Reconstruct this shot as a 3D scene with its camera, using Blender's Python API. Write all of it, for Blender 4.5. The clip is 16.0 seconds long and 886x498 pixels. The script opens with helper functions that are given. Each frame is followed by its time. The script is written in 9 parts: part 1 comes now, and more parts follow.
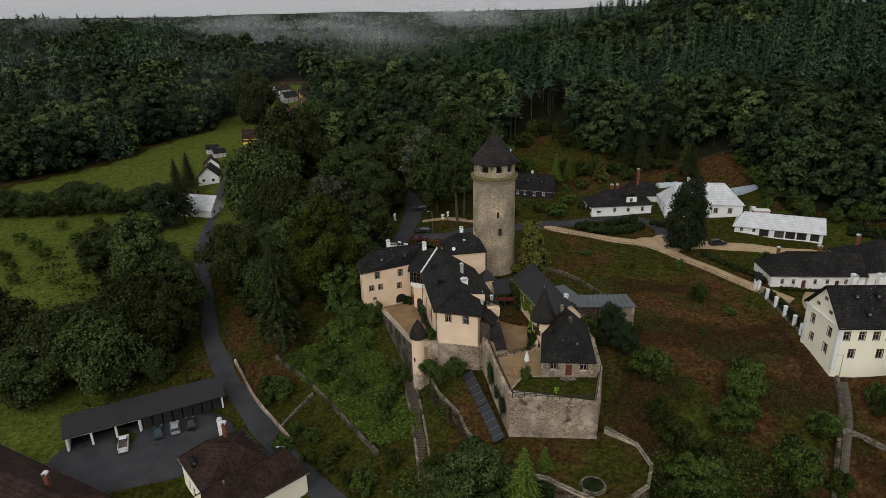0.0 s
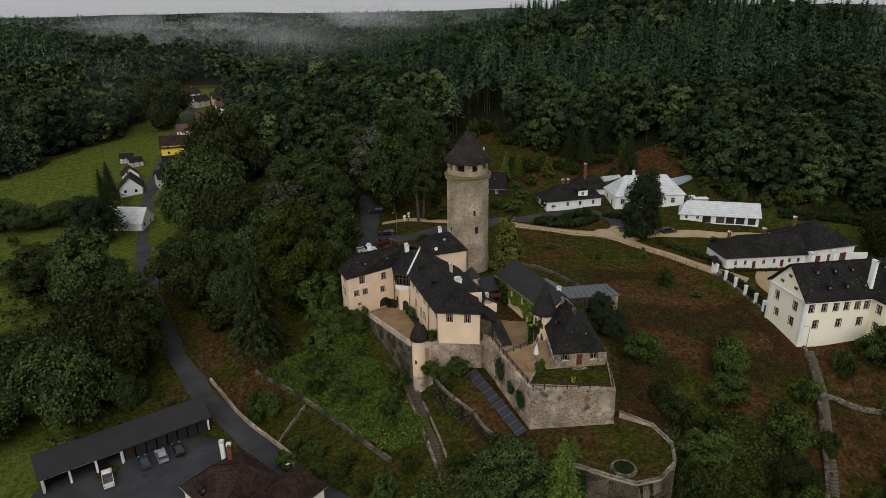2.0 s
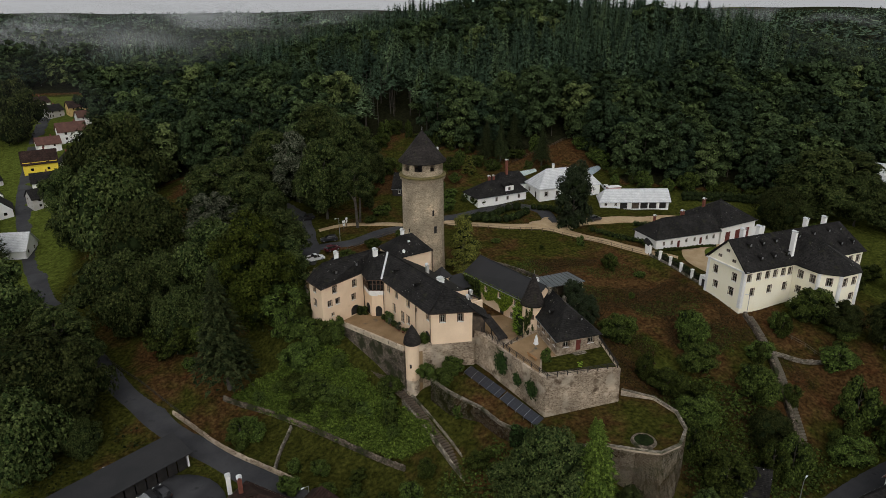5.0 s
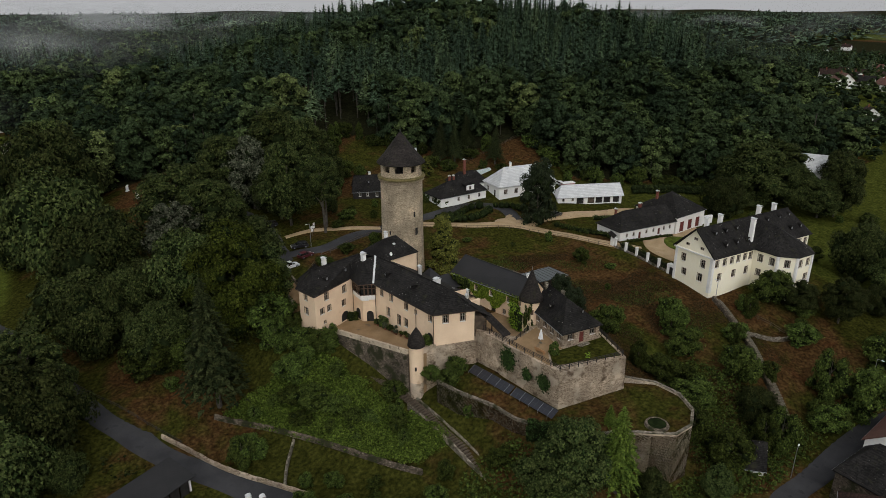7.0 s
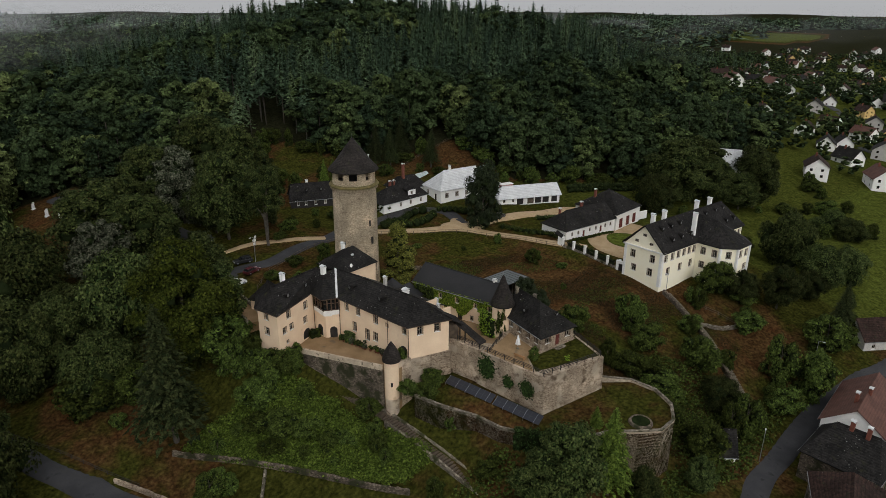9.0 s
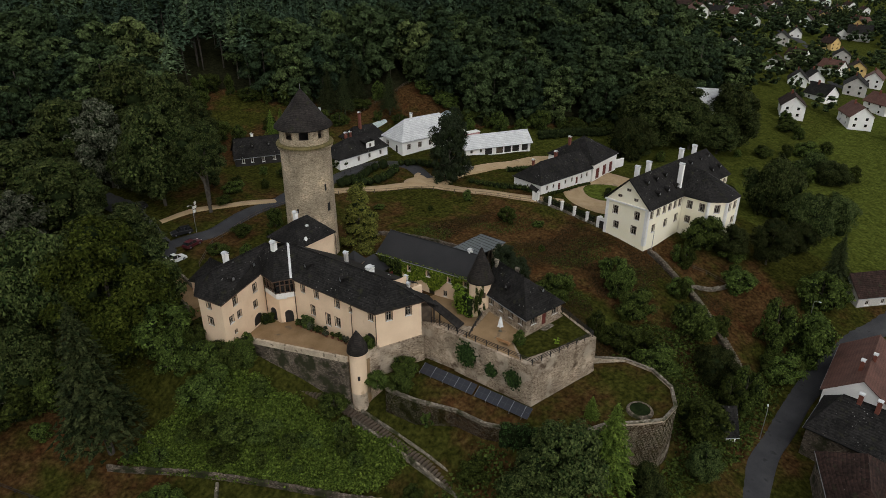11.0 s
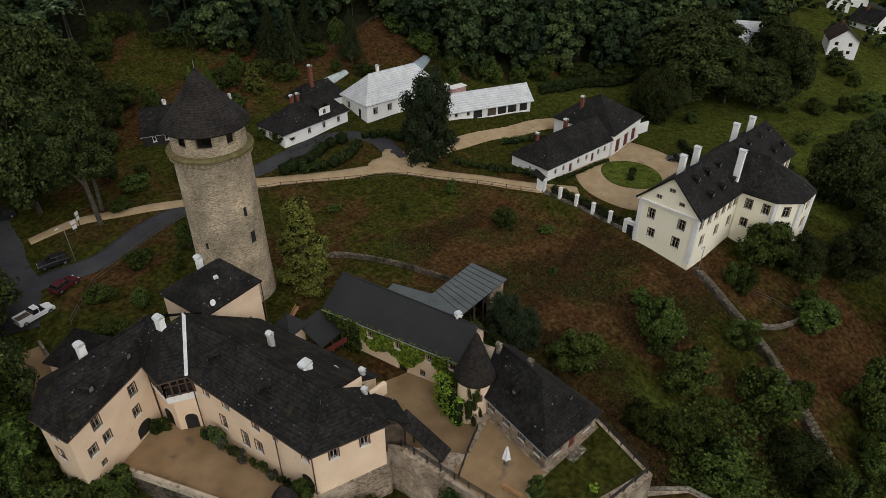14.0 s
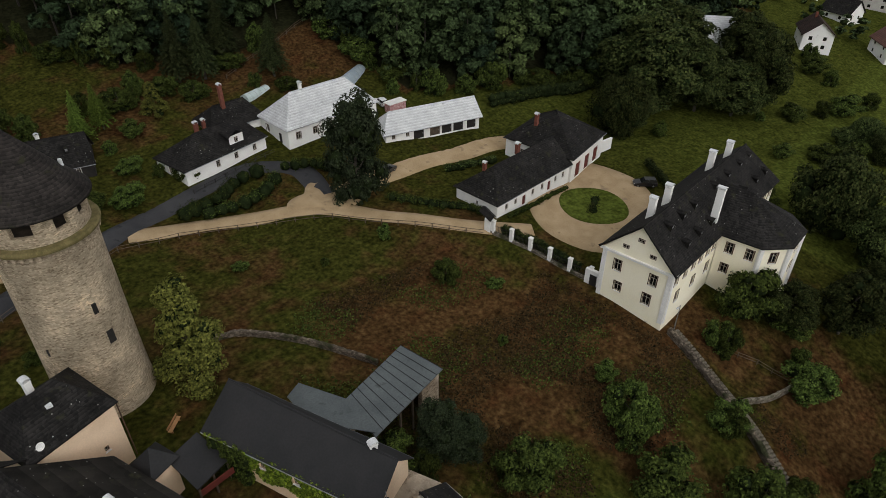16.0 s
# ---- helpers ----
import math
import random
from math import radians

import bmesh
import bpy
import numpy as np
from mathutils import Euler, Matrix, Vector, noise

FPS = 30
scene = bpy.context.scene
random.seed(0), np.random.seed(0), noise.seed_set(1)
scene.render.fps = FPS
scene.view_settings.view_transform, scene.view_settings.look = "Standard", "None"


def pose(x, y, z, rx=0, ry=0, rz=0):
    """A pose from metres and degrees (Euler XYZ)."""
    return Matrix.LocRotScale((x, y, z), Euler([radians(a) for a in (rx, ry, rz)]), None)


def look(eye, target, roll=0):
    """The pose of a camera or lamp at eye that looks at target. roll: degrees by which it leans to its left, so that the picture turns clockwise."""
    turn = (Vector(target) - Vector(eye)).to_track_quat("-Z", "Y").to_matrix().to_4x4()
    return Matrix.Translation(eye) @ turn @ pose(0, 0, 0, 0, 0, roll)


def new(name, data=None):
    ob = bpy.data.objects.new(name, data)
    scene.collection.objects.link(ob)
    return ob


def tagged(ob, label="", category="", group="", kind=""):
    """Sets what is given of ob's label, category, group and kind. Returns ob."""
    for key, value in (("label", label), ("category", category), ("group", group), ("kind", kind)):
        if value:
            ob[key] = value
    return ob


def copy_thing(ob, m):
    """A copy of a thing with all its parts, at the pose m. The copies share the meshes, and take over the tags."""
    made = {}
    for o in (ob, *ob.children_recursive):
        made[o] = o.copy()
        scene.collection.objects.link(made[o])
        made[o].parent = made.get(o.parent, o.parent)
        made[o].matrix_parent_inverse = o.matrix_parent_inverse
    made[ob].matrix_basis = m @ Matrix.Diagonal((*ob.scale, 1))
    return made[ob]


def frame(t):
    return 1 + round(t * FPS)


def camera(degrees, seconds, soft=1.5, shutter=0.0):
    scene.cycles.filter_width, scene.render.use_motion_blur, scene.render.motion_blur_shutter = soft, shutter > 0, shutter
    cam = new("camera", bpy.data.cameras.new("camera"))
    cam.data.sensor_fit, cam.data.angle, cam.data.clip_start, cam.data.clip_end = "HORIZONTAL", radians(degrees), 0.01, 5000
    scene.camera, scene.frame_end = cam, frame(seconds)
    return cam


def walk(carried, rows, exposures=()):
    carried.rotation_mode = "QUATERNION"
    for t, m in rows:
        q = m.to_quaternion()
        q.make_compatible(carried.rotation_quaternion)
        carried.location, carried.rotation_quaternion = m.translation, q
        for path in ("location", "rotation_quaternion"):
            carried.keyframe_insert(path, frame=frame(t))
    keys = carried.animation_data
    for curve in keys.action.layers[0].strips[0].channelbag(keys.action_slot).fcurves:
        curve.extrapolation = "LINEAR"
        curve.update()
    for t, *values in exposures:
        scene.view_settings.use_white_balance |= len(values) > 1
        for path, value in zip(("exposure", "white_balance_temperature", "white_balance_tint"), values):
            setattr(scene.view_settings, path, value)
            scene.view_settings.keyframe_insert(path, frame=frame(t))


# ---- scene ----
cam = camera(68.8, 16.0, 0.85)
METRES, EYE, TILT, LEAN, TURN = 160.0, 80.0, 0.0, 0.0, 0.0
ROWS = [
    (0.0, 0.0, 0.0, 0.0, -0.41, -20.83, 1.08),
    (0.5, -0.0315, 0.0016, 0.0, -2.9, -20.85, 0.99),
    (1.0, -0.0613, 0.0041, 0.0001, -4.88, -20.88, 0.91),
    (1.5, -0.0896, 0.0073, 0.0001, -7.33, -20.89, 0.84),
    (2.0, -0.1169, 0.0117, 0.0, -9.83, -20.88, 0.76),
    (2.5, -0.1437, 0.0172, -0.0001, -12.24, -20.9, 0.69),
    (3.0, -0.1697, 0.0237, -0.0002, -14.4, -20.89, 0.62),
    (3.5, -0.1947, 0.0311, -0.0003, -16.81, -20.9, 0.54),
    (4.0, -0.219, 0.0393, -0.0004, -19.11, -20.89, 0.47),
    (6.5, -0.3362, 0.0934, -0.0019, -29.38, -20.8, 0.16),
    (7.0, -0.358, 0.1065, -0.002, -31.43, -20.77, 0.1),
    (7.5, -0.3796, 0.1204, -0.002, -33.49, -20.76, 0.03),
    (8.0, -0.3976, 0.1353, -0.0022, -35.82, -20.72, -0.05),
    (8.5, -0.4055, 0.1518, -0.0026, -38.19, -20.63, -0.13),
    (9.0, -0.4042, 0.1701, -0.0026, -40.06, -20.62, -0.22),
    (9.5, -0.3968, 0.1884, -0.0041, -41.33, -21.0, -0.24),
    (12.0, -0.2859, 0.3198, -0.0084, -45.3, -29.51, -0.25),
    (12.5, -0.2521, 0.3538, -0.0094, -45.53, -30.54, -0.23),
    (13.0, -0.2172, 0.3882, -0.0106, -45.64, -31.58, -0.21),
    (13.5, -0.1809, 0.4224, -0.0114, -45.71, -32.67, -0.17),
    (14.0, -0.1435, 0.4542, -0.0122, -45.79, -33.72, -0.17),
    (14.5, -0.1093, 0.4777, -0.0127, -45.83, -34.58, -0.15),
    (15.0, -0.076, 0.4959, -0.013, -46.21, -35.28, -0.14),
    (15.5, -0.0452, 0.5091, -0.0147, -47.85, -35.34, -0.22),
    (16.0, -0.0133, 0.5239, -0.0156, -49.0, -35.27, -0.16),
]
walk(cam, [(t, pose(0, 0, EYE, TILT, LEAN, TURN) @ pose(METRES * x, METRES * y, METRES * z, 90 + pitch, roll, yaw)) for t, x, y, z, yaw, pitch, roll in ROWS])

# ---------------------------------------------------------------- light: a dull overcast day
world = bpy.data.worlds.new("overcast")
scene.world = world
world.use_nodes = True
wn, wl = world.node_tree.nodes, world.node_tree.links
sky = wn.new("ShaderNodeTexSky")
sky.sky_type, sky.sun_disc = "NISHITA", False
sky.sun_elevation, sky.sun_rotation = radians(38), radians(200)
sky.dust_density, sky.air_density = 4.0, 1.5
grey = wn.new("ShaderNodeHueSaturation")
grey.inputs["Saturation"].default_value = 0.12
wl.new(sky.outputs[0], grey.inputs["Color"])
grey.inputs["Value"].default_value = 0.6
cloud = wn.new("ShaderNodeMix")
cloud.data_type, cloud.blend_type = "RGBA", "ADD"
cloud.clamp_result = False
cloud.inputs["Factor"].default_value = 1.0
cloud.inputs["B"].default_value = (2.9, 2.95, 3.05, 1)
wl.new(grey.outputs[0], cloud.inputs["A"])
wl.new(cloud.outputs["Result"], wn["Background"].inputs["Color"])
wn["Background"].inputs["Strength"].default_value = 0.2
sun = new("sun", bpy.data.lights.new("sun", "SUN"))
sun.data.energy, sun.data.angle, sun.data.color = 0.35, radians(40), (1.0, 0.96, 0.9)
sun.matrix_basis = look((-60, -120, 140), (0, 0, 0))
scene.view_settings.exposure = -0.60
# ---------------------------------------------------------------- materials
def rgb(c):
    return (c[0], c[1], c[2], 1.0)


def surface(name, a, b, scale=0.6, fine=9.0, rough=0.85, bump=0.3, metal=0.0, spots=None, spot_scale=1.5, spot_at=0.62, bands=0.0, spec=0.3, vary=0.0, grainy=(0.55, 1.35)):
    """Two colours mixed by broad noise, darkened by fine grain, with stains (spots) of a third colour and a bump. bands: courses a metre."""
    m = bpy.data.materials.new(name)
    m.use_nodes = True
    n, l = m.node_tree.nodes, m.node_tree.links
    bsdf = n["Principled BSDF"]
    co = n.new("ShaderNodeTexCoord")
    broad = n.new("ShaderNodeTexNoise")
    broad.inputs["Scale"].default_value, broad.inputs["Detail"].default_value = scale, 6
    l.new(co.outputs["Object"], broad.inputs["Vector"])
    ramp = n.new("ShaderNodeValToRGB")
    ramp.color_ramp.elements[0].position, ramp.color_ramp.elements[1].position = 0.35, 0.68
    ramp.color_ramp.elements[0].color, ramp.color_ramp.elements[1].color = rgb(a), rgb(b)
    l.new(broad.outputs["Fac"], ramp.inputs["Fac"])
    grain = n.new("ShaderNodeTexNoise")
    grain.inputs["Scale"].default_value, grain.inputs["Detail"].default_value = fine, 4
    l.new(co.outputs["Object"], grain.inputs["Vector"])
    g = n.new("ShaderNodeMapRange")
    g.inputs["To Min"].default_value, g.inputs["To Max"].default_value = grainy
    l.new(grain.outputs["Fac"], g.inputs["Value"])
    mul = n.new("ShaderNodeMix")
    mul.data_type, mul.blend_type = "RGBA", "MULTIPLY"
    mul.inputs["Factor"].default_value = 1.0
    l.new(ramp.outputs["Color"], mul.inputs["A"])
    l.new(g.outputs["Result"], mul.inputs["B"])
    colour = mul.outputs["Result"]
    if spots:
        sn = n.new("ShaderNodeTexNoise")
        sn.inputs["Scale"].default_value, sn.inputs["Detail"].default_value = spot_scale, 8
        l.new(co.outputs["Object"], sn.inputs["Vector"])
        sr = n.new("ShaderNodeMapRange")
        sr.inputs["From Min"].default_value, sr.inputs["From Max"].default_value = spot_at, spot_at + 0.08
        l.new(sn.outputs["Fac"], sr.inputs["Value"])
        mx = n.new("ShaderNodeMix")
        mx.data_type = "RGBA"
        l.new(sr.outputs["Result"], mx.inputs["Factor"])
        l.new(colour, mx.inputs["A"])
        mx.inputs["B"].default_value = rgb(spots)
        colour = mx.outputs["Result"]
    if vary:
        info = n.new("ShaderNodeObjectInfo")
        vr = n.new("ShaderNodeMapRange")
        vr.inputs["To Min"].default_value, vr.inputs["To Max"].default_value = 1 - vary, 1 + vary
        l.new(info.outputs["Random"], vr.inputs["Value"])
        vm = n.new("ShaderNodeMix")
        vm.data_type, vm.blend_type = "RGBA", "MULTIPLY"
        vm.inputs["Factor"].default_value = 1.0
        l.new(colour, vm.inputs["A"])
        l.new(vr.outputs["Result"], vm.inputs["B"])
        colour = vm.outputs["Result"]
    l.new(colour, bsdf.inputs["Base Color"])
    bsdf.inputs["Roughness"].default_value, bsdf.inputs["Metallic"].default_value = rough, metal
    bsdf.inputs["Specular IOR Level"].default_value = spec
    height = grain.outputs["Fac"]
    if bands:
        wave = n.new("ShaderNodeTexWave")
        wave.bands_direction, wave.wave_profile = "Z", "SAW"
        wave.inputs["Scale"].default_value, wave.inputs["Distortion"].default_value = bands * 0.314, 0.4
        l.new(co.outputs["Object"], wave.inputs["Vector"])
        add = n.new("ShaderNodeMath")
        l.new(wave.outputs["Fac"], add.inputs[0])
        l.new(height, add.inputs[1])
        height = add.outputs[0]
        br = n.new("ShaderNodeMapRange")
        br.inputs["To Min"].default_value, br.inputs["To Max"].default_value = 0.8, 1.12
        l.new(wave.outputs["Fac"], br.inputs["Value"])
        bmx = n.new("ShaderNodeMix")
        bmx.data_type, bmx.blend_type = "RGBA", "MULTIPLY"
        bmx.inputs["Factor"].default_value = 1.0
        l.new(colour, bmx.inputs["A"])
        l.new(br.outputs["Result"], bmx.inputs["B"])
        l.new(bmx.outputs["Result"], bsdf.inputs["Base Color"])
    bp = n.new("ShaderNodeBump")
    bp.inputs["Strength"].default_value, bp.inputs["Distance"].default_value = bump, 0.08
    l.new(height, bp.inputs["Height"])
    l.new(bp.outputs["Normal"], bsdf.inputs["Normal"])
    return m


def slates(name, a, b, flecks=0.10, course=4.5, size=0.34):
    """Roof slates: courses by height, tone slate by slate, mossy streaks and pale lichen flecks in drifts."""
    m = bpy.data.materials.new(name)
    m.use_nodes = True
    n, l = m.node_tree.nodes, m.node_tree.links
    bsdf = n["Principled BSDF"]
    co = n.new("ShaderNodeTexCoord")

    def noise_at(scale, detail):
        t = n.new("ShaderNodeTexNoise")
        t.inputs["Scale"].default_value, t.inputs["Detail"].default_value = scale, detail
        l.new(co.outputs["Object"], t.inputs["Vector"])
        return t.outputs["Fac"]

    def span(v, lo, hi, to0=0.0, to1=1.0):
        r = n.new("ShaderNodeMapRange")
        r.inputs["From Min"].default_value, r.inputs["From Max"].default_value = lo, hi
        r.inputs["To Min"].default_value, r.inputs["To Max"].default_value = to0, to1
        l.new(v, r.inputs["Value"])
        return r.outputs["Result"]

    def blend(kind, fac, x, y):
        k = n.new("ShaderNodeMix")
        k.data_type, k.blend_type = "RGBA", kind
        if isinstance(fac, float):
            k.inputs["Factor"].default_value = fac
        else:
            l.new(fac, k.inputs["Factor"])
        for sock, v in (("A", x), ("B", y)):
            if isinstance(v, tuple):
                k.inputs[sock].default_value = rgb(v)
            else:
                l.new(v, k.inputs[sock])
        return k.outputs["Result"]

    cell = n.new("ShaderNodeTexVoronoi")
    cell.inputs["Scale"].default_value = 1.0 / size
    l.new(co.outputs["Object"], cell.inputs["Vector"])
    sep = n.new("ShaderNodeSeparateColor")
    l.new(cell.outputs["Color"], sep.inputs[0])
    c = blend("MIX", sep.outputs[0], a, b)
    c = blend("MULTIPLY", 1.0, c, span(noise_at(0.35, 8), 0.3, 0.7, 0.6, 1.45))
    wave = n.new("ShaderNodeTexWave")
    wave.bands_direction, wave.wave_profile = "Z", "SAW"
    wave.inputs["Scale"].default_value, wave.inputs["Distortion"].default_value = course * 0.314, 0.5
    l.new(co.outputs["Object"], wave.inputs["Vector"])
    c = blend("MULTIPLY", 1.0, c, span(wave.outputs["Fac"], 0, 1, 0.62, 1.2))
    c = blend("MIX", span(noise_at(0.8, 9), 0.60, 0.74), c, (0.030, 0.030, 0.016))
    dot = n.new("ShaderNodeTexVoronoi")
    dot.inputs["Scale"].default_value = 1.5
    l.new(co.outputs["Object"], dot.inputs["Vector"])
    spot = span(dot.outputs["Distance"], flecks * 0.7, flecks, 1.0, 0.0)
    drift = n.new("ShaderNodeMath")
    drift.operation = "MULTIPLY"
    l.new(spot, drift.inputs[0])
    l.new(span(noise_at(0.25, 4), 0.46, 0.60), drift.inputs[1])
    c = blend("MIX", drift.outputs[0], c, (0.30, 0.30, 0.28))
    l.new(c, bsdf.inputs["Base Color"])
    bsdf.inputs["Roughness"].default_value = 0.8
    bsdf.inputs["Specular IOR Level"].default_value = 0.12
    add = n.new("ShaderNodeMath")
    l.new(wave.outputs["Fac"], add.inputs[0])
    l.new(sep.outputs[1], add.inputs[1])
    bp = n.new("ShaderNodeBump")
    bp.inputs["Strength"].default_value, bp.inputs["Distance"].default_value = 0.6, 0.06
    l.new(add.outputs[0], bp.inputs["Height"])
    l.new(bp.outputs["Normal"], bsdf.inputs["Normal"])
    return m


def masonry(name, a, b, mortar, size, bump=0.8, moss=None, moss_at=0.6, flat=1.9, patches=None):
    """Rubble stones of a given size in metres, with mortar joints, stains and patches of old plaster."""
    m = bpy.data.materials.new(name)
    m.use_nodes = True
    n, l = m.node_tree.nodes, m.node_tree.links
    bsdf = n["Principled BSDF"]
    co = n.new("ShaderNodeTexCoord")
    mp = n.new("ShaderNodeMapping")
    mp.inputs["Scale"].default_value = (1.0, 1.0, flat)
    l.new(co.outputs["Object"], mp.inputs["Vector"])
    wob = n.new("ShaderNodeTexNoise")
    wob.inputs["Scale"].default_value = 1.4 / size
    l.new(mp.outputs[0], wob.inputs["Vector"])
    mixv = n.new("ShaderNodeMix")
    mixv.data_type, mixv.blend_type = "RGBA", "ADD"
    mixv.inputs["Factor"].default_value = size * 0.55
    l.new(mp.outputs[0], mixv.inputs["A"])
    l.new(wob.outputs["Color"], mixv.inputs["B"])
    cell = n.new("ShaderNodeTexVoronoi")
    cell.inputs["Scale"].default_value = 1.0 / size
    edge = n.new("ShaderNodeTexVoronoi")
    edge.feature = "DISTANCE_TO_EDGE"
    edge.inputs["Scale"].default_value = 1.0 / size
    for v in (cell, edge):
        l.new(mixv.outputs["Result"], v.inputs["Vector"])
    sep = n.new("ShaderNodeSeparateColor")
    l.new(cell.outputs["Color"], sep.inputs[0])
    ramp = n.new("ShaderNodeValToRGB")
    ramp.color_ramp.elements[0].color, ramp.color_ramp.elements[1].color = rgb(a), rgb(b)
    l.new(sep.outputs[0], ramp.inputs["Fac"])
    er = n.new("ShaderNodeMapRange")
    er.inputs["From Min"].default_value, er.inputs["From Max"].default_value = 0.02, 0.13
    l.new(edge.outputs["Distance"], er.inputs["Value"])
    mx = n.new("ShaderNodeMix")
    mx.data_type = "RGBA"
    l.new(er.outputs["Result"], mx.inputs["Factor"])
    mx.inputs["A"].default_value = rgb(mortar)
    l.new(ramp.outputs["Color"], mx.inputs["B"])
    colour = mx.outputs["Result"]
    if patches:
        pn = n.new("ShaderNodeTexNoise")
        pn.inputs["Scale"].default_value, pn.inputs["Detail"].default_value = 0.30, 9
        l.new(co.outputs["Object"], pn.inputs["Vector"])
        pr = n.new("ShaderNodeMapRange")
        pr.inputs["From Min"].default_value, pr.inputs["From Max"].default_value = 0.54, 0.60
        pr.inputs["To Max"].default_value = 0.75
        l.new(pn.outputs["Fac"], pr.inputs["Value"])
        pm = n.new("ShaderNodeMix")
        pm.data_type = "RGBA"
        l.new(pr.outputs["Result"], pm.inputs["Factor"])
        l.new(colour, pm.inputs["A"])
        pm.inputs["B"].default_value = rgb(patches)
        colour = pm.outputs["Result"]
    st = n.new("ShaderNodeTexNoise")
    st.inputs["Scale"].default_value, st.inputs["Detail"].default_value = 0.22, 9
    l.new(co.outputs["Object"], st.inputs["Vector"])
    sr = n.new("ShaderNodeMapRange")
    sr.inputs["From Min"].default_value, sr.inputs["From Max"].default_value = 0.3, 0.7
    sr.inputs["To Min"].default_value, sr.inputs["To Max"].default_value = 0.55, 1.3
    l.new(st.outputs["Fac"], sr.inputs["Value"])
    ml = n.new("ShaderNodeMix")
    ml.data_type, ml.blend_type = "RGBA", "MULTIPLY"
    ml.inputs["Factor"].default_value = 1.0
    l.new(colour, ml.inputs["A"])
    l.new(sr.outputs["Result"], ml.inputs["B"])
    colour = ml.outputs["Result"]
    if moss:
        mn = n.new("ShaderNodeTexNoise")
        mn.inputs["Scale"].default_value, mn.inputs["Detail"].default_value = 0.45, 10
        l.new(co.outputs["Object"], mn.inputs["Vector"])
        mr = n.new("ShaderNodeMapRange")
        mr.inputs["From Min"].default_value, mr.inputs["From Max"].default_value = moss_at, moss_at + 0.1
        l.new(mn.outputs["Fac"], mr.inputs["Value"])
        mm = n.new("ShaderNodeMix")
        mm.data_type = "RGBA"
        l.new(mr.outputs["Result"], mm.inputs["Factor"])
        l.new(colour, mm.inputs["A"])
        mm.inputs["B"].default_value = rgb(moss)
        colour = mm.outputs["Result"]
    l.new(colour, bsdf.inputs["Base Color"])
    bsdf.inputs["Roughness"].default_value = 0.95
    bsdf.inputs["Specular IOR Level"].default_value = 0.15
    bp = n.new("ShaderNodeBump")
    bp.inputs["Strength"].default_value, bp.inputs["Distance"].default_value = bump, 0.12
    l.new(er.outputs["Result"], bp.inputs["Height"])
    l.new(bp.outputs["Normal"], bsdf.inputs["Normal"])
    return m


def foliage(name, dark, light, warm=None):
    """Leaves: each clump takes its own green, each tree its own tone."""
    m = bpy.data.materials.new(name)
    m.use_nodes = True
    n, l = m.node_tree.nodes, m.node_tree.links
    bsdf = n["Principled BSDF"]
    geo = n.new("ShaderNodeNewGeometry")
    info = n.new("ShaderNodeObjectInfo")
    ramp = n.new("ShaderNodeValToRGB")
    ramp.color_ramp.elements[0].color, ramp.color_ramp.elements[1].color = rgb(dark), rgb(light)
    if warm:
        e = ramp.color_ramp.elements.new(0.96)
        e.color = rgb(warm)
    l.new(geo.outputs["Random Per Island"], ramp.inputs["Fac"])
    hs = n.new("ShaderNodeHueSaturation")
    vr = n.new("ShaderNodeMapRange")
    vr.inputs["To Min"].default_value, vr.inputs["To Max"].default_value = 0.55, 1.6
    l.new(info.outputs["Random"], vr.inputs["Value"])
    l.new(vr.outputs["Result"], hs.inputs["Value"])
    hr = n.new("ShaderNodeMapRange")
    hr.inputs["To Min"].default_value, hr.inputs["To Max"].default_value = 0.482, 0.510
    l.new(info.outputs["Random"], hr.inputs["Value"])
    l.new(hr.outputs["Result"], hs.inputs["Hue"])
    l.new(ramp.outputs["Color"], hs.inputs["Color"])
    fn = n.new("ShaderNodeTexNoise")
    fn.inputs["Scale"].default_value, fn.inputs["Detail"].default_value = 3.2, 3
    fc = n.new("ShaderNodeTexCoord")
    l.new(fc.outputs["Object"], fn.inputs["Vector"])
    fr = n.new("ShaderNodeMapRange")
    fr.inputs["From Min"].default_value, fr.inputs["From Max"].default_value = 0.32, 0.68
    fr.inputs["To Min"].default_value, fr.inputs["To Max"].default_value = 0.35, 1.65
    l.new(fn.outputs["Fac"], fr.inputs["Value"])
    fm = n.new("ShaderNodeMix")
    fm.data_type, fm.blend_type = "RGBA", "MULTIPLY"
    fm.inputs["Factor"].default_value = 1.0
    l.new(hs.outputs["Color"], fm.inputs["A"])
    l.new(fr.outputs["Result"], fm.inputs["B"])
    l.new(fm.outputs["Result"], bsdf.inputs["Base Color"])
    bsdf.inputs["Roughness"].default_value = 0.7
    bsdf.inputs["Specular IOR Level"].default_value = 0.02
    return m


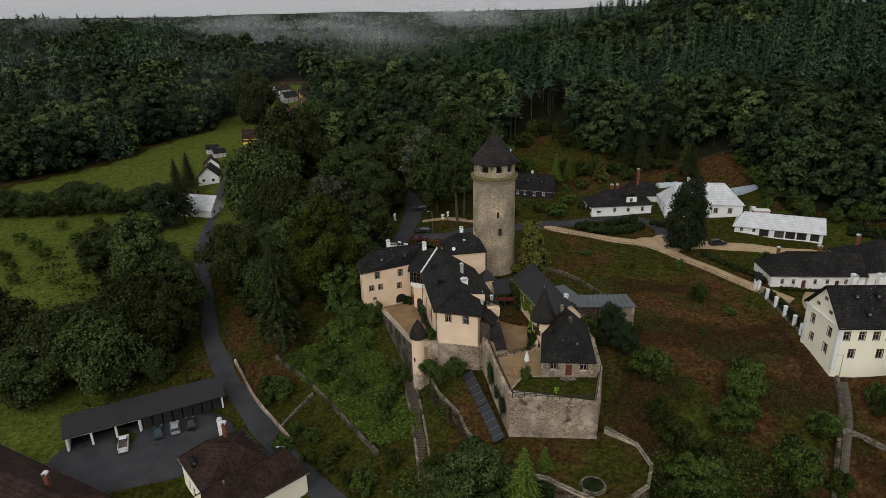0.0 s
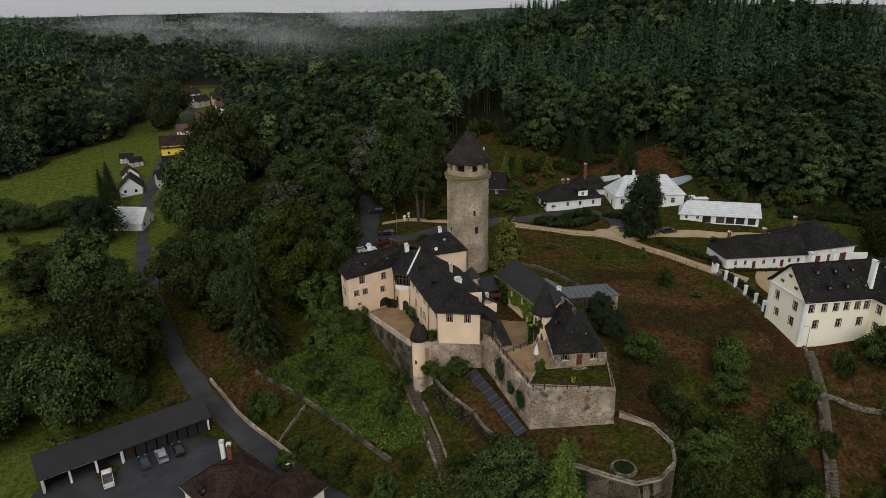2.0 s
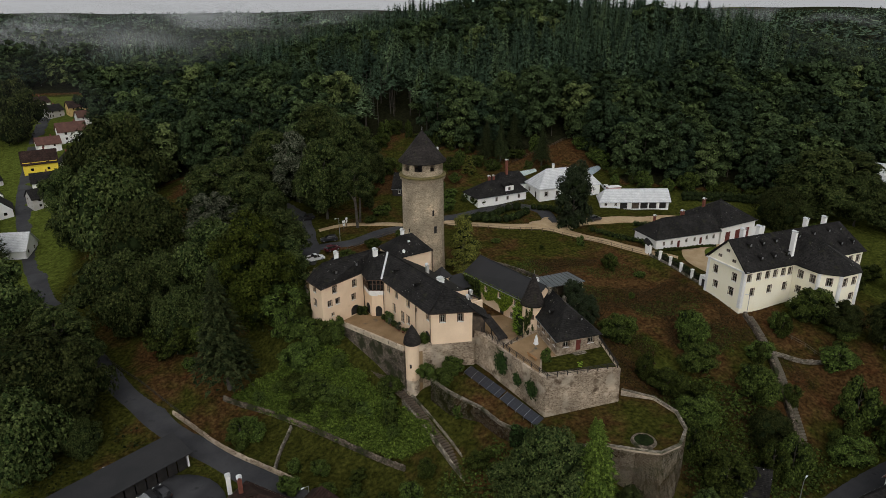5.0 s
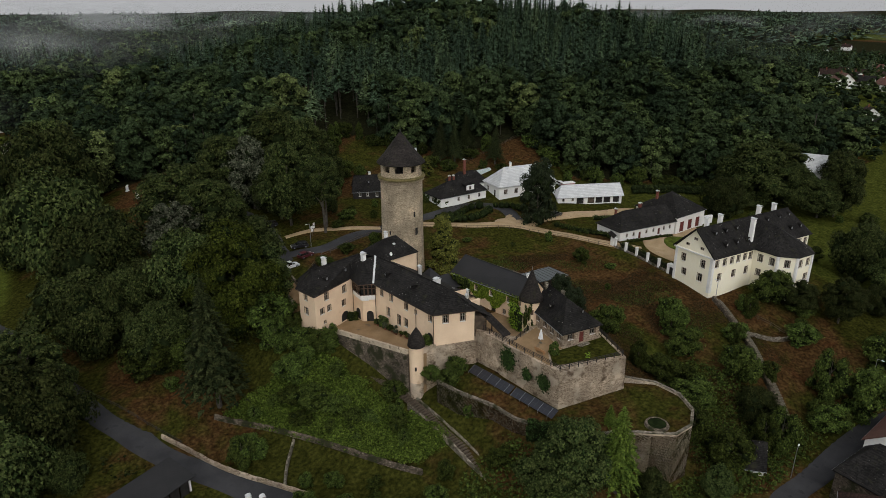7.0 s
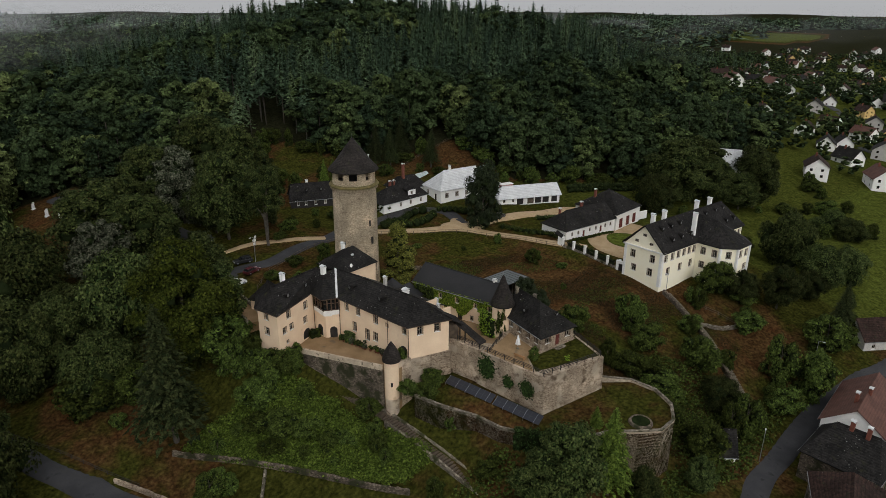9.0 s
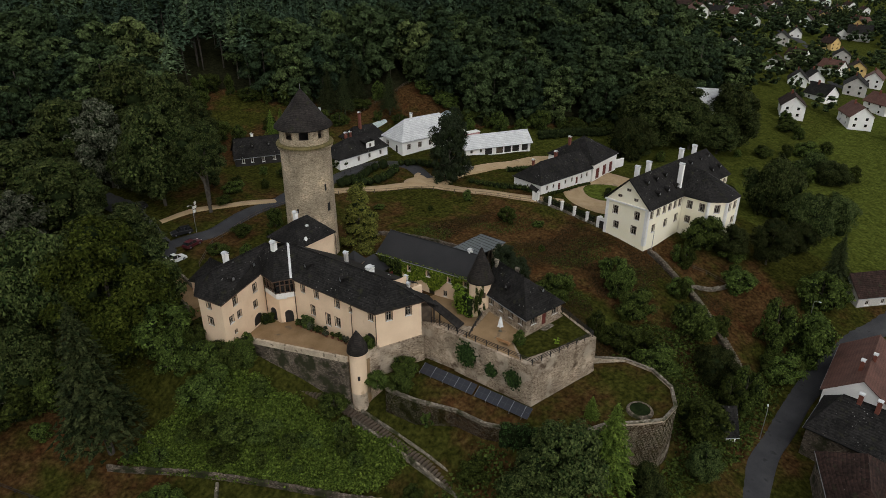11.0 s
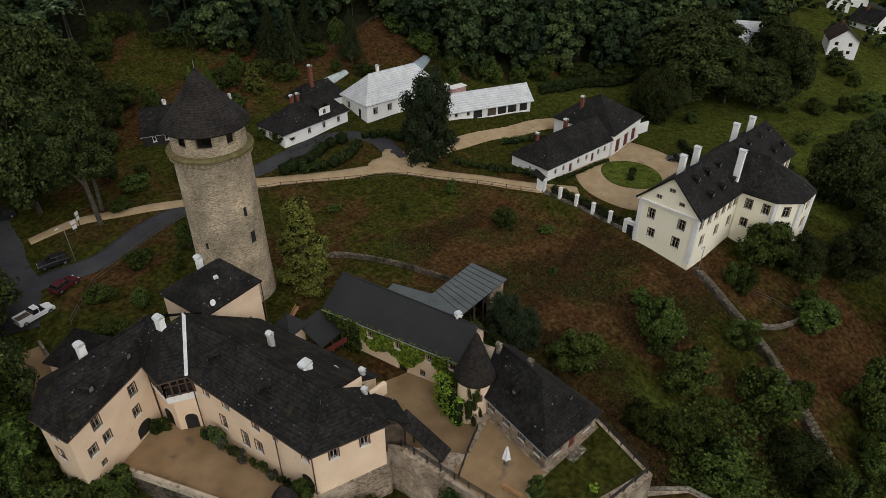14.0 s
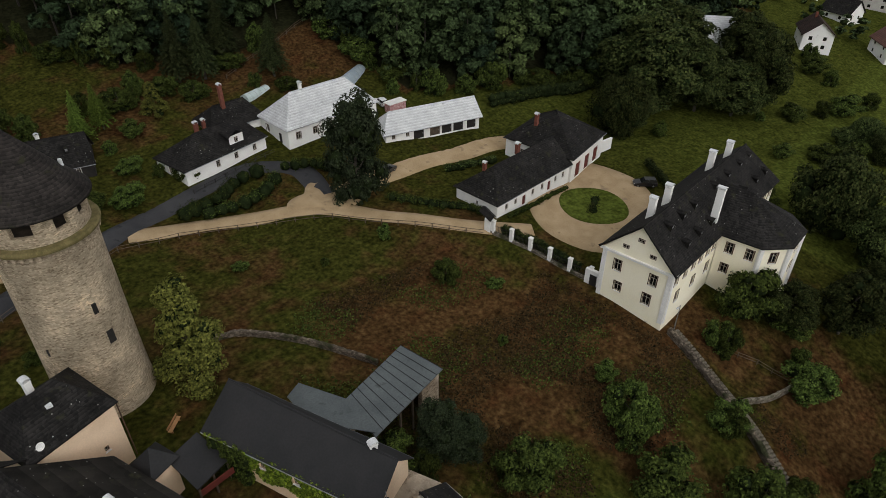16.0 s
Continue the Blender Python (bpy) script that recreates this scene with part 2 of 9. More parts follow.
def ground_material():
    """Grass, dry grass and bracken by the attribute 'cover' (0 grass, 0.5 dry slope, 1 woodland floor)."""
    m = bpy.data.materials.new("grassland")
    m.use_nodes = True
    n, l = m.node_tree.nodes, m.node_tree.links
    bsdf = n["Principled BSDF"]
    co = n.new("ShaderNodeTexCoord")
    at = n.new("ShaderNodeAttribute")
    at.attribute_name = "cover"

    def noise_at(scale, detail=8):
        t = n.new("ShaderNodeTexNoise")
        t.inputs["Scale"].default_value, t.inputs["Detail"].default_value = scale, detail
        l.new(co.outputs["Object"], t.inputs["Vector"])
        return t.outputs["Fac"]

    def ramp_of(fac, stops):
        r = n.new("ShaderNodeValToRGB")
        els = r.color_ramp.elements
        els[0].position, els[0].color = stops[0][0], rgb(stops[0][1])
        els[1].position, els[1].color = stops[-1][0], rgb(stops[-1][1])
        for p, c in stops[1:-1]:
            els.new(p).color = rgb(c)
        l.new(fac, r.inputs["Fac"])
        return r.outputs["Color"]

    def mix(fac, a, b):
        x = n.new("ShaderNodeMix")
        x.data_type = "RGBA"
        l.new(fac, x.inputs["Factor"])
        l.new(a, x.inputs["A"])
        l.new(b, x.inputs["B"])
        return x.outputs["Result"]

    patch, tuft, clod = noise_at(0.07, 12), noise_at(1.5, 12), noise_at(0.33, 9)
    lawn = ramp_of(tuft, [(0.3, (0.0140, 0.0158, 0.0038)), (0.52, (0.0345, 0.0358, 0.0078)), (0.75, (0.0630, 0.0615, 0.0140))])
    dry = ramp_of(tuft, [(0.28, (0.0230, 0.0134, 0.0060)), (0.5, (0.0570, 0.0308, 0.0128)), (0.74, (0.1020, 0.0630, 0.0250))])
    rust = ramp_of(tuft, [(0.28, (0.0260, 0.0120, 0.0055)), (0.72, (0.0920, 0.0410, 0.0175))])
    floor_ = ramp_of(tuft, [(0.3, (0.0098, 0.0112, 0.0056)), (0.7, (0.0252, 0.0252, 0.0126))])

    def shift(a, k, b):
        x = n.new("ShaderNodeMath")
        x.operation = "MULTIPLY_ADD"
        l.new(a, x.inputs[0])
        x.inputs[1].default_value = k
        l.new(b, x.inputs[2])
        return x.outputs[0]

    def between(v, lo, hi):
        x = n.new("ShaderNodeMapRange")
        x.inputs["From Min"].default_value, x.inputs["From Max"].default_value = lo, hi
        l.new(v, x.inputs["Value"])
        return x.outputs["Result"]

    # the dry cover breaks up into patches, and those into clods and rusty spots
    where = shift(clod, 0.75, shift(patch, 1.5, at.outputs["Fac"]))
    dry = mix(between(noise_at(0.22, 7), 0.54, 0.70), dry, rust)
    lush = ramp_of(tuft, [(0.28, (0.0400, 0.0530, 0.0110)), (0.52, (0.0760, 0.0960, 0.0180)), (0.75, (0.1150, 0.1380, 0.0270))])
    lawn = mix(between(at.outputs["Fac"], -0.02, -0.26), lawn, lush)
    c = mix(between(where, 1.36, 1.66), lawn, dry)
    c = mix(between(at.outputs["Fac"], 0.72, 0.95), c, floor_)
    mottle = n.new("ShaderNodeMix")
    mottle.data_type, mottle.blend_type = "RGBA", "MULTIPLY"
    mottle.inputs["Factor"].default_value = 1.0
    l.new(c, mottle.inputs["A"])
    spread = n.new("ShaderNodeMapRange")
    spread.inputs["From Min"].default_value, spread.inputs["From Max"].default_value = 0.3, 0.7
    spread.inputs["To Min"].default_value, spread.inputs["To Max"].default_value = 0.66, 1.3
    l.new(noise_at(0.55, 10), spread.inputs["Value"])
    l.new(spread.outputs["Result"], mottle.inputs["B"])
    c = mottle.outputs["Result"]
    l.new(c, bsdf.inputs["Base Color"])
    bsdf.inputs["Roughness"].default_value = 0.95
    bsdf.inputs["Specular IOR Level"].default_value = 0.0
    bp = n.new("ShaderNodeBump")
    bp.inputs["Strength"].default_value, bp.inputs["Distance"].default_value = 0.9, 0.25
    l.new(noise_at(2.6, 10), bp.inputs["Height"])
    l.new(bp.outputs["Normal"], bsdf.inputs["Normal"])
    return m


M_GROUND = ground_material()
M_ASPHALT = surface("asphalt", (0.0338, 0.0338, 0.0364), (0.0546, 0.0546, 0.0572), 0.25, 30, 0.85, 0.15, spots=(0.0260, 0.0260, 0.0273), spot_scale=0.5, spec=0.15)
M_GRAVEL = surface("gravel", (0.33, 0.235, 0.130), (0.43, 0.315, 0.185), 0.35, 22, 0.95, 0.4, spots=(0.24, 0.175, 0.105), spot_scale=0.6, spot_at=0.62)
M_YARD = surface("trodden_earth", (0.215, 0.136, 0.066), (0.315, 0.210, 0.112), 0.3, 14, 0.95, 0.4, spots=(0.15, 0.110, 0.070), spot_scale=0.4, spot_at=0.62)
M_PLASTER = surface("cream_plaster", (0.7072, 0.5300, 0.3648), (0.7904, 0.6100, 0.4320), 0.35, 7, 0.9, 0.15, grainy=(0.84, 1.14), spots=(0.5408, 0.3800, 0.2496), spot_scale=0.5, spot_at=0.66)
M_YELLOW = surface("pale_yellow_plaster", (0.85, 0.79, 0.60), (0.88, 0.83, 0.67), 0.3, 6, 0.9, 0.1, grainy=(0.88, 1.1), spots=(0.72, 0.65, 0.45), spot_scale=0.6, spot_at=0.68)
M_WHITE = surface("white_render", (0.76, 0.75, 0.72), (0.84, 0.83, 0.80), 0.3, 6, 0.9, 0.1, grainy=(0.88, 1.1), spots=(0.60, 0.59, 0.55), spot_scale=0.6, spot_at=0.68)
M_GREYWALL = surface("grey_render", (0.42, 0.40, 0.37), (0.5, 0.48, 0.45), 0.3, 6, 0.9, 0.1)
M_OCHRE = surface("ochre_render", (0.62, 0.42, 0.16), (0.68, 0.48, 0.2), 0.3, 6, 0.9, 0.1)
M_BRIGHT = surface("bright_yellow_render", (0.7500, 0.5600, 0.0500), (0.8000, 0.6000, 0.0700), 0.3, 6, 0.9, 0.1)
M_SLATE = slates("dark_slate", (0.0085, 0.0080, 0.0078), (0.0225, 0.0205, 0.0190), 0.13)
M_FELT = slates("mossy_felt_roof", (0.0120, 0.0105, 0.0090), (0.0200, 0.0180, 0.0150), 0.10, 1.2, 1.1)
M_SHINGLE = slates("wooden_shingles", (0.0150, 0.0130, 0.0120), (0.0330, 0.0280, 0.0250), 0.03, 3.6, 0.30)
M_TIN = surface("grey_sheet_roof", (0.0600, 0.0702, 0.0725), (0.0900, 0.1040, 0.1050), 0.3, 5, 0.5, 0.1, spots=(0.0400, 0.0468, 0.0450), spot_scale=0.7, spec=0.4)
M_DARKTIN = surface("dark_sheet_roof", (0.0130, 0.0130, 0.0137), (0.0202, 0.0194, 0.0202), 0.3, 5, 0.6, 0.1)
M_PALEROOF = surface("pale_fibre_cement_tiles", (0.50, 0.51, 0.52), (0.62, 0.63, 0.63), 0.5, 4, 0.7, 0.5, spots=(0.36, 0.37, 0.36), spot_scale=0.9, bands=2.5)
M_BROWNROOF = slates("brown_tiles", (0.0180, 0.0105, 0.0085), (0.0420, 0.0235, 0.0185), 0.05, 3.4, 0.36)
M_REDROOF = surface("red_brown_tiles", (0.085, 0.040, 0.030), (0.13, 0.060, 0.045), 0.5, 6, 0.8, 0.6, bands=3.0)
M_TOWER = masonry("tower_rubble", (0.300, 0.232, 0.155), (0.800, 0.665, 0.480), (0.570, 0.460, 0.325), 0.30, 1.0, moss=(0.200, 0.155, 0.105), moss_at=0.68, flat=2.2)
M_RUBBLE = masonry("bastion_rubble", (0.17, 0.120, 0.078), (0.58, 0.465, 0.345), (0.40, 0.318, 0.235), 0.32, 0.9, moss=(0.125, 0.088, 0.058), moss_at=0.60, patches=(0.62, 0.515, 0.395))
M_STONE = masonry("field_stone", (0.10, 0.085, 0.062), (0.36, 0.315, 0.25), (0.15, 0.13, 0.10), 0.42, 1.0, moss=(0.050, 0.052, 0.024), moss_at=0.52)
# pale plaster-washed rubble, its colours raised further to offset the trees' shade
M_PALEWALL = masonry("lightened_washed_rubble", (0.30, 0.235, 0.165), (0.66, 0.555, 0.425), (0.52, 0.43, 0.325), 0.32, 0.9, moss=(0.15, 0.11, 0.07), moss_at=0.66, patches=(0.68, 0.58, 0.455))
M_DARKSTONE = masonry("weathered_wall", (0.065, 0.052, 0.038), (0.24, 0.195, 0.150), (0.095, 0.078, 0.06), 0.40, 1.0, moss=(0.040, 0.042, 0.020), moss_at=0.50)
M_OLDPLASTER = surface("weathered_plaster", (0.38, 0.31, 0.23), (0.58, 0.48, 0.36), 0.6, 9, 0.95, 0.4, spots=(0.18, 0.145, 0.105), spot_scale=1.3, spot_at=0.58)
M_TRIM = surface("white_trim", (0.72, 0.71, 0.68), (0.8, 0.79, 0.76), 0.8, 12, 0.8, 0.1)
M_STRIP = surface("sheet_flashing", (0.55, 0.56, 0.56), (0.65, 0.66, 0.66), 0.8, 12, 0.45, 0.05)
M_FRAME = surface("brown_window_wood", (0.065, 0.038, 0.024), (0.10, 0.058, 0.036), 2.0, 30, 0.7, 0.1)
M_SASH = surface("weathered_sash_paint", (0.30, 0.26, 0.21), (0.44, 0.39, 0.32), 2.0, 30, 0.7, 0.1)
M_WOOD = surface("weathered_wood", (0.060, 0.045, 0.032), (0.12, 0.09, 0.065), 1.0, 18, 0.85, 0.4)
M_DARKWOOD = surface("dark_stained_boards", (0.016, 0.014, 0.013), (0.03, 0.026, 0.023), 1.0, 18, 0.8, 0.4)
M_REDWOOD = surface("oxblood_boards", (0.10, 0.022, 0.016), (0.14, 0.03, 0.022), 1.0, 18, 0.75, 0.2)
M_BRICK = surface("red_brick", (0.1320, 0.0450, 0.0300), (0.1920, 0.0660, 0.0450), 1.5, 20, 0.9, 0.4)
M_BARK = surface("bark", (0.050, 0.042, 0.034), (0.10, 0.088, 0.072), 1.0, 14, 0.95, 0.8)
M_STEM = surface("pale_stem_bark", (0.0330, 0.0286, 0.0231), (0.0825, 0.0715, 0.0578), 0.8, 6, 0.95, 0.5)
M_RUBBER = surface("black_rubber", (0.012, 0.012, 0.012), (0.02, 0.02, 0.02), 2, 30, 0.8, 0.1)
M_STEEL = surface("grey_steel", (0.25, 0.26, 0.27), (0.35, 0.36, 0.37), 1, 20, 0.45, 0.05, metal=0.7)
M_PLASTIC = surface("white_canvas", (0.72, 0.72, 0.72), (0.8, 0.8, 0.8), 1.2, 20, 0.8, 0.1)
M_STATUE = surface("white_stone", (0.66, 0.65, 0.62), (0.76, 0.75, 0.72), 1.5, 20, 0.85, 0.3)
M_POLY = surface("greenhouse_film", (0.42, 0.50, 0.49), (0.55, 0.62, 0.61), 0.6, 10, 0.35, 0.05)
M_BLUETIN = surface("blue_grey_sheet", (0.28, 0.34, 0.38), (0.36, 0.42, 0.46), 0.6, 10, 0.45, 0.05)
M_PINK = surface("pink_board", (0.35, 0.14, 0.14), (0.6, 0.4, 0.38), 2.2, 20, 0.8, 0.1)
M_MOSSY = surface("moss_and_stone", (0.10, 0.085, 0.03), (0.20, 0.16, 0.07), 1.2, 14, 0.95, 0.5)


def glass_material():
    m = bpy.data.materials.new("window_glass")
    m.use_nodes = True
    b = m.node_tree.nodes["Principled BSDF"]
    b.inputs["Base Color"].default_value = (0.012, 0.013, 0.014, 1)
    b.inputs["Roughness"].default_value = 0.06
    b.inputs["Specular IOR Level"].default_value = 0.5
    return m


def paint(name, c, rough=0.3):
    m = surface(name, c, tuple(min(1, v * 1.08 + 0.003) for v in c), 1.0, 8, rough, 0.0, spec=0.5)
    return m


M_GLASS = glass_material()
M_RIM = surface("panel_rim_metal", (0.05, 0.053, 0.058), (0.08, 0.083, 0.09), 1, 20, 0.5, 0.05, metal=0.4)
M_SOLAR = paint("solar_cell", (0.010, 0.012, 0.020), 0.35)
M_CARBLACK = paint("black_car_paint", (0.012, 0.012, 0.014))
M_CARWHITE = paint("white_car_paint", (0.72, 0.72, 0.72))
M_CARRED = paint("dark_red_car_paint", (0.07, 0.010, 0.014))
M_CARGREY = paint("silver_car_paint", (0.26, 0.27, 0.28))
M_CARTEAL = paint("dark_blue_car_paint", (0.015, 0.035, 0.045))
M_LEAF = foliage("broad_leaves", (0.0096, 0.0173, 0.0054), (0.0368, 0.0561, 0.0133), (0.0521, 0.0634, 0.0201))
M_LEAF_BRIGHT = foliage("bright_leaves", (0.0200, 0.0330, 0.0058), (0.0720, 0.0960, 0.0165))
M_LEAF_GREY = foliage("flowering_leaves", (0.0102, 0.0163, 0.0068), (0.0381, 0.0460, 0.0269), (0.0813, 0.0841, 0.0586))
M_LEAF_DARK = foliage("dark_leaves", (0.0114, 0.0171, 0.0093), (0.0299, 0.0388, 0.0194))
M_NEEDLE = foliage("spruce_needles", (0.0089, 0.0138, 0.0057), (0.0325, 0.0385, 0.0145))
M_NEEDLE_GOLD = foliage("golden_needles", (0.0401, 0.0461, 0.0106), (0.1134, 0.1152, 0.0266))
M_BUSH = foliage("shrub_leaves", (0.0151, 0.0237, 0.0064), (0.0581, 0.0782, 0.0170))
# near-black green: shade inside crowns and the pit, put into the base colour
M_INNER_SHADE = surface("inner_shade", (0.0097, 0.0145, 0.0062), (0.0207, 0.0290, 0.0110), 0.8, 3, 1.0, 0.8, spec=0.0)
M_LUSH = foliage("nettle_leaves", (0.0260, 0.0442, 0.0084), (0.0936, 0.1326, 0.0234))
M_IVY = foliage("vine_leaves", (0.0463, 0.0880, 0.0139), (0.2207, 0.3231, 0.0383))
M_IVYDARK = foliage("dark_ivy_leaves", (0.0094, 0.0197, 0.0070), (0.0338, 0.0554, 0.0158))
M_BRACKEN = foliage("dry_bracken", (0.0180, 0.0160, 0.0075), (0.0660, 0.0432, 0.0180))
# ---------------------------------------------------------------- building helpers
def thing(name, x, y, z, label, category, group="", kind=""):
    """An Empty at the base of a thing."""
    ob = new(name)
    ob.empty_display_size = 0.3
    ob.matrix_basis = Matrix.Translation((x, y, z))
    return tagged(ob, label, category, group, kind)


def base_of(ob):
    """World matrix of an object from its own keys (parents included)."""
    m = ob.matrix_basis.copy()
    return base_of(ob.parent) @ ob.matrix_parent_inverse @ m if ob.parent else m


def part(name, bm, material, parent, label="", smooth=False):
    """Links a bmesh (world coordinates) or a mesh as ONE object under a thing or a part."""
    if isinstance(bm, bmesh.types.BMesh):
        me = bpy.data.meshes.new(name)
        bmesh.ops.recalc_face_normals(bm, faces=bm.faces)
        bm.to_mesh(me)
        bm.free()
        me.materials.append(material)
        if smooth:
            me.polygons.foreach_set("use_smooth", [True] * len(me.polygons))
    else:
        me = bm
    ob = new(name, me)
    if parent is not None:
        ob.parent = parent
        ob.matrix_parent_inverse = base_of(parent).inverted()
    if label:
        ob["label"] = label
    return ob


def placed(name, me, m, parent, label=""):
    """An object on shared mesh data at the world pose m, under parent."""
    ob = new(name, me)
    ob.parent = parent
    ob.matrix_parent_inverse = base_of(parent).inverted()
    ob.matrix_basis = m
    if label:
        ob["label"] = label
    return ob


def structure(name, bm, material, label, category="", smooth=False, kind="structure"):
    ob = part(name, bm, material, None, "", smooth)
    return tagged(ob, label, category or name.split("_")[0], "", kind)


def data(name, bm, material, smooth=False):
    me = bpy.data.meshes.new(name)
    bmesh.ops.recalc_face_normals(bm, faces=bm.faces)
    bm.to_mesh(me)
    bm.free()
    me.materials.append(material)
    if smooth:
        me.polygons.foreach_set("use_smooth", [True] * len(me.polygons))
    return me


def box(bm, x0, y0, z0, x1, y1, z1, m=None, bevel=0.0):
    """A box, turned by m, with chamfered edges where bevel is given."""
    c = Vector(((x0 + x1) / 2, (y0 + y1) / 2, (z0 + z1) / 2))
    made = bmesh.ops.create_cube(bm, size=1.0)
    vs = made["verts"]
    for v in vs:
        v.co = Vector((v.co.x * (x1 - x0), v.co.y * (y1 - y0), v.co.z * (z1 - z0))) + c
    if bevel:
        es = list({e for v in vs for e in v.link_edges})
        made = bmesh.ops.bevel(bm, geom=es, offset=bevel, segments=1, affect="EDGES")
        vs = list({v for v in made["verts"]} | {v for v in vs if v.is_valid})
    if m is not None:
        for v in vs:
            v.co = m @ v.co
    return vs


def prism(bm, pts, z0, z1, batter=0.0):
    """A solid on a footprint (x, y), z1 a height or one height a corner; batter widens the foot."""
    n = len(pts)
    tops = z1 if isinstance(z1, (list, tuple)) else [z1] * n
    cx, cy = sum(p[0] for p in pts) / n, sum(p[1] for p in pts) / n
    lo, hi = [], []
    for (x, y), t in zip(pts, tops):
        d = math.hypot(x - cx, y - cy) or 1
        lo.append(bm.verts.new((x + (x - cx) / d * batter, y + (y - cy) / d * batter, z0)))
        hi.append(bm.verts.new((x, y, t)))
    for i in range(n):
        j = (i + 1) % n
        bm.faces.new((lo[i], lo[j], hi[j], hi[i]))
    bm.faces.new(hi)
    bm.faces.new(lo[::-1])


def lathe(bm, cx, cy, rings, seg=32):
    """Rings of (radius, z), closed where the radius is 0."""
    prev = None
    for r, z in rings:
        if r <= 1e-6:
            cur = [bm.verts.new((cx, cy, z))]
        else:
            cur = [bm.verts.new((cx + r * math.cos(2 * math.pi * k / seg), cy + r * math.sin(2 * math.pi * k / seg), z)) for k in range(seg)]
        if prev is not None:
            for k in range(seg):
                a, b = prev[k % len(prev)], prev[(k + 1) % len(prev)]
                c, d = cur[(k + 1) % len(cur)], cur[k % len(cur)]
                vs = []
                for v in (a, b, c, d):
                    if v not in vs:
                        vs.append(v)
                if len(vs) > 2:
                    bm.faces.new(vs)
        prev = cur


def tube(bm, p, q, r0, r1, seg=7):
    """A tapered limb from p to q."""
    p, q = Vector(p), Vector(q)
    w = (q - p).normalized()
    u = w.orthogonal().normalized()
    v = w.cross(u)
    rings = []
    for c, r in ((p, r0), (q, r1)):
        rings.append([bm.verts.new(c + u * (r * math.cos(2 * math.pi * k / seg)) + v * (r * math.sin(2 * math.pi * k / seg))) for k in range(seg)])
    for k in range(seg):
        j = (k + 1) % seg
        bm.faces.new((rings[0][k], rings[0][j], rings[1][j], rings[1][k]))
    bm.faces.new(rings[1])
    bm.faces.new(rings[0][::-1])


def slab(bm, pts, thick):
    """A plate on 3D corners with a thickness straight down."""
    hi = [bm.verts.new(p) for p in pts]
    lo = [bm.verts.new((p[0], p[1], p[2] - thick)) for p in pts]
    n = len(pts)
    bm.faces.new(hi)
    bm.faces.new(lo[::-1])
    for i in range(n):
        j = (i + 1) % n
        bm.faces.new((hi[j], hi[i], lo[i], lo[j]))


def wall_side(bm, p, q, z0, z1, holes, deep=0.22):
    """One face of a wall from p to q with openings (u, zc, w, h) that have reveals."""
    p, q = Vector((*p, 0)), Vector((*q, 0))
    length = (q - p).length
    w = (q - p) / length
    inward = Vector((0, 0, 1)).cross(w)
    us = sorted({0.0, length, *[h[0] - h[2] / 2 for h in holes], *[h[0] + h[2] / 2 for h in holes]})
    zs = sorted({z0, z1, *[h[1] - h[3] / 2 for h in holes], *[h[1] + h[3] / 2 for h in holes]})

    def at(u, z, d=0.0):
        return bm.verts.new(p + w * u + inward * d + Vector((0, 0, z)))

    for a, b in zip(us, us[1:]):
        for c, d in zip(zs, zs[1:]):
            mu, mz = (a + b) / 2, (c + d) / 2
            if any(abs(mu - h[0]) < h[2] / 2 and abs(mz - h[1]) < h[3] / 2 for h in holes):
                continue
            bm.faces.new((at(a, c), at(b, c), at(b, d), at(a, d)))
    for u, z, ww, hh in [h[:4] for h in holes]:
        a, b, c, d = u - ww / 2, u + ww / 2, z - hh / 2, z + hh / 2
        for (u0, y0), (u1, y1) in (((a, c), (b, c)), ((b, c), (b, d)), ((b, d), (a, d)), ((a, d), (a, c))):
            bm.faces.new((at(u0, y0), at(u1, y1), at(u1, y1, deep), at(u0, y0, deep)))


WINDOWS = {}


def lattice(bm, xs, zs, y0, y1):
    """One connected frame: the even columns and rows between xs and zs are bars, the odd crossings open."""
    solid = lambda i, j: 0 <= i < len(xs) - 1 and 0 <= j < len(zs) - 1 and (i % 2 == 0 or j % 2 == 0)
    near = [[bm.verts.new((x, y0, z)) for z in zs] for x in xs]
    far = [[bm.verts.new((x, y1, z)) for z in zs] for x in xs]
    for i in range(len(xs) - 1):
        for j in range(len(zs) - 1):
            if not solid(i, j):
                continue
            bm.faces.new((near[i][j], near[i + 1][j], near[i + 1][j + 1], near[i][j + 1]))
            bm.faces.new((far[i][j], far[i][j + 1], far[i + 1][j + 1], far[i + 1][j]))
            for di, dj, p, q in ((-1, 0, (i, j), (i, j + 1)), (1, 0, (i + 1, j + 1), (i + 1, j)), (0, -1, (i + 1, j), (i, j)), (0, 1, (i, j + 1), (i + 1, j + 1))):
                if not solid(i + di, j + dj):
                    bm.faces.new((near[p[0]][p[1]], near[q[0]][q[1]], far[q[0]][q[1]], far[p[0]][p[1]]))


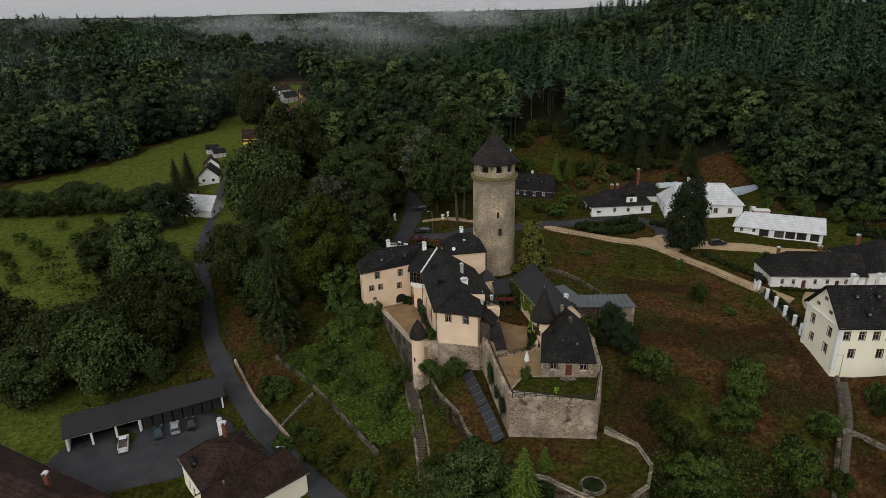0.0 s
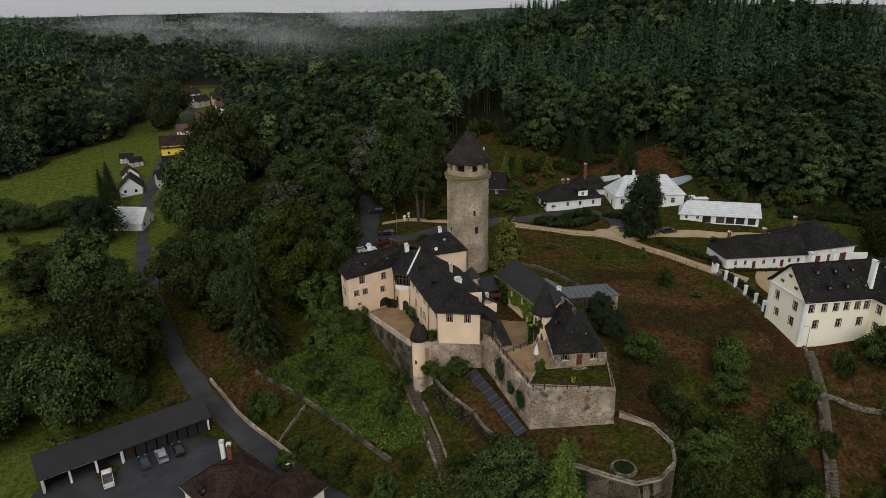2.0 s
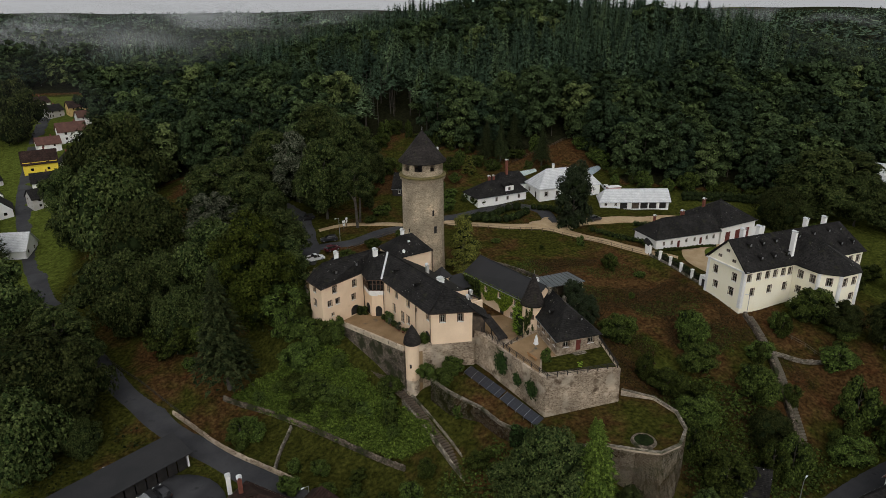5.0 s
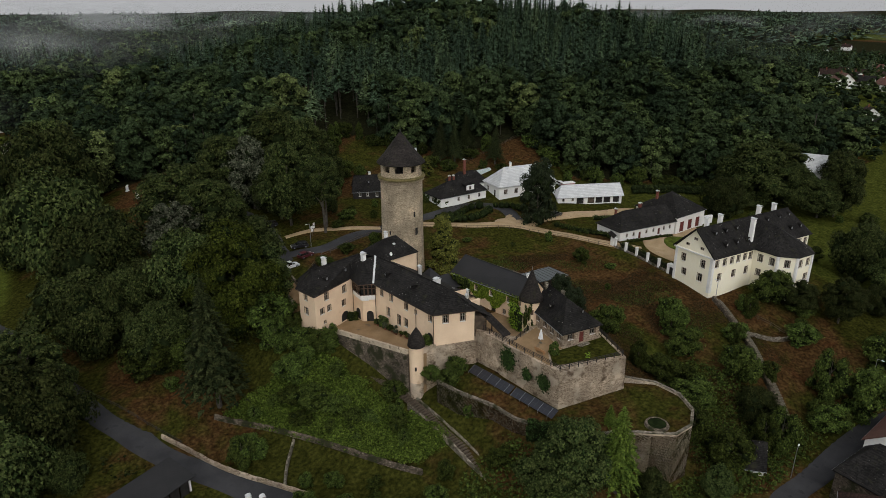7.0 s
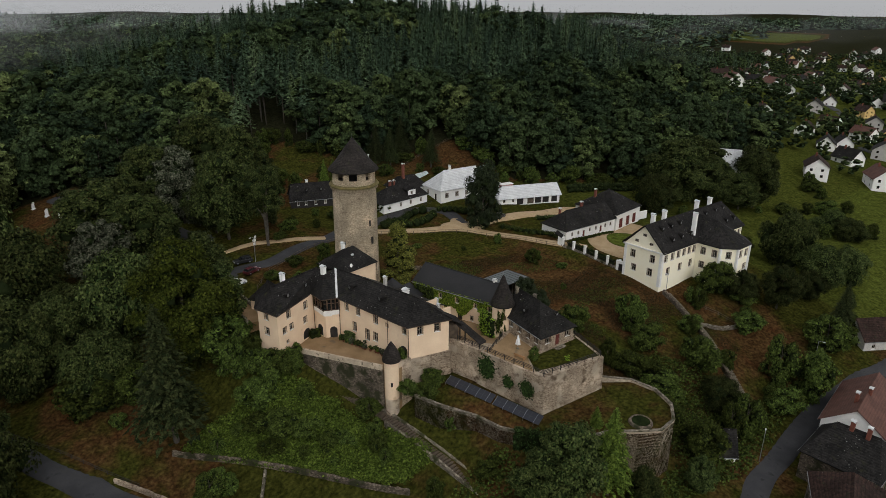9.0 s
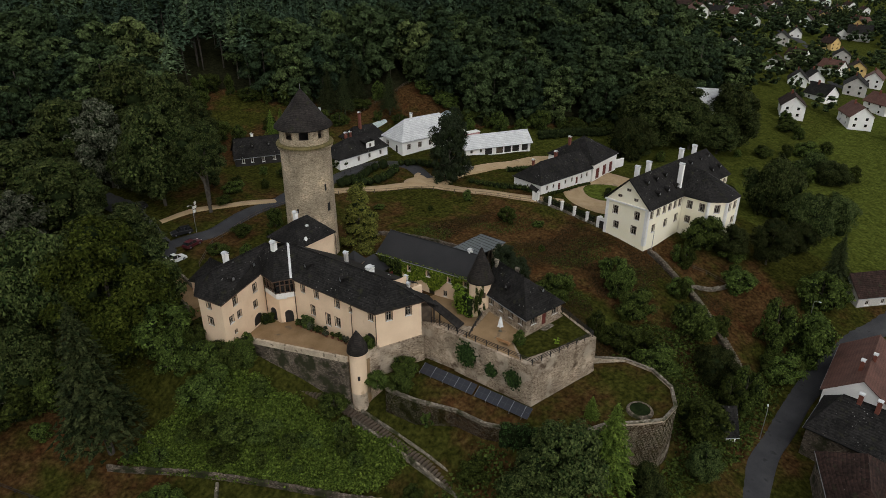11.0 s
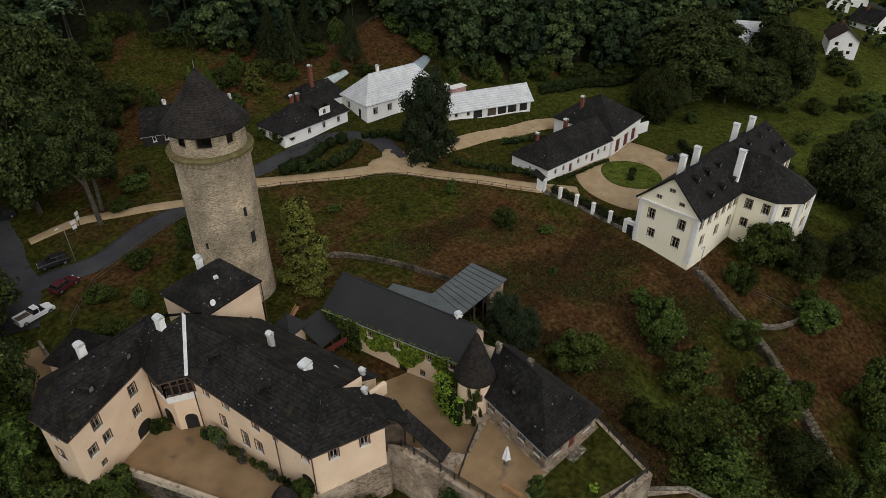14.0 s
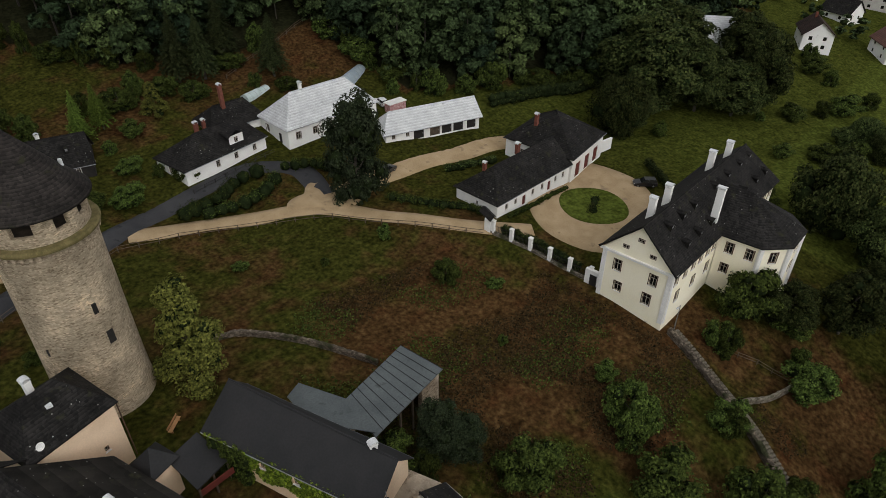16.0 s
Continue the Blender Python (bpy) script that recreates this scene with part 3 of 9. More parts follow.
def window_data(w, h, material):
    """Frame and pane meshes of a casement, shared by all windows of one size."""
    key = (round(w, 2), round(h, 2), material.name)
    if key not in WINDOWS:
        f, t = 0.09, 0.07
        bm = bmesh.new()
        xs = [-w / 2, -w / 2 + f] + ([-0.04, 0.04] if w > 0.7 else []) + [w / 2 - f, w / 2]
        zs = [-h / 2, -h / 2 + f] + ([h * 0.16, h * 0.16 + 0.06] if h > 1.0 else []) + [h / 2 - f, h / 2]
        lattice(bm, [xs[0], xs[1], xs[-2], xs[-1]], [zs[0], zs[1], zs[-2], zs[-1]], 0.0, t)
        fr = data("window_frame", bm, material)
        bm = bmesh.new()
        g = 0.05
        lattice(bm, [xs[1], xs[1] + g] + xs[2:-2] + [xs[-2] - g, xs[-2]], [zs[1], zs[1] + g] + zs[2:-2] + [zs[-2] - g, zs[-2]], 0.012, t - 0.01)
        sa = data("sash", bm, M_SASH)
        bm = bmesh.new()
        box(bm, -w / 2 + f * 0.5, 0.045, -h / 2 + f * 0.5, w / 2 - f * 0.5, 0.062, h / 2 - f * 0.5)
        gl = data("pane", bm, M_GLASS)
        bm = bmesh.new()
        box(bm, -w / 2 - 0.1, -0.26, -h / 2 - 0.09, w / 2 + 0.1, 0.04, -h / 2, bevel=0.015)
        si = data("sill", bm, M_TRIM)
        bm = bmesh.new()
        b = 0.13
        box(bm, -w / 2 - b, -0.2, -h / 2, -w / 2, -0.165, h / 2 + b)
        box(bm, w / 2, -0.2, -h / 2, w / 2 + b, -0.165, h / 2 + b)
        box(bm, -w / 2, -0.2, h / 2, w / 2, -0.165, h / 2 + b)
        su = data("surround", bm, material if material is M_FRAME else M_TRIM)
        WINDOWS[key] = (fr, gl, si, su, sa)
    return WINDOWS[key]


def put_window(parent, p, q, u, z, w, h, material, surround=False, name="window"):
    p, q = Vector((*p, 0)), Vector((*q, 0))
    d = (q - p).normalized()
    inward = Vector((0, 0, 1)).cross(d)
    m = Matrix.Identity(4)
    for i in range(3):
        m[i][0], m[i][1], m[i][2] = d[i], inward[i], (0, 0, 1)[i]
    m.translation = p + d * u + inward * 0.15 + Vector((0, 0, z))
    fr, gl, si, su, sa = window_data(w, h, material)
    ob = placed(name, fr, m, parent)
    if name == "window":
        placed("sash", sa, m, ob, "weathered pale sash bars")
    placed("pane", gl, m, ob, "dark glass pane")
    if name == "window":
        placed("sill", si, m, ob)
    if surround:
        placed("surround", su, m, ob)
    return ob


def put_door(parent, p, q, u, z0, w, h, material, label=""):
    """A boarded door leaf with a frame, set back in its opening."""
    p, q = Vector((*p, 0)), Vector((*q, 0))
    d = (q - p).normalized()
    inward = Vector((0, 0, 1)).cross(d)
    m = Matrix.Identity(4)
    for i in range(3):
        m[i][0], m[i][1], m[i][2] = d[i], inward[i], (0, 0, 1)[i]
    m.translation = p + d * u + inward * 0.14 + Vector((0, 0, z0))
    key = ("door", round(w, 2), round(h, 2), material.name)
    if key not in WINDOWS:
        bm = bmesh.new()
        box(bm, -w / 2 + 0.02, 0, 0, w / 2 - 0.02, 0.06, h - 0.02, None, 0.02)
        bm2 = bmesh.new()
        box(bm2, w * 0.36, -0.05, h * 0.45, w * 0.42, 0.0, h * 0.52)
        WINDOWS[key] = (data("door", bm, material), data("handle", bm2, M_STEEL))
    leaf, handle = WINDOWS[key]
    ob = placed("door", leaf, m, parent, label)
    placed("handle", handle, m, ob, "small metal handle")
    return ob


def arch_head(parent, p, q, u, z0, w, h, material):
    """Fills the upper corners of a rectangular opening, so that its head is round."""
    p, q = Vector((*p, 0)), Vector((*q, 0))
    d = (q - p).normalized()
    inward = Vector((0, 0, 1)).cross(d)
    r, top = w / 2, z0 + h
    rise = min(r, h * 0.45)
    bm = bmesh.new()
    rows = []
    for k in range(13):
        a = math.pi * k / 12
        x, z = -math.cos(a) * r, top - rise + math.sin(a) * rise
        rows.append([bm.verts.new(p + d * (u + x) + inward * e + Vector((0, 0, zz))) for e, zz in ((0.003, z), (0.003, top), (0.2, top), (0.2, z))])
    for r0, r1 in zip(rows, rows[1:]):
        for k in range(4):
            f = [r0[k], r1[k], r1[(k + 1) % 4], r0[(k + 1) % 4]]
            bm.faces.new(f)
    part("arch_head", bm, material, parent)


def offset(pts, d):
    """The footprint (counter-clockwise) pushed outwards by d."""
    n, out = len(pts), []
    for i in range(n):
        a, b, c = Vector(pts[i - 1]), Vector(pts[i]), Vector(pts[(i + 1) % n])
        e, f = (b - a).normalized(), (c - b).normalized()
        n1, n2 = Vector((e.y, -e.x)), Vector((f.y, -f.x))
        k = n1 + n2
        k = k / max(0.35, k.dot(n1)) if k.length > 1e-6 else n1
        out.append((b.x + k.x * d, b.y + k.y * d))
    return out


def roof_faces(bm, pts, thick=0.16):
    """Roof planes, each a list of 3D corners, with thickness."""
    for f in pts:
        slab(bm, f, thick)


def chimney(parent, x, y, z0, z1, w=0.7, d=0.7, material=None, turn=0.0, cap=None):
    m = Matrix.Translation((x, y, 0)) @ pose(0, 0, 0, 0, 0, turn)
    bm = bmesh.new()
    box(bm, -w / 2, -d / 2, z0, w / 2, d / 2, z1 - 0.35, m, 0.03)
    box(bm, -w / 2 - 0.06, -d / 2 - 0.06, z1 - 0.35, w / 2 + 0.06, d / 2 + 0.06, z1 - 0.22, m, 0.02)
    ob = part("chimney", bm, material or M_WHITE, parent)
    bm = bmesh.new()
    for sx in (-1, 1):
        for sy in (-1, 1):
            box(bm, sx * w * 0.42 - 0.05, sy * d * 0.42 - 0.05, z1 - 0.22, sx * w * 0.42 + 0.05, sy * d * 0.42 + 0.05, z1, m)
    for i in range(6):
        a0, a1 = math.pi * i / 6, math.pi * (i + 1) / 6
        r = w / 2 + 0.1
        q = [(math.cos(a) * r, s * (d / 2 + 0.1), z1 + math.sin(a) * 0.25) for a, s in ((a0, -1), (a1, -1), (a1, 1), (a0, 1))]
        slab(bm, [tuple(m @ Vector(v)) for v in q], 0.04)
    part("chimney_cap", bm, cap or M_STRIP, ob, "rounded sheet-metal chimney cap")
    return ob


def roof_vent(parent, x, y, z, turn=0.0, s=1.0):
    """A small dormer hatch on a roof."""
    m = pose(x, y, z, 0, 0, turn) @ Matrix.Diagonal((s, s, s, 1))
    bm = bmesh.new()
    box(bm, -0.28, -0.35, -0.5, 0.28, 0.6, 0.42, m)
    slab(bm, [tuple(m @ Vector(v)) for v in ((-0.42, -0.5, 0.42), (0, -0.5, 0.72), (0, 0.8, 0.72), (-0.42, 0.8, 0.42))], 0.06)
    slab(bm, [tuple(m @ Vector(v)) for v in ((0.42, -0.5, 0.42), (0.42, 0.8, 0.42), (0, 0.8, 0.72), (0, -0.5, 0.72))], 0.06)
    ob = part("roof_vent", bm, M_SLATE, parent)
    bm = bmesh.new()
    box(bm, -0.2, -0.4, -0.05, 0.2, -0.345, 0.38, m)
    part("hatch", bm, M_STEEL, ob)


def house(name, label, category, pts, z0, ze, zr, ridge, wins=None, doors=None, wall=None, roof=None, over=0.45, frame_mat=None, gables=(), surround=False, group="", sink=1.5, roof_label=""):
    """A house on four corners (counter-clockwise; the ridge runs along sides 0 and 2). wins: side -> (u, z above z0, w, h); doors: side -> (u, w, h, material)."""
    wins, doors = wins or {}, doors or {}
    wall, roof, frame_mat = wall or M_WHITE, roof or M_SLATE, frame_mat or M_FRAME
    cx, cy = sum(p[0] for p in pts) / 4, sum(p[1] for p in pts) / 4
    ob = thing(name, cx, cy, z0, label, category, group)
    bm = bmesh.new()
    r = [Vector((*ridge[0], zr)), Vector((*ridge[1], zr))]
    for i in range(4):
        p, q = pts[i], pts[(i + 1) % 4]
        holes = [(u, z0 + z, w, h) for u, z, w, h in wins.get(i, ()) if z0 + z + h / 2 < ze]
        holes += [(u, z0 + h / 2 + 0.02, w, h) for u, w, h, _ in doors.get(i, ())]
        wall_side(bm, p, q, z0 - sink, ze, holes)
        if i in gables:
            k = 1 if i == 1 else 0
            a, b, c = bm.verts.new((*p, ze)), bm.verts.new((*q, ze)), bm.verts.new(r[k] - Vector((0, 0, 0.12)))
            bm.faces.new((a, b, c))
    part("wall", bm, wall, ob)
    for i, ws in wins.items():
        p, q = pts[i], pts[(i + 1) % 4]
        for u, z, w, h in ws:
            if z0 + z + h / 2 < ze:
                put_window(ob, p, q, u, z0 + z, w, h, frame_mat, surround)
            else:
                put_gable_window(ob, p, q, u, z0 + z, w, h, frame_mat)
    for i, ds in doors.items():
        p, q = pts[i], pts[(i + 1) % 4]
        for u, w, h, mt in ds:
            put_door(ob, p, q, u, z0 + 0.02, w, h, mt)
    e = offset(pts, over)
    drop = 0.22
    e = [Vector((x, y, ze - drop)) for x, y in e]
    rr = [r[0].copy(), r[1].copy()]
    axis = (r[1] - r[0]).normalized()
    if 1 in gables:
        rr[1] += axis * over
    if 3 in gables:
        rr[0] -= axis * over
    up = Vector((0, 0, 0.1))
    bm = bmesh.new()
    faces = [(e[0], e[1], rr[1] + up, rr[0] + up), (e[2], e[3], rr[0] + up, rr[1] + up)]
    if 1 not in gables:
        faces.append((e[1], e[2], rr[1] + up))
    if 3 not in gables:
        faces.append((e[3], e[0], rr[0] + up))
    roof_faces(bm, faces)
    part("roof", bm, roof, ob, roof_label)
    bm = bmesh.new()
    tube(bm, rr[0] + up * 1.4, rr[1] + up * 1.4, 0.1, 0.1, 6)
    part("ridge", bm, roof, ob)
    for i in (0, 2):
        bm = bmesh.new()
        tube(bm, e[i] + Vector((0, 0, -0.1)), e[(i + 1) % 4] + Vector((0, 0, -0.1)), 0.07, 0.07, 6)
        part("gutter", bm, M_STEEL, ob)
    return ob


def put_gable_window(parent, p, q, u, z, w, h, material):
    """A window set proud on a gable triangle."""
    p, q = Vector((*p, 0)), Vector((*q, 0))
    d = (q - p).normalized()
    inward = Vector((0, 0, 1)).cross(d)
    m = Matrix.Identity(4)
    for i in range(3):
        m[i][0], m[i][1], m[i][2] = d[i], inward[i], (0, 0, 1)[i]
    m.translation = p + d * u - inward * 0.066 + Vector((0, 0, z))
    fr, gl, si, su, sa = window_data(w, h, material)
    ob = placed("window", fr, m, parent)
    placed("sash", sa, m, ob)
    placed("pane", gl, m, ob)
# ---------------------------------------------------------------- terrain
# spot heights of the land: the castle hill, the village side, the wooded hills
HILL_SPOTS = [
    (4, 126, 16.2), (16, 118, 16.8), (12.6, 151, 17.4), (14, 136, 17.6), (27, 148, 16.6), (-13, 146, 15.5), (-5, 114, 8.0),
    (-15.5, 124, 9.5), (-20, 134.5, 15.4), (-21, 140, 15.0), (-17.2, 129.6, 13.6), (-10, 130.5, 13.5), (-12, 134.5, 14.2), (-8, 123, 13.5), (-27, 132, 5.5), (-40, 133, 2.6), (-28, 119, 2.0), (-16, 102, 1.8), (-6, 104, 6.6), (-4, 94, 4.6),
    (2, 98, 9.0), (12, 84, 10.5), (24, 90, 13.0), (30, 84, 8.5), (38, 97, 10.5), (33, 108, 14.0), (45, 120, 13.6),
    (61, 86, 8.0), (66, 91, 9.4), (48, 78, 1.5), (60, 125, 12.4), (28, 70, 1.5), (10, 66, -0.5), (78, 92, 7.0),
]
VILLAGE_SPOTS = [
    (73, 112, 13.0), (92, 100, 12.0), (72, 140, 15.5), (95, 130, 13.6), (112, 118, 13.0), (92, 168, 16.6), (55, 186, 18.8),
    (70, 186, 19.0), (41, 176, 16.8), (57, 168, 17.4), (-4, 195, 18.6), (-12, 166, 18.0), (6, 182, 19.6), (25, 190, 19.6),
    (140, 160, 15.0), (-37, 116, 0.2), (-60, 100, 0.0), (-65, 112, 0.0), (-25, 88, -0.3), (-61, 154, 3.6), (-87, 237, 3.8),
    (-110, 180, 3.5), (32, 56, -2.5), (55, 62, -2.0), (92, 60, 1.0), (120, 80, 7.0), (-40, 60, -1.0), (0, 40, -2.5), (60, 30, -2.5), (220, 120, 12.0),
]
WOOD_SPOTS = [
    (105, 216, 30.8), (40, 261, 35.8), (85, 205, 24.0), (42, 290, 43.5), (105, 285, 46.5), (145, 229, 38.0), (150, 185, 25.0), (140, 370, 65.0), (50, 346, 46.0), (16, 304, 39.0), (229, 268, 52.0),
    (270, 310, 50.0), (212, 208, 31.0), (-22, 240, 21.0), (-8, 300, 28.0), (-38, 253, 18.8), (-60, 615, 31.0), (-100, 458, 23.0), (-132, 372, 14.0),
    (-97, 325, 11.5), (-165, 268, 9.0), (-200, 420, 26.0), (-250, 300, 18.0), (337, 181, 11.0), (600, 360, 9.0), (420, 420, 34.0), (150, 520, 50.0),
    (-320, 500, 42.0), (-220, 120, 2.0), (-150, 20, -2.0), (150, -40, -3.0), (330, 20, 6.0), (40, 430, 38.0), (-230, 650, 44.0), (20, 228, 24.5),
]
SPOTS = np.array(HILL_SPOTS + VILLAGE_SPOTS + WOOD_SPOTS, float)


def kernel(d2):
    return np.sqrt(d2 + 36.0)


def solve_spots():
    d2 = ((SPOTS[:, None, :2] - SPOTS[None, :, :2]) ** 2).sum(2)
    n = len(SPOTS)
    a = np.zeros((n + 1, n + 1))
    a[:n, :n] = kernel(d2) - np.eye(n) * 2.0
    a[:n, n] = a[n, :n] = 1
    return np.linalg.solve(a, np.append(SPOTS[:, 2], 0))


SPOT_WEIGHTS = solve_spots()


def smooth(v, lo, hi):
    s = np.clip((v - lo) / (hi - lo), 0, 1)
    return s * s * (3 - 2 * s)


def far_land(x, y):
    """The rolling wooded country beyond the village."""
    r = np.hypot(x, y - 200)
    roll = 16 * np.sin(x / 310 + 1.0) * np.cos(y / 270 - 0.5) + 9 * np.sin(x / 130 - y / 170)
    return 36 + roll * (1 - 0.6 * smooth(r, 800, 1500)) - 6 * smooth(r, 800, 1600) - 32 * smooth(x, 250, 520) * (1 - smooth(r, 900, 1900))


def land(x, y):
    """Height of the land at x, y (arrays)."""
    x, y = np.asarray(x, float), np.asarray(y, float)
    z = np.full(x.shape, SPOT_WEIGHTS[-1])
    for (sx, sy, _), w in zip(SPOTS, SPOT_WEIGHTS):
        z = z + w * kernel((x - sx) ** 2 + (y - sy) ** 2)
    b = smooth(np.hypot(x - 40, y - 230), 330, 640)
    z = z * (1 - b) + far_land(x, y) * b
    z = z + 0.25 * np.sin(x * 0.31 + y * 0.17) * np.sin(y * 0.27 - x * 0.11) * smooth(np.hypot(x - 5, y - 115), 30, 60)
    return z


def gz(x, y):
    return float(land(np.array([x]), np.array([y]))[0])
# ---------------------------------------------------------------- the land as one sheet
def cover_at(x, y):
    """0 grass, about 0.5 dry slope, 1 woodland floor."""
    c = np.where(x < -74, -0.24, np.where(x > 112, -0.16, np.where(x < -4, 0.06, 0.26)))
    garden = (x > 76) & (y > 112) & (y < 200) | (x > 40) & (y > 181) & (y < 200)
    c = np.where(garden, -0.10, c)
    lush = np.minimum(c, 0)
    slope = np.exp(-(((x - 52) / 26) ** 2 + ((y - 118) / 34) ** 2))
    c = np.maximum(c, 0.62 * slope ** 0.5)
    band = np.exp(-(((x - 43.5) / 5.0) ** 4 + ((y - 92) / 15) ** 4))
    c = np.maximum(c, 0.40 * np.exp(-(((x - 32) / 16) ** 4 + ((y - 158) / 17) ** 4)))
    c = np.maximum(c, 0.52 * np.exp(-(((x - 50) / 60) ** 4 + ((y - 214) / 12) ** 4)))
    c = c * (1 - band)
    lush = np.minimum(lush, -0.14 * band)
    c = np.maximum(c, 0.60 * np.exp(-(((x - 66) / 12) ** 2 + ((y - 84) / 9) ** 2)))
    c = np.maximum(c, 0.66 * np.exp(-(((x - 84) / 14) ** 4 + ((y - 82) / 9) ** 4)))
    c = np.maximum(c, 0.56 * np.exp(-(((x + 45) / 14) ** 4 + ((y - 142) / 26) ** 4)))
    c = np.maximum(c, 0.58 * np.exp(-(((x - 2) / 18) ** 2 + ((y - 168) / 7) ** 2)))
    c = np.maximum(c, 0.70 * np.exp(-(((x - 92) / 17) ** 4 + ((y - 210) / 16) ** 4)))
    c = np.maximum(c, 0.44 * np.exp(-(((x + 58) / 16) ** 2 + ((y - 182) / 26) ** 2)))
    c = np.maximum(c, 0.45 * np.exp(-(((x - 40) / 16) ** 2 + ((y - 140) / 10) ** 2)))
    c = np.maximum(c, 0.84 * np.exp(-(((x + 27) / 16) ** 4 + ((y - 240) / 24) ** 4)))
    c = np.maximum(c, 0) + lush * (1 - np.clip(c / 0.2, 0, 1))
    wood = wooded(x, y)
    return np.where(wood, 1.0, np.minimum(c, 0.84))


def wooded(x, y):
    """Where closed forest stands."""
    edge = np.interp(x, [-40, -11, 8, 20, 36, 47, 52, 63, 72, 86, 100, 102, 111, 135, 150, 166, 190, 232], [264, 254, 236, 231, 252, 242, 232, 225, 216, 221, 216, 183, 180, 169, 161, 153, 158, 150])
    hill = (y > edge + 1.5 * np.sin(x / 5)) & (x > -14 - (y - 233) * 0.38) & (x < 232 + (y - 150) * 0.62)
    east = (x >= 232) & (y > 152) & (x < 232 + (y - 150) * 0.62)
    back = (y > 262) & (x > -66 + (y - 262) * 0.06) & (x < 300 + (y - 250) * 0.5)
    west = (y > 250) & (x < np.interp(y, [250, 266, 306, 362, 384, 402], [-215, -190, -161, -140, -121, -112]))
    valley = (x < -128) & (y > 395) | (y > 500) & (x < 330)
    far = (np.hypot(x - 40, y - 230) > 620) & (np.sin(x / 190 + 0.6) * np.cos(y / 230) > -0.8) & ~((x > 300) & (y < 150 + x * 0.36) & (x < 1150))
    glade = (np.abs(x + 104 - (y - 380) * 0.02) < 26) & (y > 280) & (y < 500)
    return (hill | east | back | west | valley | far) & ~glade


def warp(n, near, reach):
    """Grid lines, fine in the middle and wide outside."""
    t = np.linspace(-1, 1, n)
    return near * t + (reach - near) * np.sign(t) * np.abs(t) ** 5


def make_ground():
    nx = ny = 300
    gx, gy = warp(nx, 190, 4300) + 20, warp(ny, 190, 4300) + 140
    x, y = np.meshgrid(gx, gy)
    x, y = x.ravel(), y.ravel()
    z = land(x, y)
    me = bpy.data.meshes.new("ground")
    idx = np.arange(nx * ny).reshape(ny, nx)
    q = np.stack([idx[:-1, :-1], idx[:-1, 1:], idx[1:, 1:], idx[1:, :-1]], -1).reshape(-1, 4)
    me.vertices.add(len(x))
    me.vertices.foreach_set("co", np.stack([x, y, z], 1).ravel())
    me.loops.add(q.size)
    me.loops.foreach_set("vertex_index", q.ravel())
    me.polygons.add(len(q))
    me.polygons.foreach_set("loop_start", np.arange(0, q.size, 4))
    me.polygons.foreach_set("use_smooth", np.ones(len(q), bool))
    me.update()
    a = me.attributes.new("cover", "FLOAT", "POINT")
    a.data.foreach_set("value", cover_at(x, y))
    me.materials.append(M_GROUND)
    ob = new("ground", me)
    tagged(ob, "grassy castle hill with dry bracken slopes and wooded rises", "ground", "", "structure")


make_ground()


def spline(pts, step=2.0):
    """Points along a smooth line through pts."""
    out = []
    p = [Vector(a) for a in pts]
    p = [p[0] * 2 - p[1]] + p + [p[-1] * 2 - p[-2]]
    for i in range(1, len(p) - 2):
        n = max(2, int((p[i + 1] - p[i]).length / step))
        for k in range(n):
            t = k / n
            a, b, c, d = p[i - 1], p[i], p[i + 1], p[i + 2]
            out.append(0.5 * ((2 * b) + (c - a) * t + (2 * a - 5 * b + 4 * c - d) * t * t + (3 * b - a - 3 * c + d) * t ** 3))
    out.append(p[-2])
    return out


def ribbon(name, pts, width, material, label, lift=0.07, category="road", cross=5):
    """A road laid on the land; width a number or one for each point."""
    line = spline(pts)
    bm = bmesh.new()
    rows = []
    for i, c in enumerate(line):
        a, b = line[max(0, i - 1)], line[min(len(line) - 1, i + 1)]
        t = (b - a).normalized()
        nrm = Vector((-t.y, t.x))
        w = width + 0.25 * math.sin(i * 0.9) * min(1.0, width / 4)
        row = []
        mid = gz(c.x, c.y)
        for k in range(cross):
            s = (k / (cross - 1) - 0.5) * w
            x, y = c.x + nrm.x * s, c.y + nrm.y * s
            row.append((x, y, 0.5 * mid + 0.5 * gz(x, y) + lift + 0.05 * (1 - (2 * k / (cross - 1) - 1) ** 2)))
        a, b = row[0], row[-1]
        row = [(a[0] - nrm.x * 0.3 * -1 * -1, a[1] - nrm.y * 0.3, a[2] - 0.8)] + row + [(b[0] + nrm.x * 0.3, b[1] + nrm.y * 0.3, b[2] - 0.8)]
        rows.append([bm.verts.new(v) for v in row])
    for r, s in zip(rows, rows[1:]):
        for k in range(len(r) - 1):
            bm.faces.new((r[k], r[k + 1], s[k + 1], s[k]))
    return structure(name, bm, material, label, category, True)


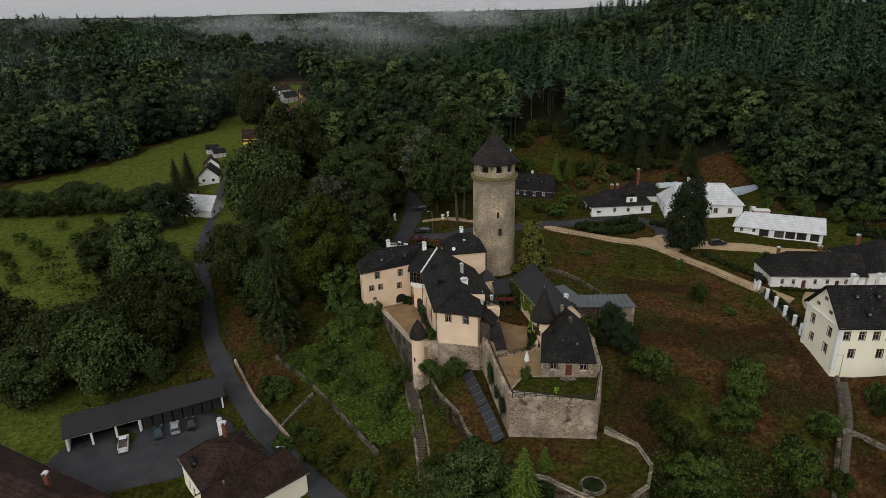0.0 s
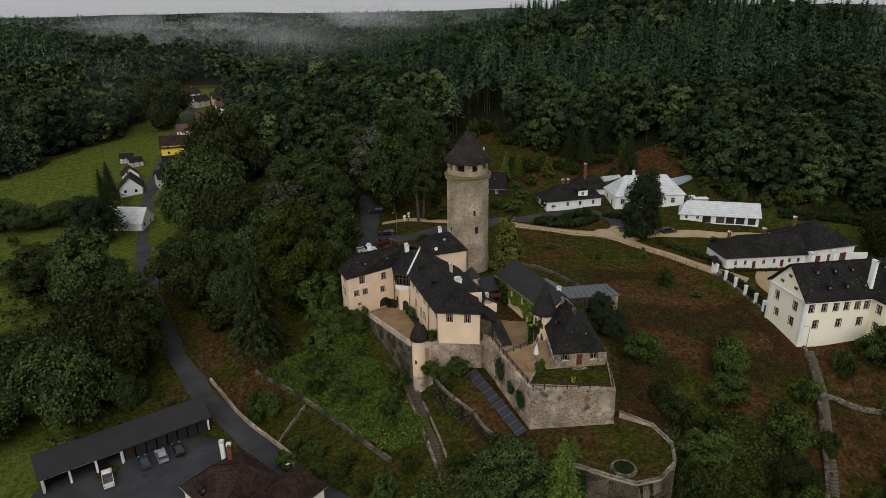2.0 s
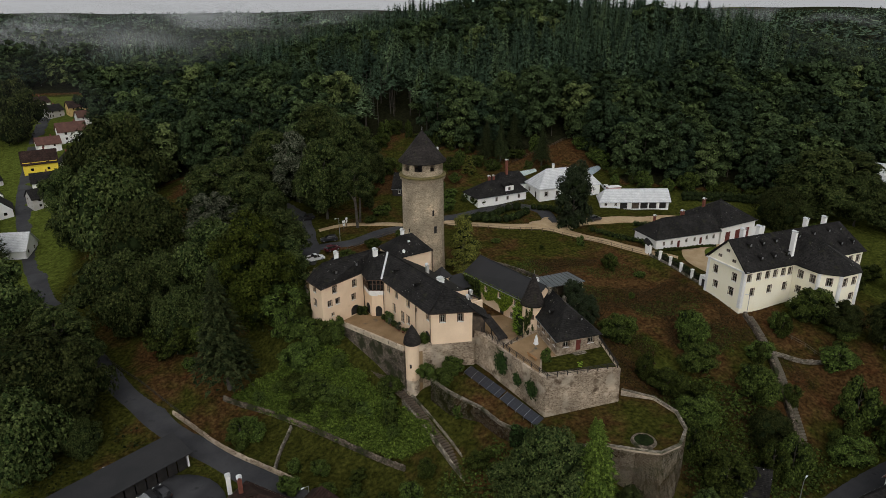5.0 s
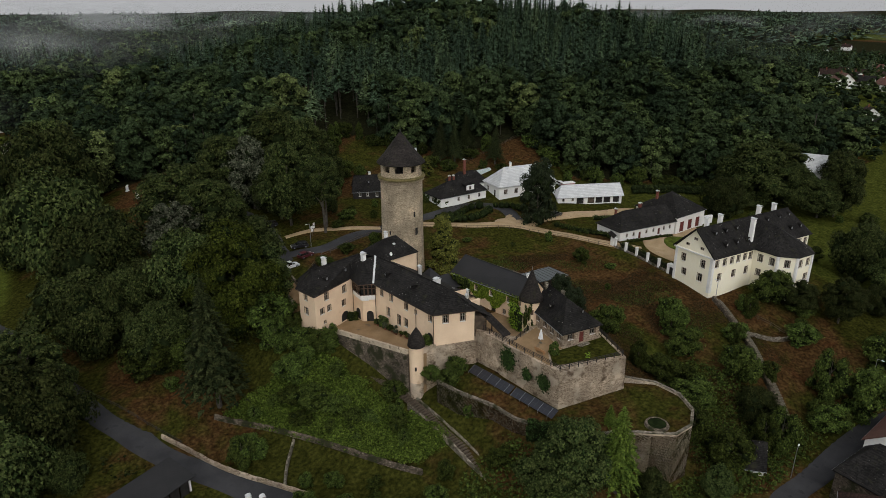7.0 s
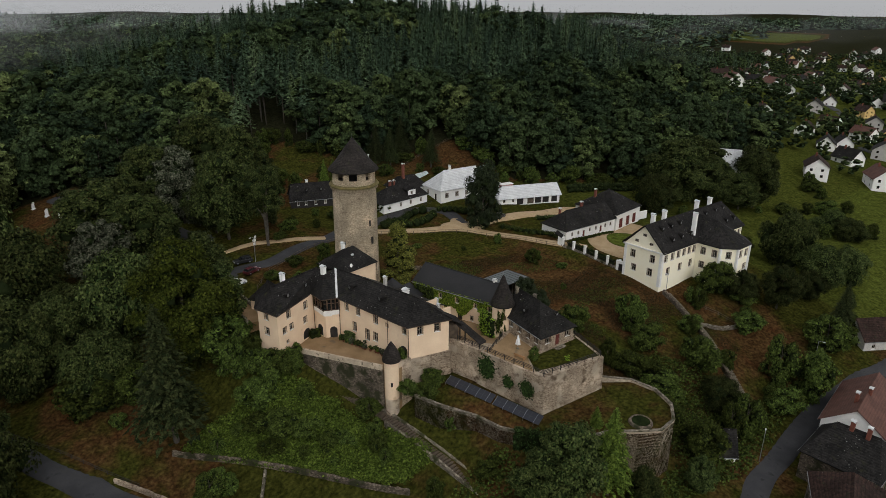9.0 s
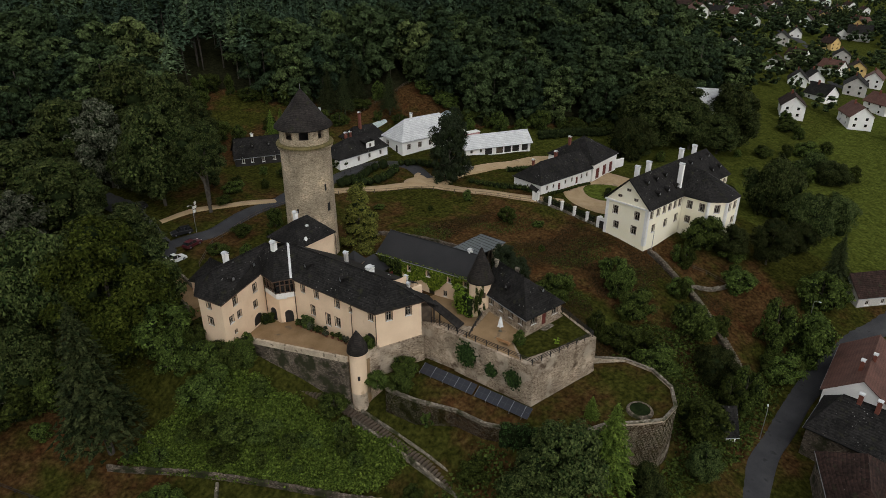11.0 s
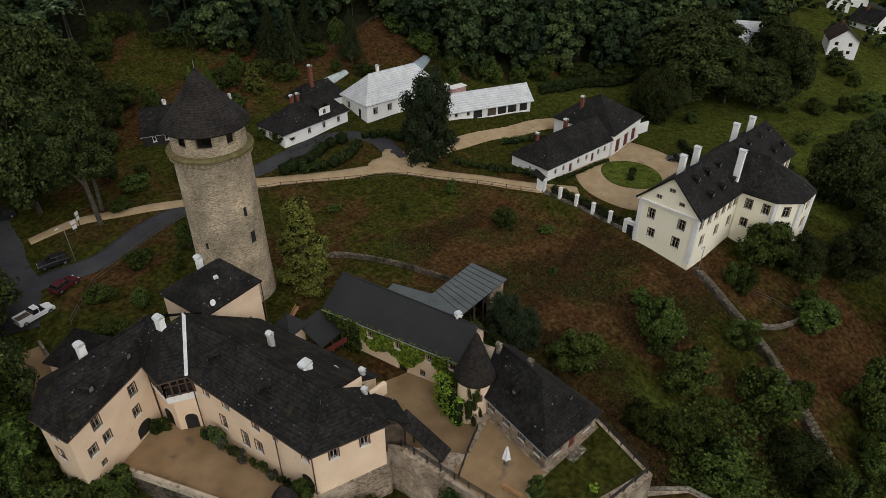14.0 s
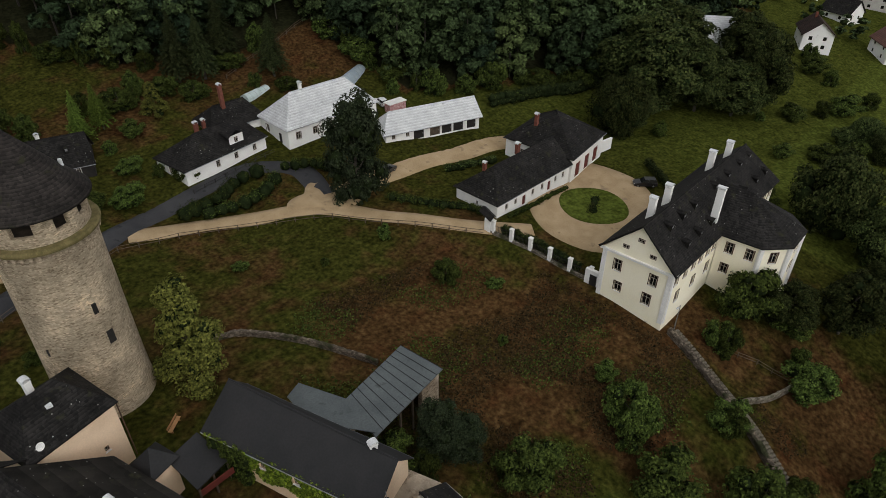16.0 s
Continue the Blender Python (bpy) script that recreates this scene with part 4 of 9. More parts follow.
def blob(name, cx, cy, radius, material, label, lift=0.09, kind="structure", category="ground", rings=7, seg=48, level=None):
    """A patch of ground with an outline radius(angle)."""
    bm = bmesh.new()
    mid = bm.verts.new((cx, cy, (gz(cx, cy) if level is None else level) + lift))
    prev = None
    for i in range(1, rings + 2):
        cur = []
        for k in range(seg):
            a = 2 * math.pi * k / seg
            r = radius(a) * min(1.0, i / rings) + (0.3 if i > rings else 0)
            x, y = cx + r * math.cos(a), cy + r * math.sin(a)
            cur.append(bm.verts.new((x, y, (gz(x, y) if level is None else level) + lift - (0.6 if i > rings else 0))))
        for k in range(seg):
            j = (k + 1) % seg
            bm.faces.new((mid, cur[k], cur[j]) if prev is None else (prev[k], cur[k], cur[j], prev[j]))
        prev = cur
    return structure(name, bm, material, label, category, True, kind)


ribbon("road", [(62, 20), (40, 40), (20, 55), (0, 70), (-23, 93), (-35, 108), (-44.5, 121.6), (-52.6, 134), (-62, 155), (-77, 195), (-82, 213), (-89, 245), (-97, 300), (-102, 380), (-103, 458)],
       5.6, M_ASPHALT, "narrow grey asphalt lane winding below the castle")
ribbon("road", [(8, 48), (22, 57.5), (37, 63), (50, 64.8), (65, 65.4), (80, 64.8), (92, 63), (115, 56), (140, 46)], 6.0, M_ASPHALT, "wet asphalt village street between old houses")
ribbon("road", [(-30, 262), (-20, 232), (-10, 210), (-8.5, 195), (-9.5, 182), (-10.5, 172), (-14, 164)], 7.0, M_ASPHALT, "asphalt approach widening before the castle gate", 0.08)
ribbon("road", [(-9, 173), (-2, 171), (6, 173.5), (16.7, 177), (26, 180), (36, 183), (54, 184), (63, 177.5), (61, 167)], 4.4, M_ASPHALT, "narrow asphalt drive along the houses", 0.11)
ribbon("path", [(30, 179.5), (38, 176.2), (48, 170.4), (59, 162.8), (65.5, 152.5), (74.5, 139.8), (80, 134)], 3.4, M_GRAVEL, "pale sandy gravel path along the meadow", 0.12, "path")
ribbon("path", [(20, 178.5), (10, 181.8), (3, 185), (-6, 186)], 2.4, M_GRAVEL, "narrow sandy track under the trees", 0.12, "path")
ribbon("path", [(62, 164), (70, 165), (80, 164.5), (92, 161.5), (104, 157.5), (110, 150), (107, 143)], 6.0, M_GRAVEL, "sandy gravel yard in front of the stable", 0.10, "path")
ribbon("road", [(290, 110), (330, 150), (420, 190), (560, 300), (760, 400)], 5, M_ASPHALT, "residential street of the far village")
blob("courtyard", 95, 130.6, lambda a: 14.0 + 1.8 * math.cos(2 * (a - 0.6)) + 1.2 * math.cos(a - 0.8), M_GRAVEL, "sandy gravel forecourt of the yellow villa", 0.16, category="courtyard")
blob("parking_lot", -59, 104, lambda a: 13.5 + 3.5 * math.cos(2 * (a - 0.35)), M_ASPHALT, "wet asphalt yard before the open garage", 0.08, category="pavement", level=0.05)
blob("path_corner", 59.5, 167.0, lambda a: 4.6 + 1.6 * math.cos(3 * (a - 0.9)), M_GRAVEL, "sandy widening where path and drive meet", 0.15, category="path", seg=30, rings=3)
# ---------------------------------------------------------------- the castle
A, B = (-1.4, 111.9), (6.3, 109.6)
DP, DW = (-17.9, 131.3), (-19.2, 136.9)
OL, OR, OB = (-7.4, 136.4), (-4.4, 131.0), (-7.4, 132.4)


def make_tower():
    x, y = 12.6, 150.6
    ob = thing("castle_keep", x, y, 17.0, "tall round keep of pale rubble stone with a dark conical roof", "tower")
    bm = bmesh.new()
    lathe(bm, x, y, [(5.5, 12), (5.35, 17), (5.15, 22), (5.05, 30), (5.0, 40.7), (5.0, 41.2)], 64)
    part("shaft", bm, M_TOWER, ob, "pale rubble masonry shaft", True)
    bm = bmesh.new()
    box(bm, 4.9, -0.2, 40.6, 5.45, 0.2, 41.2, None, 0.04)
    stone = data("corbel", bm, M_TOWER)
    for k in range(44):
        placed("corbel", stone, Matrix.Translation((x, y, 0)) @ pose(0, 0, 0, 0, 0, 360 * k / 44), ob)
    bm = bmesh.new()
    lathe(bm, x, y, [(4.6, 41.2), (5.6, 41.2), (5.66, 41.5), (5.5, 41.75), (4.5, 41.8)], 64)
    part("ledge", bm, M_MOSSY, ob, "mossy projecting stone ledge")
    # open lookout storey: piers between wide openings
    bm = bmesh.new()
    lathe(bm, x, y, [(4.2, 41.7), (4.85, 41.7), (4.85, 42.9), (4.3, 42.9), (4.2, 41.7)], 48)
    part("parapet", bm, M_TOWER, ob)
    for k in range(9):
        a0 = 360 * k / 9 + 8
        bm = bmesh.new()
        wide = 16 if k % 3 else 23
        pts = []
        for j in range(5):
            a = radians(a0 + wide * j / 4)
            pts.append((x + 4.85 * math.cos(a), y + 4.85 * math.sin(a)))
        for j in range(4, -1, -1):
            a = radians(a0 + wide * j / 4)
            pts.append((x + 4.25 * math.cos(a), y + 4.25 * math.sin(a)))
        prism(bm, pts, 42.85, 45.2)
        part("pier", bm, M_TOWER, ob)
    bm = bmesh.new()
    lathe(bm, x, y, [(0, 41.9), (4.25, 41.9), (4.2, 42.0), (0, 42.0)], 32)
    part("lookout_floor", bm, M_WOOD, ob)
    bm = bmesh.new()
    lathe(bm, x, y, [(1.1, 42.0), (1.1, 45.2)], 12)
    part("stair_core", bm, M_DARKWOOD, ob)
    bm = bmesh.new()
    lathe(bm, x, y, [(4.0, 45.0), (5.75, 44.75), (5.7, 44.95), (4.1, 46.7), (2.2, 49.2), (0.9, 50.9), (0.12, 51.9), (0, 52.0)], 48)
    part("roof", bm, M_SHINGLE, ob, "dark shingled cone with a faint kick at the eaves", True)
    bm = bmesh.new()
    tube(bm, (x, y, 51.8), (x, y, 52.9), 0.06, 0.03)
    part("finial", bm, M_STEEL, ob)
    bm = bmesh.new()
    box(bm, 16.2, 149.9, 47.0, 16.5, 150.3, 47.7)
    part("roof_hatch", bm, M_STRIP, ob)
    # slit windows
    for ang, z, w, h in ((-84, 32.9, 0.55, 1.3), (-78, 28.6, 0.85, 1.7), (-152, 28.4, 0.45, 0.9)):
        m = Matrix.Translation((x, y, z)) @ pose(0, 0, 0, 0, 0, ang)
        bm = bmesh.new()
        box(bm, 4.75, -w / 2, -h / 2, 5.16, w / 2, h / 2, m)
        win = part("window", bm, M_DARKWOOD, ob, "dark slit window")
        bm = bmesh.new()
        r = 5.02
        box(bm, r, -w / 2 - 0.18, -h / 2 - 0.2, r + 0.26, w / 2 + 0.18, -h / 2, m)
        box(bm, r, -w / 2 - 0.2, -h / 2, r + 0.24, -w / 2, h / 2 + 0.15, m)
        box(bm, r, w / 2, -h / 2, r + 0.24, w / 2 + 0.2, h / 2 + 0.15, m)
        part("surround", bm, M_TOWER, win)


def make_residence():
    """The L-shaped main building with its wings, oriel and roofs."""
    ob = thing("castle_residence", -2, 125, 15.5, "cream plastered castle residence with dark slate hipped roofs", "castle")
    # south and main wing
    west_holes = [(2.2, 23.3, 0.85, 1.7), (5.6, 23.3, 0.95, 1.8), (10.6, 23.3, 1.0, 1.9), (13.7, 23.0, 0.5, 0.8), (18.2, 23.6, 0.9, 1.8),
                  (4.4, 19.6, 0.9, 1.9), (8.1, 19.1, 1.0, 2.3), (10.4, 19.4, 1.1, 1.8)]
    gate = (18.0, 18.6, 1.9, 3.2)
    south_holes = [(2.25, 23.4, 1.0, 1.7), (5.7, 23.4, 1.0, 1.7)]
    E1_, E2_, E3_ = (8.0, 115.2), (10.9, 116.4), (6.6, 134.4)
    bm = bmesh.new()
    wall_side(bm, OR, A, 12, 24.75, west_holes + [gate])
    wall_side(bm, A, B, 17.9, 24.75, south_holes)
    wall_side(bm, B, E1_, 12, 24.6, [])
    wall_side(bm, E1_, (3.2, 115.4), 20, 26.5, [])
    part("main_wall", bm, M_PLASTER, ob)
    for h in west_holes:
        put_window(ob, OR, A, *h, M_FRAME, True)
    for h in south_holes:
        put_window(ob, A, B, *h, M_FRAME, True)
    put_door(ob, OR, A, gate[0], 17.0, 1.9, 3.2, M_DARKWOOD, "dark arched gateway")
    arch_head(ob, OR, A, gate[0], 17.0, 1.9, 3.2, M_PLASTER)
    # stone foot under the south block
    bm = bmesh.new()
    o = [(-1.7, 112.6), (-1.55, 111.7), (6.45, 109.4), (7.2, 110.0), (8.2, 115)]
    prism(bm, o, 7, [17.6, 17.9, 18.1, 18.1, 18.0], 0.35)
    part("stone_base", bm, M_RUBBLE, ob, "rough stone base showing below the plaster")
    # east range
    bm = bmesh.new()
    prism(bm, [(3.0, 116.0), E2_, E3_, (0.2, 137.2)], 12, [23.4, 23.5, 23.9, 23.9])
    part("east_wall", bm, M_PLASTER, ob)
    for u, z in ((3, 21.3), (8, 21.3), (13, 21.3), (3, 18.3), (10, 18.3)):
        put_gable_window(ob, E2_, E3_, u, z, 0.9, 1.3, M_FRAME)
    bm = bmesh.new()
    box(bm, 7.8, -0.25, 22.2, 10.7, 0.25, 23.9, Matrix.Translation((0.2, 114.4, 0)) @ pose(0, 0, 0, 0, 0, 1.5))
    part("gable_wall", bm, M_PLASTER, ob, "cream plastered parapet gable")
    # west wing
    back1, back2 = (-4.0, 143.5), (-16.6, 141.8)
    front = [(3.5, 23.4, 1.05, 1.6), (9.0, 23.0, 1.0, 1.6), (2.0, 20.6, 1.0, 1.3), (4.1, 20.5, 0.95, 1.3), (8.6, 19.9, 0.95, 1.4), (2.6, 17.9, 0.5, 0.6)]
    side = [(2.6, 23.6, 1.0, 1.5), (2.5, 20.4, 1.2, 1.5)]
    arch = (8.9, 16.7, 2.4, 2.2)
    bm = bmesh.new()
    wall_side(bm, DP, OL, 10, 24.55, front + [arch])
    wall_side(bm, DW, DP, 8, 24.55, side)
    wall_side(bm, back2, DW, 8, 24.55, [])
    wall_side(bm, back1, back2, 8, 24.55, [])
    part("west_wing_wall", bm, M_PLASTER, ob)
    for h in front:
        put_window(ob, DP, OL, *h, M_FRAME, True)
    for h in side:
        put_window(ob, DW, DP, *h, M_FRAME, True)
    # the arcade is open; a dark leaf stands for the shade within
    put_door(ob, DP, OL, arch[0], 15.6, 2.4, 2.2, M_DARKWOOD, "dark leaf standing for the shade of the arcade opening")
    arch_head(ob, DP, OL, arch[0], 15.6, 2.4, 2.2, M_PLASTER)
    # corner with oriel
    bm = bmesh.new()
    inner = [(-7.3, 136.5), (-6.7, 132.9), (-4.2, 131.2), (-2, 134), (-4, 138)]
    prism(bm, inner, 12, 21.2)
    part("corner_wall", bm, M_PLASTER, ob)
    for s, (p, q) in enumerate((((-7.3, 136.5), (-6.7, 132.9)), ((-6.7, 132.9), (-4.2, 131.2)))):
        m_ = math.dist(p, q) / 2
        bm = bmesh.new()
        d = (Vector(q) - Vector(p)).normalized()
        nn = Vector((d.y, -d.x))
        pts = []
        for k in range(9):
            a = math.pi * k / 8
            pts.append((m_ + math.cos(a) * 0.75, 17.3 + math.sin(a) * 0.75))
        pts += [(m_ - 0.75, 15.6), (m_ + 0.75, 15.6)]
        vs = [bm.verts.new((p[0] + d.x * u + nn.x * 0.03, p[1] + d.y * u + nn.y * 0.03, z)) for u, z in pts]
        vs2 = [bm.verts.new((p[0] + d.x * u - nn.x * 0.3, p[1] + d.y * u - nn.y * 0.3, z)) for u, z in pts]
        bm.faces.new(vs)
        for k in range(len(vs)):
            bm.faces.new((vs[k], vs[k - 1], vs2[k - 1], vs2[k]))
        # dark plate on the uncut wall stands for the shade in the arch
        part("arch_opening", bm, M_DARKWOOD, ob, "dark round-arched plate standing for the shade of an open arch")
    bm = bmesh.new()
    bay = [OL, OB, OR, (-2, 134), (-4, 138)]
    prism(bm, bay, 20.9, 21.9)
    prism(bm, [(-7.1, 136.4), (-6.9, 132.9), (-4.3, 131.4), (-2, 134), (-4, 138)], 20.4, 21.0)
    part("oriel_base", bm, M_TRIM, ob, "white moulded base of the oriel")
    bm = bmesh.new()
    prism(bm, [(-7.2, 136.3), (-7.15, 132.6), (-4.5, 131.3), (-2, 134), (-4, 138)], 21.9, 24.6)
    oriel = part("oriel", bm, M_GLASS, ob, "glazed timber oriel")
    for p, q, n in ((OL, OB, 4), (OB, OR, 4)):
        for k in range(n + 1):
            t = k / n
            bm = bmesh.new()
            cx, cy = p[0] + (q[0] - p[0]) * t, p[1] + (q[1] - p[1]) * t
            box(bm, cx - 0.09, cy - 0.09, 21.9, cx + 0.09, cy + 0.09, 24.5)
            part("mullion", bm, M_FRAME, oriel)
        for z in (22.0, 23.5, 24.35):
            bm = bmesh.new()
            tube(bm, (*p, z), (*q, z), 0.09, 0.09, 5)
            part("transom", bm, M_FRAME, oriel)
    # north wing by the keep
    nw = [(1.0, 137.2), (9.7, 138.7), (8.6, 146.6), (-0.4, 145.4)]
    bm = bmesh.new()
    wall_side(bm, nw[0], nw[1], 14, 26.7, [(6.6, 21.5, 0.5, 0.7)])
    for i in (1, 2, 3):
        wall_side(bm, nw[i], nw[(i + 1) % 4], 14, 26.7, [])
    part("north_wing_wall", bm, M_PLASTER, ob)
    put_window(ob, nw[0], nw[1], 6.6, 21.5, 0.5, 0.7, M_FRAME)
    # roofs
    rn, rs = (-1.2, 137.2, 28.2), (3.2, 115.3, 27.9)
    ea, eb = (-2.0, 111.5, 24.75), (6.6, 109.0, 24.75)
    eor = (-5.0, 130.9, 24.7)
    bm = bmesh.new()
    roof_faces(bm, [(ea, eor, rn, rs)][::1])
    part("west_slope", bm, M_SLATE, ob, "slate roof slope flecked with pale lichen")
    bm = bmesh.new()
    roof_faces(bm, [(eb, ea, rs), ((8.5, 115.6, 24.6), eb, rs)])
    part("south_hip", bm, M_SLATE, ob)
    bm = bmesh.new()
    roof_faces(bm, [(rs, (11.4, 116.0, 23.5), (7.1, 134.7, 23.9), rn)])
    part("east_slope", bm, M_FELT, ob, "flat dark roof slope with small skylights")
    bm = bmesh.new()
    eol, eob = (-7.8, 136.3, 24.6), (-7.9, 132.2, 24.6)
    roof_faces(bm, [(eor, eob, (-4.2, 137.0, 28.0), rn), (eob, eol, (-4.2, 137.0, 28.0))])
    part("oriel_roof", bm, M_SLATE, ob)
    bm = bmesh.new()
    w0, w1 = (-16.0, 137.3, 27.9), (-4.2, 139.8, 28.3)
    edp, edw, eb2, eb1 = (-18.1, 130.8, 24.75), (-19.8, 136.9, 24.75), (-17.0, 142.4, 24.75), (-3.4, 144.0, 24.75)
    roof_faces(bm, [(edp, eol, (-4.2, 137.0, 28.0), w1, w0), (edw, edp, w0), (eb2, edw, w0), (eb1, eb2, w0, w1), (eb1, w1, rn, (1.2, 137.4, 27.0))])
    part("west_wing_roof", bm, M_SLATE, ob)
    bm = bmesh.new()
    n0, n1 = (3.2, 141.7, 30.0), (6.4, 142.3, 30.0)
    ne = [(*p, 26.5) for p in offset(nw, 0.4)]
    roof_faces(bm, [(ne[0], ne[1], n1, n0), (ne[1], ne[2], n1), (ne[2], ne[3], n0, n1), (ne[3], ne[0], n0)])
    part("north_wing_roof", bm, M_SLATE, ob)
    for p, q in ((rn, rs), (rs, ea), (rs, eb), (w0, w1), (w0, edp), (w0, edw)):
        bm = bmesh.new()
        tube(bm, (p[0], p[1], p[2] + 0.05), (q[0], q[1], q[2] + 0.05), 0.13, 0.13, 6)
        part("ridge", bm, M_SLATE, ob)
    # pale sheet in the valley
    bm = bmesh.new()
    d = Vector((-4.9, 130.9, 24.75)) - Vector(rn)
    side_ = Vector((d.y, -d.x, 0)).normalized() * 0.26
    a_, b_ = Vector(rn) + Vector((0, 0, 0.1)), Vector((-4.9, 130.9, 24.85))
    slab(bm, [a_ + side_, a_ - side_, b_ - side_, b_ + side_], 0.06)
    part("valley_flashing", bm, M_STRIP, ob, "pale sheet-metal valley gutter")
    # gutters and downpipes
    for p, q in ((ea, eor), (eb, ea), (edp, eol), (edw, edp), (eol, eob), (eob, eor)):
        bm = bmesh.new()
        tube(bm, (p[0], p[1], p[2] - 0.12), (q[0], q[1], q[2] - 0.12), 0.08, 0.08, 6)
        part("gutter", bm, M_FRAME, ob)
    for x, y, z0, z1 in ((-1.62, 111.75, 14, 24.7), (-2.55, 117.0, 16, 24.7), (-4.75, 130.6, 15.5, 24.6), (-7.55, 136.0, 16, 24.6), (9.95, 138.55, 18, 26.5)):
        bm = bmesh.new()
        tube(bm, (x, y, z0), (x, y, z1), 0.07, 0.07, 6)
        part("downpipe", bm, M_FRAME, ob)
    chimney(ob, -4.2, 137.1, 26.0, 29.4, 0.8, 0.95, turn=12)
    chimney(ob, -12.5, 138.9, 26, 29.4, 0.8, 0.8, turn=12)
    chimney(ob, 4.4, 143.2, 28, 30.8, 0.7, 0.7, turn=10)
    chimney(ob, 3.9, 126.6, 25, 28.3, 0.6, 0.6, M_GREYWALL, 10)
    chimney(ob, 4.2, 120.2, 25, 27.7, 1.3, 0.9, M_WHITE, 10)
    chimney(ob, 9.5, 117.0, 23, 25.2, 0.5, 0.5, M_GREYWALL, 10)
    chimney(ob, 7.4, 114.0, 24, 25.8, 0.45, 0.45, M_GREYWALL, 10)
    for t, s in ((0.22, 0.5), (0.62, 0.5), (0.42, 0.35)):
        e = Vector(eor).lerp(Vector(ea), t)
        r = Vector(rn).lerp(Vector(rs), t)
        c = e.lerp(r, s)
        if s == 0.5:
            roof_vent(ob, c.x, c.y, c.z + 0.3, -102, 1.25)
    for t, s in ((0.3, 0.42), (0.75, 0.45)):
        c = Vector(edp).lerp(Vector(eol), t).lerp(Vector(w0).lerp(Vector(w1), t), s)
        roof_vent(ob, c.x, c.y, c.z + 0.3, 26, 1.25)
    for x, y in ((3.2, 131.5), (5.6, 128.5), (6.3, 124.3), (7.6, 119.6), (1.5, 135.4)):
        t = (136 - y) / 21.0
        zz = 27.6 - (x - (-1.2 + 4.4 * t)) * 0.5
        bm = bmesh.new()
        box(bm, x - 0.3, y - 0.35, zz - 0.35, x + 0.3, y + 0.35, zz + 0.12, pose(0, 0, 0))
        part("skylight", bm, M_STRIP, ob, "small pale roof light")
    bm = bmesh.new()
    box(bm, 4.6, 140.2, 28.25, 5.2, 140.9, 28.9, None)
    part("skylight", bm, M_STRIP, ob)
    # east annexes: gate lean-to, stair roof, small pyramid roof
    bm = bmesh.new()
    prism(bm, [(6.5, 111.5), (8.8, 109.6), (9.8, 112.4), (8.0, 114.9)], 16, 22.6)
    part("annexe_wall", bm, M_WOOD, ob, "weathered timber annexe")
    bm = bmesh.new()
    roof_faces(bm, [((6.2, 111.6, 24.6), (9.3, 108.6, 22.9), (10.5, 112.4, 22.9)), ((6.2, 111.6, 24.6), (10.5, 112.4, 22.9), (8.3, 115.3, 24.0))])
    part("annexe_roof", bm, M_SLATE, ob)
    bm = bmesh.new()
    roof_faces(bm, [((8.4, 110.4, 23.0), (9.3, 104.0, 20.6), (11.4, 104.6, 20.4), (10.6, 110.8, 22.6))])
    part("stair_roof", bm, M_SHINGLE, ob, "dark boarded roof over outer stairs")
    for px, py, zt in ((9.4, 104.4, 20.4), (11.2, 104.8, 20.3), (10.5, 109.6, 22.2), (8.6, 109.0, 22.4)):
        bm = bmesh.new()
        box(bm, px - 0.09, py - 0.09, 16.5, px + 0.09, py + 0.09, zt)
        part("post", bm, M_DARKWOOD, ob)
    bm = bmesh.new()
    prism(bm, [(8.6, 130.6), (11.2, 131.2), (10.6, 133.9), (8.0, 133.3)], 15, 22.6)
    part("stair_turret_wall", bm, M_PLASTER, ob)
    bm = bmesh.new()
    q = [(8.2, 130.1, 22.6), (11.7, 130.9, 22.6), (11.0, 134.4, 22.6), (7.5, 133.6, 22.6)]
    top = (9.6, 132.2, 24.8)
    roof_faces(bm, [(q[i], q[(i + 1) % 4], top) for i in range(4)], 0.1)
    part("pyramid_roof", bm, M_DARKTIN, ob, "small dark pyramid roof")
    bm = bmesh.new()
    roof_faces(bm, [((11.2, 127.6, 20.6), (15.4, 128.6, 20.4), (14.6, 132.6, 22.2), (10.6, 131.6, 22.4))])
    part("lean_to_roof", bm, M_DARKTIN, ob, "dark sheet lean-to between the ranges")
    for px, py in ((11.4, 127.8), (13.3, 128.2), (15.2, 128.7)):
        bm = bmesh.new()
        box(bm, px - 0.1, py - 0.1, 16.0, px + 0.1, py + 0.1, 20.4)
        part("post", bm, M_WOOD, ob)
    bm = bmesh.new()
    box(bm, 11.3, 127.75, 19.0, 15.3, 127.85, 19.9, pose(0, 0, 0))
    part("timber_gallery", bm, M_REDWOOD, ob, "red-brown timber gallery front")
    # satellite dish
    bm = bmesh.new()
    lathe(bm, 0, 0, [(0, -0.08), (0.25, -0.05), (0.42, 0.06), (0.4, 0.07), (0.24, -0.03), (0, -0.06)], 20)
    for v in bm.verts:
        v.co = pose(2.4, 137.0, 27.9, 70, 0, 20) @ v.co
    part("satellite_dish", bm, M_TRIM, ob, "white satellite dish", True)


